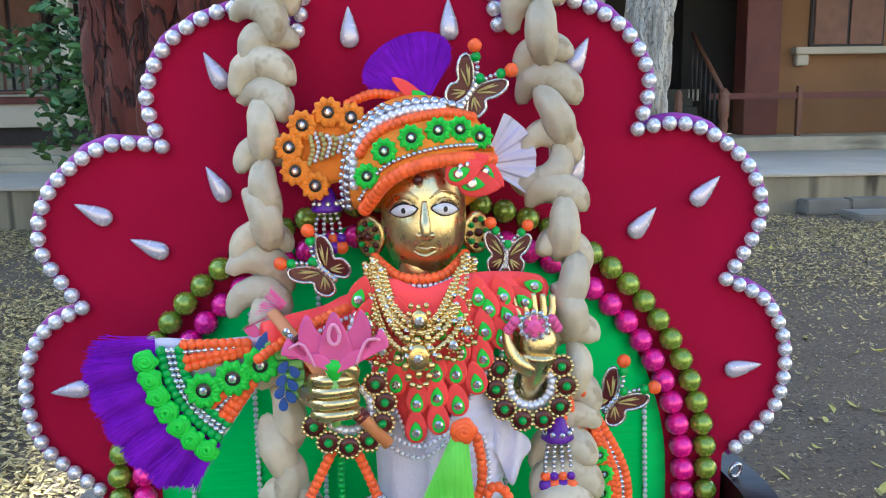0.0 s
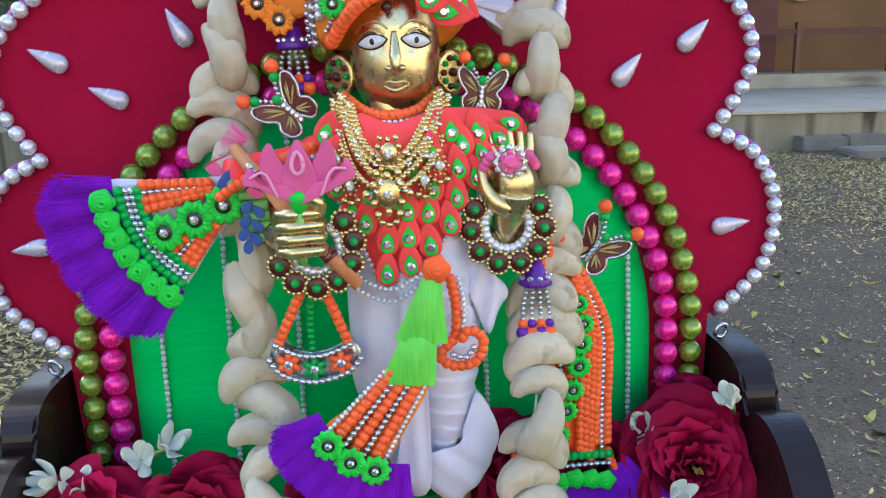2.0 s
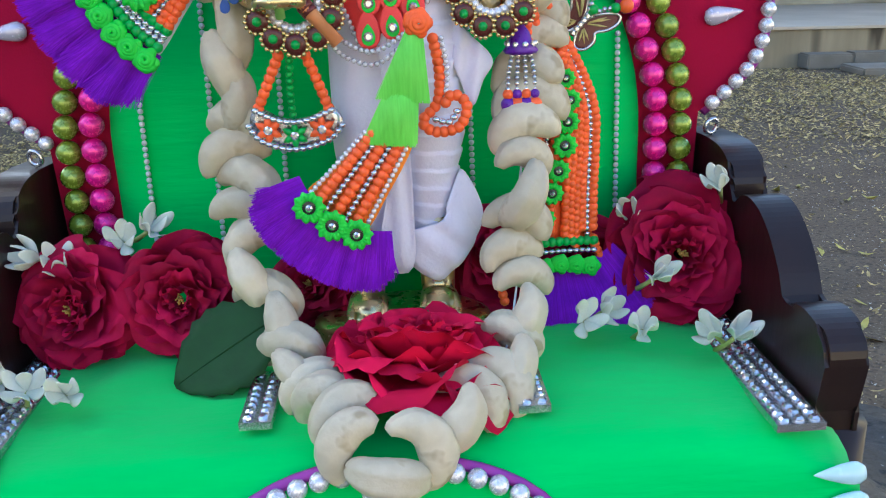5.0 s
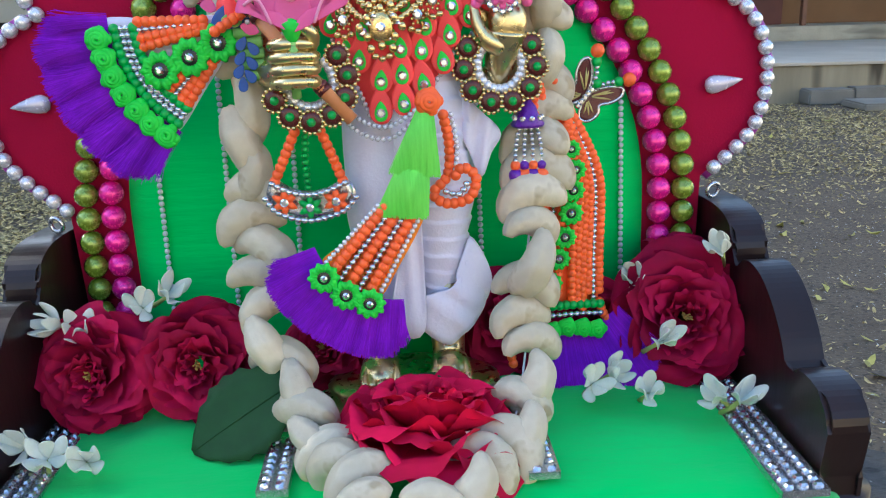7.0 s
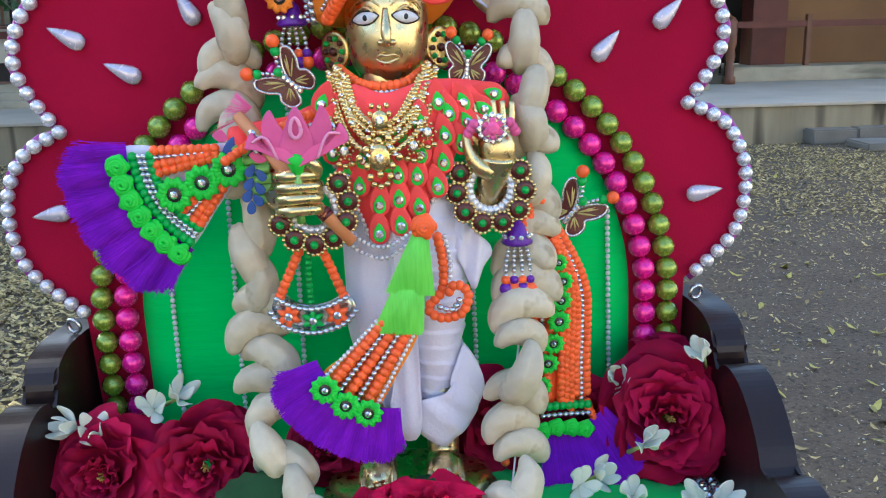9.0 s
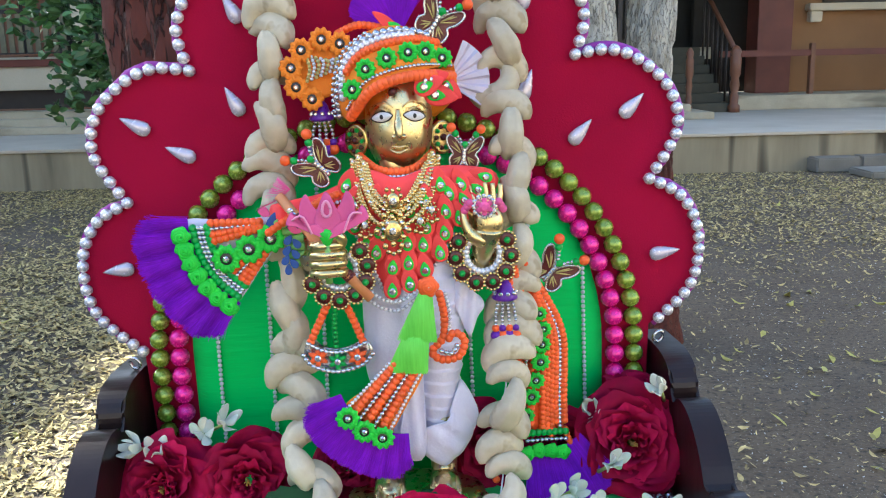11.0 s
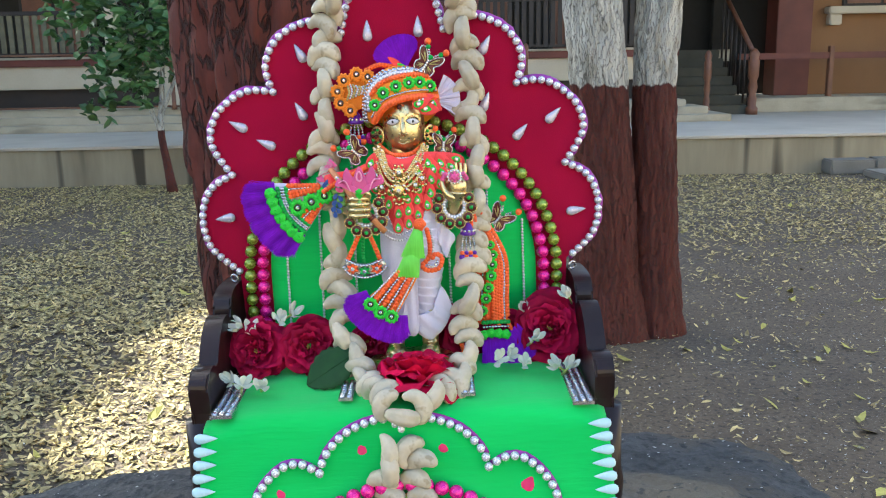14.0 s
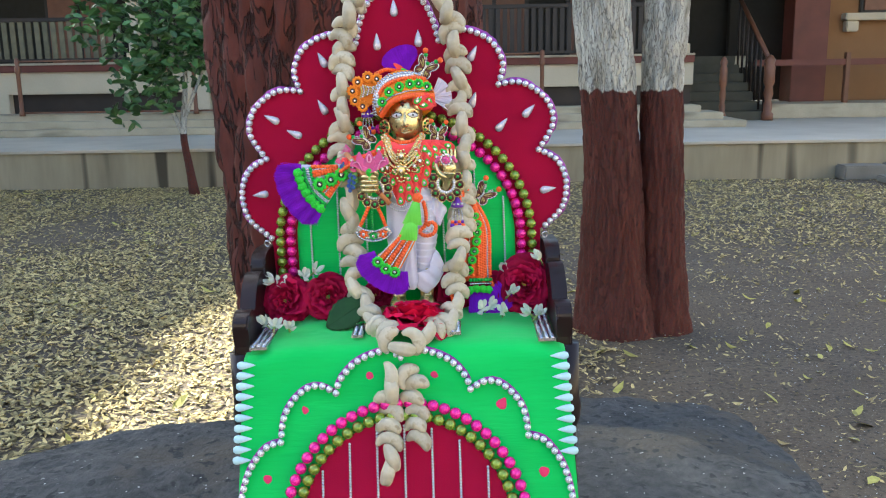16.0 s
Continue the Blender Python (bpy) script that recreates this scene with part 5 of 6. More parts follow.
butterfly((89, -46, 151), 1.0, -43, "maroon and silver butterfly ornament on the orange shawl")

# ---- bib of coral scales, collar and necklaces ----
def dome_b(u, w):
    return -47 - 19 * max(0, 1 - ((u - 9) / 52) ** 2) + 0.02 * max(0, w - 198) ** 2


bib = thing("bib", "coral red felt bib of overlapping scales with green drops", "bib", I)
part("backing", sheet([(-20, 203), (-6, 213), (8, 209), (24, 213), (40, 213), (58, 209), (62, 202), (56, 196), (42, 192), (35, 178), (26, 164), (15, 154), (2, 146), (-5, 160), (-13, 178), (-20, 192)], dome_b, 1.2), M_BIB, bib)
for u, w, a in ((-15, 199, 15), (-14, 188, 10), (-9, 178, 8), (40, 206, -20), (52, 207, -70), (34, 202, -10), (41, 198, -25), (32, 193, -10), (39, 189, -15), (22, 186, 0), (31, 182, -8), (12, 178, 0),
                (20, 177, 0), (-4, 174, 5), (28, 172, -10), (12, 168, 0), (4, 166, 5), (20, 164, -8), (12, 157, -5), (3, 154, 0), (-2, 185, 5), (22, 199, 0), (-2, 200, 0), (-9, 193, 12), (5, 191, 0), (14, 195, 0), (30, 207, -8), (48, 202, -45), (-17, 208, 20), (8, 183, 0), (47, 194, -40)):
    feather(bib, V(u, dome_b(u, w) - 1.6 - 0.05 * max(0, 200 - w), w), a, 0.98)
row(bib, [(-20, dome_b(-20, 192) - 1, 192), (-13, dome_b(-13, 177) - 1, 177), (-5, dome_b(-5, 159) - 1, 159), (2, dome_b(2, 145) - 1, 145), (15, dome_b(15, 153) - 1, 153), (26, dome_b(26, 163) - 1, 163), (36, dome_b(36, 178) - 1, 178)], B2, M_PEARL, "edge_pearl", 2.3)
row(bib, [(-11, -44, 219), (-2, -54, 213), (8, -57, 211.5), (18, -54, 213), (27, -44, 219)], B4, M_ORANGE, "collar_bead", 2.8)
row(bib, [(-12, -46, 216.5), (-3, -56, 210.5), (8, -59, 209), (19, -56, 210.5), (28, -46, 216.5)], B2, M_PEARL, "edge_pearl", 2.3)
# coral sleeves to both arms
for pts_, r_ in (([(-14, -46, 198), (-30, -48, 192), (-46, -56, 192), (-56, -62, 192)], [9, 10, 8, 6]), ([(36, -46, 200), (50, -46, 201), (60, -48, 200)], [9, 9, 6])):
    bm = bmesh.new()
    limb(bm, pts_, r_)
    part("sleeve", bm, M_BIB, bib, "coral cloth sleeve")
row(bib, [(-16, -56, 203), (-30, -60, 199), (-46, -66, 192), (-58, -70, 185)], B4, M_ORANGE, "orange_bead", 2.8)
row(bib, [(-17, -57, 199), (-30, -61, 195), (-46, -67, 188)], B2, M_PEARL, "edge_pearl", 2.3)
row(bib, [(-22, -58, 190), (-20, -60, 196), (-17, -60, 201)], B4, M_PEARL, "edge_pearl", 2.8)
row(bib, [(44, -58, 192), (52, -57, 193), (60, -54, 195)], B4, M_PEARL, "edge_pearl", 2.8)


def necklace(label, strands, pend):
    ob = thing("necklace", label, "necklace", I, "gold necklaces")
    for pts_, me_, st_ in strands:
        row(ob, pts_, me_, M_GOLD, "gold_bead", st_)
        row(ob, [(u_ + (1.9 if u_ < 7 else -1.9), v_ - 0.8, w_ - 0.9) for u_, v_, w_ in pts_], B2, M_GOLD, "gold_bead", 1.9)
        row(ob, [(u_ + 0.6, v_ - 1.6, w_ - 1.2) for u_, v_, w_ in pts_], GEM, M_GEM, "stone", st_ * 6)
    for u, v, w, r_ in pend:
        bm = bmesh.new()
        blob(bm, V(u, v - 0.4, w), (r_ * 0.5 * MM, 1.3 * MM, r_ * 0.6 * MM), u=12, v=8)
        pd = part("pendant", bm, M_GOLD, ob, "filigree golden pendant")
        for k in range(12):
            a = 2 * math.pi * k / 12
            bm = bmesh.new()
            blob(bm, V(u + r_ * (0.62 if k % 2 else 0.85) * math.cos(a), v, w + r_ * (0.72 if k % 2 else 0.95) * math.sin(a)), (r_ * 0.17 * MM, 1.0 * MM, r_ * 0.19 * MM), u=8, v=6)
            part("pendant_petal", bm, M_GOLD, pd)
        link("stone", FACET, M_GEM, pd, "", Matrix.Translation(V(u, v - 1.6, w)) @ FACE)
        for k in (-1, 0, 1):
            link("bell", B3, M_GOLD, pd, "", Matrix.Translation(V(u + 2.6 * k, v, w - r_ - 2.2 + abs(k))))
    return ob


necklace("short gold bead necklace with a round pendant", [([(-9, -56, 217), (-4, -68, 203), (6, -73, 197), (16, -69, 202), (25, -56, 216)], B3, 2.2), ([(-10, -57, 214), (-5, -69, 200), (6, -74, 194), (17, -70, 199), (26, -57, 213)], B3, 2.2)], [(6, -75, 199, 7)])
necklace("long gold bead necklace with a large filigree pendant and bells",
         [([(-12, -52, 220), (-10, -62, 209), (-5, -71, 197), (2, -75, 189)], B3, 2.2), ([(-15, -52, 218), (-13, -61, 206), (-8, -71, 193), (0, -75, 186)], B3, 2.3),
          ([(27, -52, 220), (25, -62, 208), (18, -71, 196), (9, -75, 189)], B3, 2.2), ([(30, -52, 218), (28, -61, 205), (21, -71, 193), (11, -75, 186)], B3, 2.3)],
         [(5, -76, 184, 9.5), (-14, -70, 197, 4), (-9, -73, 187, 4), (19, -73, 188, 4), (25, -71, 193, 4)])

# ---- white dhoti ----
def leg_cloth(sections, pleat, n=40, rings=46):
    bm = bmesh.new()
    prev = None
    rings_ = spline([(u, w, v) for u, v, w, _, _ in sections], count=rings)
    sizes = spline([(a, b, 0.001 * i) for i, (_, _, _, a, b) in enumerate(sections)], count=rings)
    for q, s in zip(rings_, sizes):
        ring = []
        for k in range(n):
            a = 2 * math.pi * k / n
            f_ = pleat(k / n, q.y)
            ring.append(bm.verts.new(V(q.x + (s.x + f_) * math.cos(a), q.z + (s.y + f_) * math.sin(a), q.y)))
        if prev:
            for k in range(n):
                bm.faces.new((prev[k], prev[(k + 1) % n], ring[(k + 1) % n], ring[k]))
        prev = ring
    return bm


dhoti = thing("dhoti", "draped white satin dhoti with gathered pleats", "cloth", I)
def bands(f, w):
    """Overlapping turns of cloth, each a little proud of the one above."""
    return 1.15 * ((w * 0.135 + 0.12 * math.cos(2 * math.pi * f)) % 1.0) + 0.35 * noise.noise(Vector((f * 9, w * 0.1, 5)))


part("leg_wrap", leg_cloth([(11, -45, 165, 25, 17), (9, -46, 150, 24.5, 18), (5, -47, 128, 21.5, 18), (1, -48, 105, 16.5, 16), (4, -50, 80, 12, 13), (8, -52, 57, 8.5, 10)],
                           lambda f, w: 0.5 * math.sin(f * 50) + 0.5 * noise.noise(Vector((f * 9, w * 0.05, 0)))), M_WHITECLOTH, dhoti, "flat pleated leg of the dhoti")
part("leg_wrap", leg_cloth([(16, -46, 165, 23, 17), (20, -47, 148, 21, 18), (24, -48, 125, 15.5, 16), (25.4, -49, 108, 11.5, 13), (25, -50, 92, 11.2, 12.5), (25, -50, 75, 11.5, 12.5), (25, -52, 60, 10, 11), (26, -54, 51, 6, 8)],
                           bands, rings=150), M_WHITECLOTH, dhoti, "banded tightly wound leg of the dhoti")
bm = sheet([(12, 70), (19, 73), (28, 76), (34, 85), (37, 94), (41, 88), (45, 78), (43.5, 69), (40, 61), (33, 54), (27, 49.5), (20, 52), (14, 58)],
           lambda u, w: -52 - 15 * math.sqrt(max(0.0, 1 - ((u - 27) / 19) ** 2 - ((w - 67) / 30) ** 2)) + 0.9 * math.sin(u * 0.35 + w * 0.42), 1.0)
part("leg_swag", bm, M_WHITECLOTH, dhoti, "white cloth swag gathered below the knee")
bm = sheet([(30, 79), (35, 92), (38, 95), (43, 87), (46, 77), (44, 68), (40, 63), (39, 71), (36, 78)], lambda u, w: -60 - 0.35 * (44 - u) + 0.014 * (w - 78) ** 2, 1.2)
part("swag_fold", bm, M_WHITECLOTH, dhoti, "turned-over edge of the white swag")
bm = sheet([(27, 161), (34, 158), (42, 150), (51, 140), (47, 131), (42.5, 122), (37, 134), (31, 149)], lambda u, w: -60 + 1.5 * math.sin(u * 0.75 - w * 0.12) - 0.12 * (u - 40), 0.8)
part("side_fold", bm, M_WHITECLOTH, dhoti, "loose white fold at the hip")
bm = sheet([(6, 150), (17, 148), (16.5, 118), (17, 80), (15.8, 57), (8, 54.5), (0.5, 57), (4, 78), (9, 100), (9, 125)], lambda u, w: -67 + 0.9 * math.sin(u * 0.8 + w * 0.03), 1.0)
part("front_fold", bm, M_WHITECLOTH, dhoti, "flat hanging front fold")
for pts_ in ([(-14, -62, 160), (-7, -69, 150), (5, -73, 146), (18, -74, 153)], [(-16, -60, 155), (-8, -68, 145), (5, -72, 141), (17, -73, 149)]):
    row(dhoti, pts_, B2, M_PEARL, "waist_pearl", 2.3)

# ---- orange sash with lime tassels and violet fringe ----
sash = thing("sash", "beaded orange sash with lime tassels and violet net fringe", "sash", I)


def thread_skirt(name, parent, tl, tr_, bl, br, material, label, count=220, seed=1, puff=3.0):
    rnd = random.Random(seed)
    bm = bmesh.new()
    for i in range(count):
        f_ = rnd.random()
        a, b = V(*tl).lerp(V(*tr_), f_), V(*bl).lerp(V(*br), f_ + rnd.gauss(0, 0.03))
        b = b + (b - a) * rnd.uniform(-0.08, 0.06)
        wd = rnd.uniform(0.09, 0.2) * MM
        lift = rnd.uniform(0.2, 1.0) * puff * MM * (0.4 + math.sin(math.pi * f_))
        side = Vector((1, 0, 0.2)) * wd
        prev = None
        for k in range(5):
            g = k / 4
            c = a.lerp(b, g) + Vector((0, -lift * math.sin(math.pi * (0.15 + 0.7 * g)), 0))
            cur = (bm.verts.new(c - side), bm.verts.new(c + side))
            if prev:
                bm.faces.new((prev[0], prev[1], cur[1], cur[0]))
            prev = cur
    me = bpy.data.meshes.new("mesh")
    bm.to_mesh(me)
    bm.free()
    me.shade_smooth()
    return link(name, me, material, parent, label)


thread_skirt("tassel", sash, (17, -82, 154), (23, -82, 154), (6, -86, 131), (24, -86, 129), M_LIME, "lime silk tassel", 1100, 4, 4)
thread_skirt("tassel", sash, (10, -84, 136), (21, -84, 134), (0, -88, 115), (18, -88, 113), M_LIME, "lime silk tassel", 1100, 5, 4)
link("knot_flower", ROSETTE, M_ORANGE, sash, "rolled orange knot flower", Matrix.Translation(V(21.5, -84, 156.5)) @ Matrix.Scale(1.1, 4))
bm = sheet([(0, 118), (8, 117), (18, 114), (7, 93), (-3, 79), (-14, 85), (-24, 95), (-12, 105)], lambda u, w: -85, 0.8)
part("ribbon", bm, M_ORANGEFELT, sash, "orange ribbon under the beads")
for k in range(7):
    f_ = k / 6
    a_, b_ = (0 + 17 * f_, -87.5, 118 - 3 * f_), (-23 + 20 * f_, -88, 95 - 15 * f_)
    kind_ = (B2, M_PEARL, 2.2) if k in (0, 6) else (B3, M_GEM, 2.7) if k in (2, 4) else (B4, M_ORANGE, 3.2)
    row(sash, [a_, [(p + q) / 2 for p, q in zip(a_, b_)], b_], kind_[0], kind_[1], "sash_bead", kind_[2])
for u, w in ((-22.5, 91.5), (-14.5, 84), (-5.5, 80)):
    eye_flower(sash, V(u, -91, w), M_NEON, 1.22)
net_fan("fringe", sash, (6, -86, 112), 198, 272, 33, 58, M_PURPLE, "violet net fringe", 3000, 8, 0.8)
row(sash, [(27, -76, 150), (29, -74, 138), (28, -74, 126), (22, -75, 119), (27, -77, 115), (36, -78, 117), (39, -77, 125), (34, -76, 129), (31, -76, 126)], B4, M_ORANGE, "curl_bead", 3.0)
row(sash, [(30, -76, 150), (32, -75, 138), (31, -75, 128)], B2, M_PEARL, "edge_pearl", 2.3)
row(sash, [(27, -78, 120), (32, -79, 119), (35, -79, 123)], B3, M_GEM, "gem", 2.6)

# ---- peacock sleeve-fan ----
fanl = thing("peacock_fan", "beaded orange and green fan with violet net frill and quilled peacock", "fan", I @ Matrix.Translation(V(0, 9, 0)))
AP = (-50, -68, 189)


def polar(r_, a, v=-68):
    return (AP[0] + r_ * math.cos(math.radians(a)), v, AP[2] + r_ * math.sin(math.radians(a)))


part("fan_base", sheet([polar(r_, a)[::2] for r_, a in ((8, 170), (30, 178), (54, 178), (55, 196), (55, 215), (55, 234), (30, 238), (8, 246))], lambda u, w: -66.5, 1.0), M_WHITEPAPER, fanl, "pale fan backing")
net_fan("frill", fanl, AP, 177, 236, 51, 80, M_PURPLE, "violet net frill", 3200, 12, 2.6)
for i in range(7):
    q = polar(54.5, 185.5 + 7.9 * i, -71)
    link("rosette", ROSETTE, M_NEON, fanl, "", Matrix.Translation(V(*q)) @ pose(0, 0, 0, 0, 40 * i, 0) @ Matrix.Scale(1.05, 4))
for r_, me_, mt_, st_ in ((48.5, B4, M_GREENBEAD, 3.2), (45.8, B3, M_GEM, 2.6), (43.6, B3, M_GEM, 2.6), (41, B4, M_GREENBEAD, 3.2)):
    row(fanl, [polar(r_, a, -69.5) for a in (182, 195, 208, 221, 234)], me_, mt_, "arc_bead", st_)
for a, me_, mt_, st_ in ((179, B4, M_ORANGE, 3.2), (183.5, B3, M_GEM, 2.7), (188, B4, M_ORANGE, 3.2), (193, B4, M_ORANGE, 3.2), (215.5, B4, M_ORANGE, 3.2), (220, B4, M_ORANGE, 3.2), (224.5, B3, M_GEM, 2.7), (229, B4, M_ORANGE, 3.2), (233.5, B4, M_ORANGE, 3.2)):
    row(fanl, [polar(14 if a < 200 else 18, a, -70), polar(27, a, -69.8), polar(39, a, -69.5)], me_, mt_, "ray_bead", st_)
for u, w in ((-82, 171), (-70, 175.5), (-58.5, 180.5)):
    eye_flower(fanl, V(u, -71, w), M_NEON, 1.5)
for k in range(5):
    bm = tube(bmesh.new(), [V(-52 + 0.8 * k, -72, 184 - 4.2 * k), V(-42 + 0.4 * k, -73, 184.5 - 4.2 * k)], 0.0021, 10)
    part("paper_roll", bm, M_PALEGREEN, fanl, "pale green paper roll")
part("peacock_body", sheet([(-60, 187), (-57, 193), (-50, 195.5), (-45, 191), (-46, 186), (-52, 184)], lambda u, w: -73, 1.4), M_BLUE, fanl, "blue quilled paper head")
part("peacock_body", sheet([(-56, 189), (-52, 191.5), (-48, 189), (-51, 186)], lambda u, w: -75, 1.0), M_PALEGREEN, fanl)
part("peacock_body", sheet([(-49, 186.5), (-45, 188), (-42, 184), (-46, 183)], lambda u, w: -75, 1.0), M_LOTUS, fanl)
part("peacock_body", sheet([(-64, 195), (-60, 197), (-58, 193), (-61, 192)], lambda u, w: -72, 1.0), M_LOTUS, fanl)
for u, w, a in ((-49, 180, 35), (-45, 178, -35), (-50, 174.5, 35), (-46, 172.5, -35), (-51, 169.5, 35), (-47, 167.5, -35), (-50, 164.5, 5)):
    link("paper_leaf", EYE, M_BLUE, fanl, "", Matrix.Translation(V(u, -75, w)) @ pose(0, 0, 0, 0, a, 0) @ Matrix.Scale(0.72, 4))

# ---- lotus and flute ----
lotus = thing("lotus", "pink foam lotus with a green calyx held by the statue", "flower", I)
for u, tip, wd, v in ((-43, 198, 11, -90), (-9, 200, 11, -90), (-36, 206, 12, -88), (-16, 207, 12, -88), (-26, 207, 13, -89)):
    bm = sheet([(-26, 184), (-26 + (u + 26) * 0.6 - wd * 0.5, 191), (u - wd * 0.28, tip - 6), (u, tip), (u + wd * 0.28, tip - 6), (-26 + (u + 26) * 0.6 + wd * 0.5, 191)], lambda a, b, v=v: v + 0.03 * (b - 190), 1.2)
    pt_ = part("petal", bm, M_LOTUS, lotus)
    if u > -40 and u < -10:
        continue
    line = spline([V(-26 + (u + 26) * 0.45, v - 0.6, 187), V((u - 26) / 2 + (u + 26) * 0.2, v - 0.5, 196), V(u, v - 0.2, tip - 4)], count=8)
    part("petal_line", tube(bmesh.new(), line, 0.0006, 6), M_LOTUSLIGHT, pt_)
ring_ = [V(-26 + (2.0 + 0.5 * math.sin(a)) * math.cos(a), -90.6, 199 - 3.8 * math.sin(a)) for a in [2 * math.pi * k / 20 for k in range(21)]]
part("petal_line", tube(bmesh.new(), ring_, 0.0008, 6), M_LOTUSLIGHT, lotus)
part("calyx", spin([(1 * MM, 0), (3.4 * MM, 5 * MM), (4.6 * MM, 8 * MM), (2 * MM, 10 * MM)], 10), M_NEON, lotus, "green calyx").matrix_basis = Matrix.Translation(V(-27, -87, 179))
part("stem", tube(bmesh.new(), [V(-28, -80, 160), V(-28, -83, 167), V(-27, -87, 181)], 0.0019, 8), M_PALEGREEN, lotus, "pale green stem")
flute = thing("flute", "short painted wooden flute with dark bands", "flute", I)
part("pipe", tube(bmesh.new(), [V(-8, -78, 150), V(-28, -80, 174), V(-52, -66, 203)], 0.0026, 14), M_FLUTE, flute)
for f_ in (0.22, 0.25, 0.75, 0.8):
    a_, b_ = V(-8, -78, 150), V(-52, -68, 203)
    c_ = a_.lerp(b_, f_) + V(0, -6 * math.sin(math.pi * f_) * 0.7, 0)
    d_ = (b_ - a_).normalized()
    part("band", tube(bmesh.new(), [c_ - d_ * 0.001, c_ + d_ * 0.001], 0.0032, 14), M_MAROON, flute)
thread_skirt("tassel", flute, (-50, -66, 202), (-46, -66, 206), (-64, -64, 196), (-52, -64, 212), M_LOTUS, "pink thread tuft", 120, 9, 2)
for k in range(6):
    link("gem", GEM, M_GEM, flute, "", Matrix.Translation(V(-46 + 1.5 * k, -72, 196 - 2.2 * k)) @ FACE @ Matrix.Scale(1.3, 4))


# ---- bangles ----
def bangle(c, r_, a0, a1, count, label):
    ob = thing("bangle", label, "bangle", I, "jewelled bangles")
    row(ob, [(c[0] + r_ * 0.62 * math.cos(math.radians(a)), c[1] - 2, c[2] + r_ * 0.66 * math.sin(math.radians(a))) for a in range(a0 - 10, a1 + 20, 15)], B4, M_PEARL, "pearl_bead", 2.7)
    for i in range(count):
        a = math.radians(a0 + (a1 - a0) * i / (count - 1))
        p = V(c[0] + r_ * math.cos(a), c[1] - 3 - 3 * max(0, -math.sin(a)), c[2] + r_ * math.sin(a))
        fl = link("stone_flower", STONEDISC, M_DARKRED, ob, "", Matrix.Translation(p) @ FACE)
        for k in range(14):
            b = 2 * math.pi * k / 14
            link("gold_bead", B2, M_GOLD, fl, "", Matrix.Translation((4.4 * MM * math.cos(b), 4.4 * MM * math.sin(b), 0.6 * MM)) @ Matrix.Scale(0.84, 4))
        link("green_bead", B4, M_GREENBEAD, fl, "", Matrix.Translation((0, 0, 1.6 * MM)) @ Matrix.Scale(0.8, 4))
    return ob


STONEDISC = finish(spin([(0.4 * MM, 0), (4.3 * MM, 0), (4.1 * MM, 1.0 * MM), (2.4 * MM, 1.4 * MM)], 14))
bangle((51, -61, 167), 14.6, 150, 390, 8, "bangle of dark red stone flowers with pearls, raised arm")
bangle((-23.5, -73, 165), 14.8, 205, 400, 7, "bangle of dark red stone flowers with pearls, lotus arm")
br = thing("palm_brooch", "round silver and pink stone brooch on the raised palm", "brooch", I)
link("stone", FACET, M_LOTUS, br, "", Matrix.Translation(V(52, -70, 193)) @ FACE @ Matrix.Scale(1.5, 4))
for k in range(12):
    a = 2 * math.pi * k / 12
    link("gem", GEM, M_GEM, br, "", Matrix.Translation(V(52 + 5.4 * math.cos(a), -69, 193 + 5.4 * math.sin(a))) @ FACE @ Matrix.Scale(1.15, 4))
    if k % 2:
        link("stone", FACET, M_LOTUS, br, "", Matrix.Translation(V(52 + 3.2 * math.cos(a), -69.5, 193 + 3.2 * math.sin(a))) @ FACE @ Matrix.Scale(0.8, 4))
for s in (-1, 1):
    for k in range(3):
        link("pink_bead", B4, M_LOTUS, br, "", Matrix.Translation(V(52 + s * (7.5 + 1.2 * k), -68 + k, 193 + 2 - k * 2)))

# ---- hanging bag ----
def star_flower(parent, p, material, scale=1.0):
    """Six pointed cloth petals round a stone."""
    ob = link("star_flower", STAR, material, parent, "", Matrix.Translation(p) @ Matrix.Scale(scale, 4))
    link("gem", FACET, M_GEM, ob, "", Matrix.Translation((0, -0.0016, 0)) @ FACE)
    return ob


def star_mesh():
    bm = bmesh.new()
    for k in range(6):
        m_ = pose(0, 0, 0, 0, 60 * k, 0)
        pts_ = [(0, -1.4, 0.3), (1.6, -0.9, 2.6), (1.1, -1.0, 4.4), (0, -0.5, 6.0), (-1.1, -1.0, 4.4), (-1.6, -0.9, 2.6)]
        rim_ = [bm.verts.new(m_ @ V(*q)) for q in pts_]
        mid_ = bm.verts.new(m_ @ V(0, -1.9, 3.0))
        low_ = [bm.verts.new(m_ @ (V(*q) + V(0, 0.9, 0))) for q in pts_]
        for a in range(6):
            b = (a + 1) % 6
            bm.faces.new((rim_[a], rim_[b], mid_))
            bm.faces.new((rim_[a], low_[a], low_[b], rim_[b]))
    return finish(bm)


STAR = star_mesh()
bag = thing("bag_ornament", "silver crescent bag ornament hanging on orange bead strings", "ornament", I)
row(bag, [(-31, -74, 146), (-36, -72, 136), (-41, -70, 126)], B4, M_ORANGE, "string_bead", 3.2)
row(bag, [(-21, -74, 146), (-17.5, -72, 136), (-14, -70, 125)], B4, M_ORANGE, "string_bead", 3.2)
row(bag, [(-27, -74, 144), (-28, -72, 134), (-28, -70, 123)], B3, M_GREENBEAD, "string_bead", 2.8)
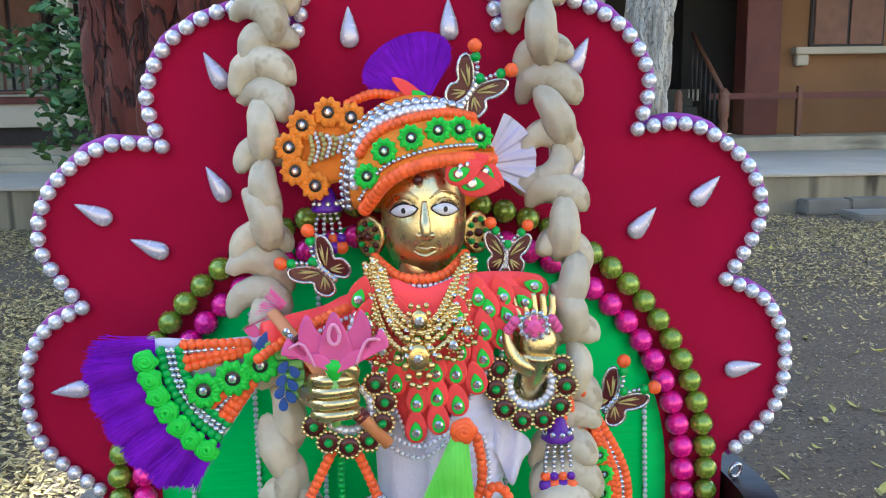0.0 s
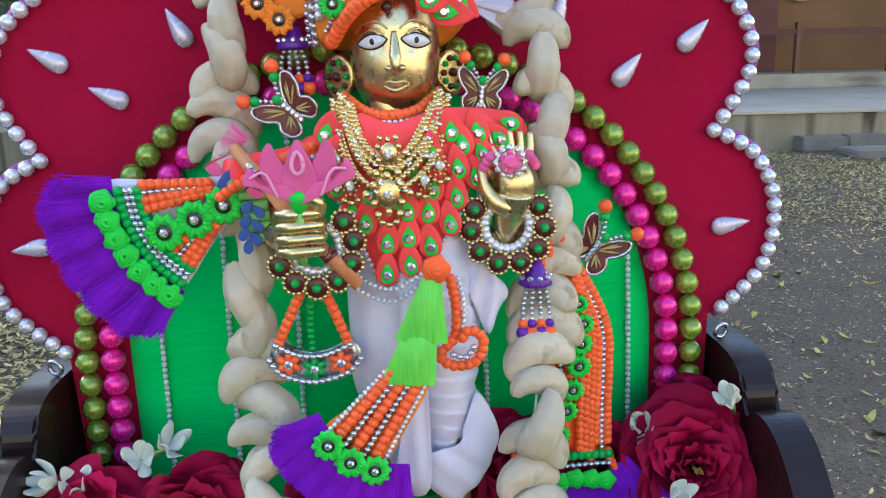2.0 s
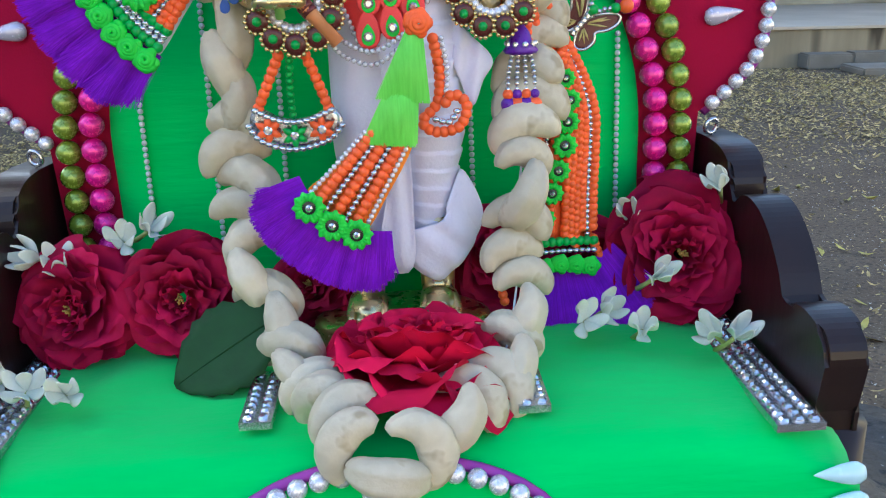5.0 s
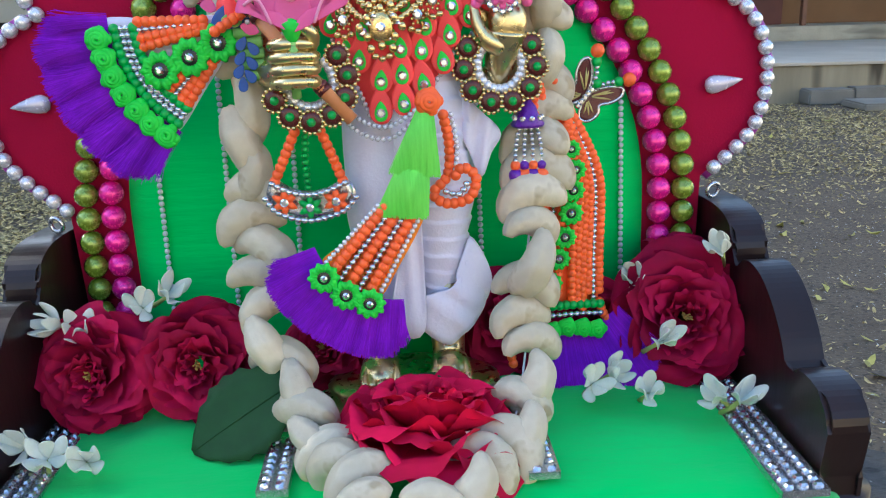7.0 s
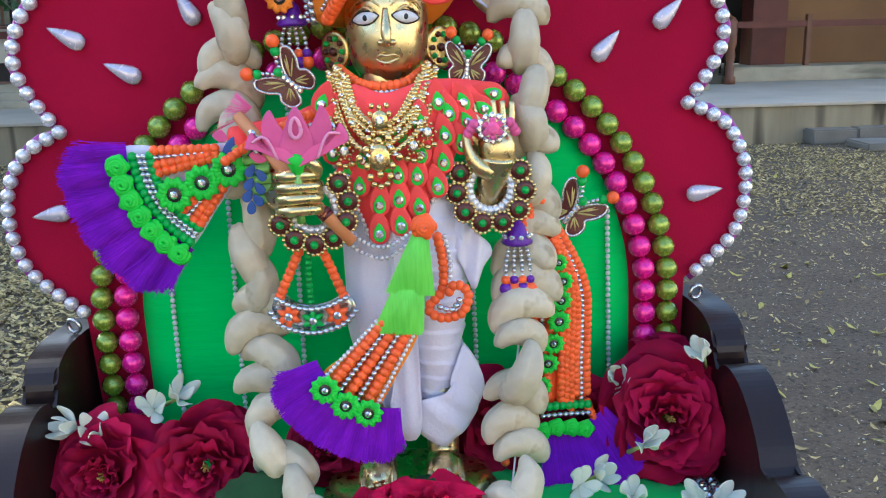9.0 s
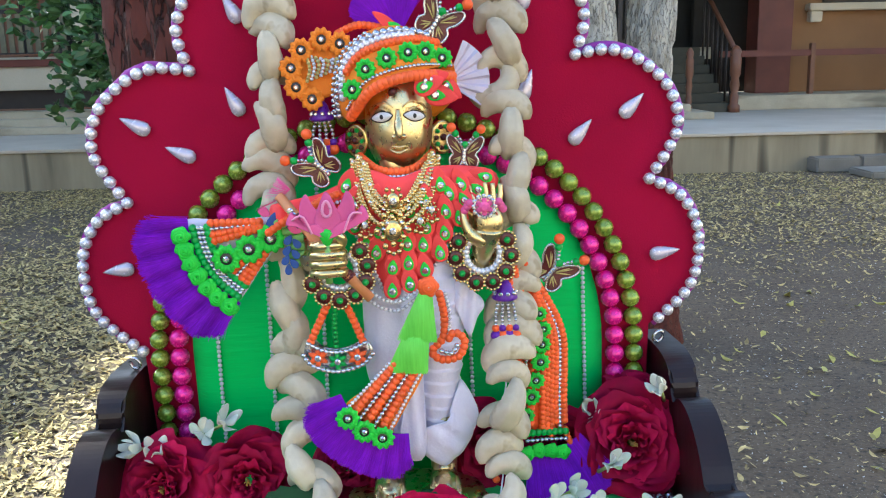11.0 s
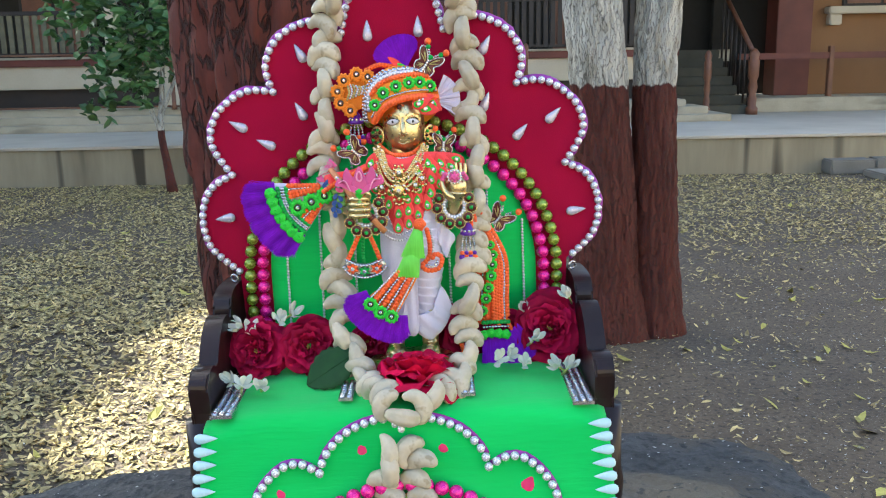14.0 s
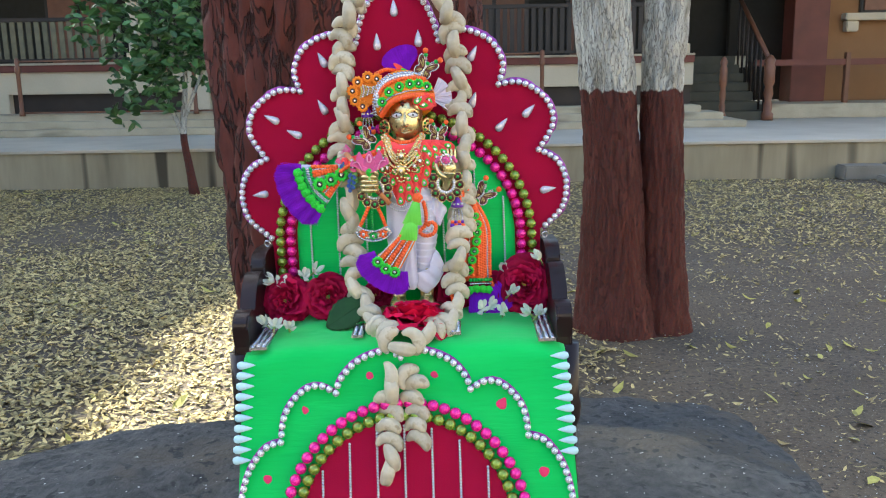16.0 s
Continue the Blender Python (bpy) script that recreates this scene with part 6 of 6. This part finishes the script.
part("pouch", sheet([(-45, 120), (-42, 126), (-35, 122.5), (-28, 121), (-21, 122), (-13, 125), (-9, 119), (-14, 113.5), (-21, 111), (-28, 110), (-36, 111.2), (-41, 114)], lambda u, w: -69, 2.5), M_SILVER, bag, "glittering silver crescent pouch")
row(bag, [(-42, -72, 125.5), (-35, -73, 122), (-28, -73, 120.6), (-21, -73, 121.5), (-13, -72, 124.5)], B3, M_GEM, "gem", 2.6)
row(bag, [(-45, -72, 119.5), (-40, -73, 113.5), (-28, -73, 110), (-15, -73, 113), (-9, -72, 118.5)], B3, M_GEM, "gem", 2.6)
for u, w, mt_, sc in ((-37.5, 118, M_ORANGE, 0.95), (-27.5, 115.5, M_GREENBEAD, 0.9), (-17, 117.5, M_ORANGE, 0.95)):
    star_flower(bag, V(u, -72.5, w), mt_, sc)

# ---- shawl on the right with rosettes and fringe ----
shawl = thing("shawl", "neon orange beaded shawl with green eye flowers and violet fringe", "shawl", I)
LEFT = spline([V(64, -56, 164), V(66, -55, 146), V(69, -53, 126), V(70, -50, 106), V(69, -47, 84), V(68, -46, 56)], count=60)
RIGHT = spline([V(72, -54, 164), V(79, -51, 150), V(89, -48, 132), V(95, -46, 116), V(96, -44, 98), V(95.5, -44, 80), V(96, -43, 56)], count=60)
bm = bmesh.new()
cols = [[bm.verts.new(a.lerp(b, k / 8) + Vector((0, 0.001, 0))) for k in range(9)] for a, b in zip(LEFT, RIGHT)]
for a_, b_ in zip(cols, cols[1:]):
    for k in range(8):
        bm.faces.new((a_[k], a_[k + 1], b_[k + 1], b_[k]))
sb = part("cloth", bm, M_ORANGE, shawl, "orange cloth ground")
sb.modifiers.new("thick", "SOLIDIFY").thickness = 0.0012


def along(f_, i0=0, i1=60):
    return [tuple((a.lerp(b, f_) + Vector((0, -0.0015, 0))) / MM) for a, b in list(zip(LEFT, RIGHT))[i0:i1:5]]


for f_, me_, mt_, i0 in ((0.0, B4, M_ORANGE, 0), (0.16, B3, M_GEM, 0), (0.30, B4, M_ORANGE, 0), (0.54, B4, M_ORANGE, 18), (0.63, B4, M_ORANGE, 22), (0.72, B4, M_ORANGE, 14), (0.81, B4, M_ORANGE, 10), (0.90, B3, M_GEM, 8), (1.0, B4, M_ORANGE, 0)):
    row(shawl, along(f_, i0), me_, mt_, "shawl_bead", 3.0 if me_ is B4 else 2.6)
row(shawl, [(96, -45, 58), (98.5, -45, 51), (104, -46, 46), (109, -47, 44)], B4, M_ORANGE, "shawl_bead", 3.0)
row(shawl, [(54, -50, 60), (53, -52, 45), (55, -54, 34)], B4, M_ORANGE, "shawl_bead", 3.1)
for u, v, w, sc in ((81.5, -53, 130, 0.8), (83.5, -52.5, 121, 0.9), (82.5, -52, 112, 1.0), (81.5, -52, 102, 1.05), (79, -51, 91, 1.0), (76.5, -50, 81, 1.0), (73.5, -49, 69.5, 0.95)):
    eye_flower(shawl, V(u, v, w), M_NEON, sc)
row(shawl, [(74, -48, 58), (85, -47, 58), (96, -46, 57.5)], B4, M_GREENBEAD, "green_bead", 3.0)
row(shawl, [(74, -49, 54), (85, -48, 54), (96, -47, 53.5)], B3, M_GEM, "gem", 2.7)
for u, w in ((68.5, 42.5), (73.5, 47.5), (80, 49), (87, 48.5), (93.5, 47.5)):
    link("rosette", ROSETTE, M_NEON, shawl, "", Matrix.Translation(V(u, -51, w)) @ Matrix.Scale(0.95, 4))
net_fan("fringe", shawl, (80, -46, 78), 261, 316, 33, 60, M_PURPLE, "violet net fringe", 3000, 18, 0.9, back=16)
tassel(shawl, 62, -62, 147, 13)

# ---- cashew garland ----
M_CASHEW = surface("raw_cashew_nut", (0.63, 0.56, 0.42), (0.49, 0.42, 0.29), 55, 0.5, bump=0.0012, bscale=190, rand=0.12, fine=0.4)
speckle(M_CASHEW, 95, (0.40, 0.32, 0.20), 0.62, 0.08)


def cashew(seed):
    """A bent kidney-shaped nut with a seam, about 29 mm long."""
    rnd = random.Random(seed)
    bend = rnd.uniform(160, 200)
    R = 10.3
    lop = rnd.uniform(1.0, 2.6)
    bm = bmesh.new()
    seg, n_ = 24, 20
    rings = []
    for i in range(seg + 1):
        t = i / seg
        a = math.radians(-bend / 2 + bend * t)
        fat = (math.sin(math.pi * min(1, max(0, t * 0.94 + 0.03))) ** 0.42) * (6.9 + 1.0 * math.sin(math.pi * t) + (t - 0.5) * lop)
        c = Vector((R * 1.05 * math.sin(a), 0, R * math.cos(a) - R * 0.55))
        out = Vector((math.sin(a), 0, math.cos(a)))
        ring = []
        for k in range(n_):
            b = 2 * math.pi * k / n_
            crease = 1 - 0.2 * math.exp(-((math.cos(b) - 1) / 0.035) ** 2)
            p = c + out * (fat * 0.92 * math.cos(b) * crease) + Vector((0, fat * 0.86 * math.sin(b), 0))
            p += p.normalized() * (0.8 * noise.noise(p * 0.14 + Vector((seed * 7, 0, 0))) + 0.16 * noise.noise(p * 0.5 + Vector((seed * 3, 0, 0))))
            ring.append(bm.verts.new(p * MM))
        rings.append(ring)
    for a_, b_ in zip(rings, rings[1:]):
        for k in range(n_):
            bm.faces.new((a_[k], a_[(k + 1) % n_], b_[(k + 1) % n_], b_[k]))
    bm.faces.new(rings[0][::-1])
    bm.faces.new(rings[-1])
    return finish(bm)


NUTS = [cashew(k) for k in range(7)]
garland = thing("cashew_garland", "garland of pale raw cashew nuts threaded on string", "garland", I)


def strand(pts, step, seed, scale=1.0):
    """Nuts threaded across the string, now side-on, now end-on."""
    rnd = random.Random(seed)
    line = spline([V(*p) for p in pts], step=step * MM)
    side = 1
    for i, p in enumerate(line):
        d = (line[min(i + 1, len(line) - 1)] - line[max(i - 1, 0)]).normalized()
        yaw = math.degrees(math.atan2(d.x, -d.z))
        side = -side
        if rnd.random() < 0.3:
            turn = pose(0, 0, 0, 80 + rnd.uniform(-22, 12), 90 + rnd.uniform(-25, 25), rnd.uniform(-30, 30))
            shift = V(-1.5 * side, -5, 0)
        else:
            lean = rnd.uniform(0, 34) * (side if rnd.random() < 0.75 else -side)
            turn = pose(0, 0, 0, rnd.uniform(-28, 12), lean + (180 if rnd.random() < 0.05 else 0), rnd.uniform(-32, 32))
            shift = V(rnd.uniform(0.5, 3.2) * side, rnd.uniform(-2, 2), 0)
        m = Matrix.Translation(p + shift) @ pose(0, 0, 0, 0, -yaw * 0.55, 0) @ turn @ Matrix.Scale(scale * rnd.uniform(0.9, 1.06), 4)
        link("cashew_nut", NUTS[rnd.randrange(7)], M_CASHEW, garland, "", m)
    part("thread", tube(bmesh.new(), [tuple(p) for p in line], 0.0005, 6), M_CORD, garland)


strand([(-36, -12, 366), (-47, -15, 350), (-54, -17, 321), (-56, -19, 297), (-59, -23, 271), (-57, -28, 242), (-61, -32, 216), (-60, -37, 198), (-55, -42, 172), (-54, -46, 147), (-55, -51, 123), (-51, -58, 100), (-51, -67, 77),
        (-50, -76, 58), (-40, -88, 46), (-32, -105, 34), (-22, -125, 30), (-12, -141, 30)], 12.4, 8, 1.06)
strand([(42, -12, 366), (54, -14, 350), (66, -16, 318), (66, -18, 292), (67, -22, 269), (67, -27, 247), (69, -32, 223), (70, -38, 203), (71, -44, 178), (69, -50, 150), (65, -60, 121), (61, -69, 99), (57, -76, 76), (57, -82, 57),
        (53, -95, 42), (47, -112, 33), (38, -130, 30), (27, -142, 30)], 12.4, 11, 1.04)
# the knot of nuts at the seat's edge, and the two hanging ends
for u, v, w, m_ in ((-9, -156, 27, pose(0, 0, 0, -20, -60, 10)), (15, -157, 26, pose(0, 0, 0, -20, 62, -10)), (3, -163, 20, pose(0, 0, 0, 75, 12, 0))):
    link("cashew_nut", NUTS[(u + 20) % 7], M_CASHEW, garland, "", Matrix.Translation(V(u, v, w)) @ m_)
strand([(-11, -168, -4), (-8, -171, -18), (-12, -175, -33), (-9, -179, -47), (-13, -184, -61), (-11, -189, -76), (-13, -194, -92)], 13.0, 14, 1.03)
strand([(8, -168, -6), (14, -172, -20), (12, -176, -34), (15, -181, -50), (16, -186, -66)], 13.0, 19, 1.0)
for u, v, w in ((-3, -163, 14), (7, -165, 15), (2, -168, 12)):
    link("pearl", B6, M_PEARL, garland, "", Matrix.Translation(V(u, v, w)))

# ---- roses, jasmine and leaves ----
M_ROSE = surface("crimson_rose_petal", (0.42, 0.002, 0.055), (0.24, 0.001, 0.024), 45, 0.75, rand=0.3, sheen=0.0, spec=0.15, bump=0.0003, bscale=250)
M_ROSERED = surface("bright_red_rose_petal", (0.74, 0.004, 0.07), (0.5, 0.002, 0.035), 45, 0.75, rand=0.25, sheen=0.0, spec=0.15, bump=0.0003, bscale=250)
M_STAMEN = surface("rose_stamen", (0.45, 0.28, 0.06), (0.3, 0.16, 0.03), 300, 0.7)
M_JASMINE = surface("white_jasmine_petal", (0.76, 0.77, 0.72), (0.62, 0.65, 0.52), 90, 0.5, rand=0.08, subsurf=0.2)
M_JSTEM = surface("jasmine_tube", (0.42, 0.50, 0.16), (0.33, 0.38, 0.10), 200, 0.5)
M_ROSELEAF = surface("dark_rose_leaf", (0.02, 0.075, 0.022), (0.012, 0.045, 0.014), 60, 0.65, bump=0.0005, bscale=200, spec=0.2)


def rose_petal(seed, width, height, cup, curl):
    rnd = random.Random(seed)
    bm = bmesh.new()
    n_, m_ = 10, 8
    g_ = []
    for i in range(m_ + 1):
        t = i / m_
        rowv = []
        for k in range(n_ + 1):
            s = 2 * k / n_ - 1
            half = width * 0.5 * (math.sin(math.pi * (0.10 + 0.66 * t ** 0.8)) ** 0.7)
            x = s * half
            top = height * t * (1 - 0.16 * s * s * t)
            z = top * (1 - 0.08 * max(0, t - 0.75) * 4)
            y = cup * (1 - s * s) * math.sin(math.pi * 0.55 * t) - cup * 0.5 * t + curl * max(0, t - 0.70) ** 2 * 11 + 2.2 * t * noise.noise(Vector((s * 2.2 + seed * 3, t * 2.2, 0))) + 1.3 * t * math.sin(s * 7 + seed)
            rowv.append(bm.verts.new((x * MM, y * MM, z * MM)))
        g_.append(rowv)
    for a_, b_ in zip(g_, g_[1:]):
        for k in range(n_):
            bm.faces.new((a_[k], a_[k + 1], b_[k + 1], b_[k]))
    return finish(bm)


PETALS = [[rose_petal(10 * layer + k, 11 + 7.4 * layer, 13 + 4.4 * layer, 3.5 + 1.4 * layer, 1.5 + 1.6 * layer) for k in range(3)] for layer in range(5)]


def rose(p, facing, size, material, label, seed):
    rnd = random.Random(seed)
    d = Vector(facing).normalized()
    m = I @ Matrix.Translation(V(*p)) @ d.to_track_quat("Z", "Y").to_matrix().to_4x4() @ Matrix.Scale(size, 4)
    ob = thing("rose", label, "rose", m, "cut roses")
    for layer, (count, lean, rad) in enumerate(((6, 6, 2.2), (7, 20, 3.2), (8, 38, 4.2), (8, 58, 5.0), (8, 80, 5.5))):
        for k in range(count):
            a = 360 * (k + 0.5 * (layer % 2)) / count + rnd.uniform(-17, 17)
            tilt = lean + rnd.uniform(-11, 11)
            mm = pose(0, 0, 0, 0, 0, a) @ Matrix.Translation(V(0, rad, -1.5 * layer)) @ pose(0, 0, 0, -tilt, 0, 0)
            pe = link("petal", PETALS[layer][rnd.randrange(3)], material, ob, "", mm @ pose(0, 0, 0, 0, rnd.uniform(-16, 16), rnd.uniform(-14, 14)) @ Matrix.Scale(rnd.uniform(0.85, 1.1), 4))
    bm = bmesh.new()
    for k in range(26):
        a, rr = rnd.uniform(0, 6.28), rnd.uniform(0, 3.0)
        q = V(rr * math.cos(a), rr * math.sin(a), rnd.uniform(6, 9.5))
        tube(bm, [V(rr * 0.3 * math.cos(a), rr * 0.3 * math.sin(a), 1), q], [0.0002, 0.0004], 5)
    part("stamens", bm, M_STAMEN, ob, "yellowish stamens")["kind"] = "stuff"
    return ob


rose((-126, -66, 46), (-0.15, -0.9, 0.25), 0.83, M_ROSE, "full-blown dark crimson rose lying against the throne back", 1)
rose((-80, -70, 50), (0.1, -0.95, 0.22), 0.83, M_ROSE, "full-blown crimson rose with open centre on the seat", 2)
rose((132, -54, 52), (-0.1, -0.92, 0.3), 0.98, M_ROSE, "large full-blown dark crimson rose beside the armrest", 3)
rose((146, -26, 66), (0.4, -0.4, 0.7), 0.7, M_ROSE, "dark crimson rose tucked behind another by the arm", 5)
rose((16, -108, 37), (0.06, 0.10, 0.98), 1.14, M_ROSERED, "bright red rose lying open before the statue's feet", 4)
rose((-30, -40, 40), (-0.3, -0.6, 0.6), 0.7, M_ROSE, "dark crimson rose behind the statue's feet", 6)
rose((54, -30, 46), (0.3, -0.7, 0.5), 0.85, M_ROSE, "dark crimson rose behind the garland", 7)
rose((100, -30, 40), (0.0, -0.8, 0.5), 0.75, M_ROSE, "dark crimson rose beside the shawl", 8)


def jasmine_petal(k):
    return sheet([(0, 0), (2.2, 4), (3.0, 8), (1.6, 12), (0, 13.2), (-1.6, 12), (-3.0, 8), (-2.2, 4)], lambda u, w: 0.09 * u * u - 0.02 * w * w + 0.3 * k, 0.4)


JP = [finish(jasmine_petal(k)) for k in range(3)]


def jasmine(p, facing, seed, size=1.0):
    rnd = random.Random(seed)
    d = Vector(facing).normalized()
    m = I @ Matrix.Translation(V(*p)) @ d.to_track_quat("Z", "Y").to_matrix().to_4x4() @ pose(0, 0, 0, 0, 0, rnd.uniform(0, 360)) @ Matrix.Scale(size, 4)
    ob = thing("jasmine_flower", "small white jasmine flower with a pale green tube", "flower", m, "jasmine flowers")
    for k in range(6):
        link("petal", JP[k % 3], M_JASMINE, ob, "", pose(0, 0, 0, 0, 0, 60 * k + rnd.uniform(-12, 12)) @ pose(0, 0, 0, -rnd.uniform(22, 62), 0, 0))
    part("tube", tube(bmesh.new(), [V(0, 0, 0), V(0.6, 0.4, -7), V(2, 1, -15)], [0.0011, 0.0010, 0.0013], 8), M_JSTEM, ob, "pale green flower tube")


for i, (p, f) in enumerate((((-108, -46, 68), (0.3, -0.8, 0.6)), ((-97, -44, 72), (0.6, -0.5, 0.6)), ((-140, -58, 66), (-0.6, -0.6, 0.5)), ((-132, -58, 62), (0.2, -0.8, 0.7)), ((-143, -102, 32), (-0.2, -0.7, 0.7)),
                            ((-131, -110, 31), (0.3, -0.6, 0.7)), ((-116, -112, 30), (0.2, -0.8, 0.6)), ((150, -50, 80), (-0.4, -0.6, 0.8)), ((113, -40, 66), (-0.4, -0.7, 0.6)), ((116, -74, 49), (0.2, -0.8, 0.6)),
                            ((85, -80, 34), (0.0, -0.8, 0.6)), ((94, -76, 36), (0.3, -0.7, 0.6)), ((107, -88, 32), (-0.1, -0.8, 0.6)), ((142, -98, 31), (0.2, -0.6, 0.8)), ((134, -97, 32), (-0.5, -0.5, 0.7)))):
    jasmine(p, f, i, 0.95)


def broad_leaf(p, m, length, width, label, seed):
    bm = bmesh.new()
    g_ = []
    for i in range(15):
        t = i / 14
        half = width * 0.5 * math.sin(math.pi * min(1, t * 0.97 + 0.02)) ** 0.75
        rowv = []
        for k in range(9):
            s = k / 4 - 1
            serr = 1 + 0.05 * ((i % 2) * 2 - 1) * (abs(s) > 0.9)
            rowv.append(bm.verts.new(V(s * half * serr, t * length, 1.8 * abs(s) * math.sin(math.pi * t) - 5 * t * t + 0.5 * math.sin(t * 30 - abs(s) * 4) * abs(s))))
        g_.append(rowv)
    for a_, b_ in zip(g_, g_[1:]):
        for k in range(8):
            bm.faces.new((a_[k], a_[k + 1], b_[k + 1], b_[k]))
    ob = thing("rose_leaf", label, "leaf", I @ Matrix.Translation(V(*p)) @ m, "rose leaves")
    bl = part("blade", bm, M_ROSELEAF, ob)
    bl.modifiers.new("thick", "SOLIDIFY").thickness = 0.0005
    part("midrib", tube(bmesh.new(), [V(0, 0, 0.2), V(0, length * 0.5, -1.0), V(0, length, -4.8)], [0.0007, 0.0005, 0.0002], 6), M_ROSELEAF, ob)


def lay(along, normal):
    y_ = Vector(along).normalized()
    x_ = y_.cross(Vector(normal)).normalized()
    return Matrix((x_, y_, x_.cross(y_))).transposed().to_4x4()


broad_leaf((-36, -92, 50), lay((-0.85, -0.25, -0.42), (-0.15, -0.75, 0.65)), 50, 36, "broad dark green rose leaf on the green cloth", 1)
broad_leaf((2, -86, 38), lay((0.9, -0.1, 0.12), (0, -0.35, 0.93)), 32, 18, "dark green rose leaf under the statue's feet", 2)
broad_leaf((12, -88, 35), lay((-0.95, -0.1, 0.05), (0, -0.4, 0.9)), 26, 16, "dark green rose leaf under the statue's feet", 3)
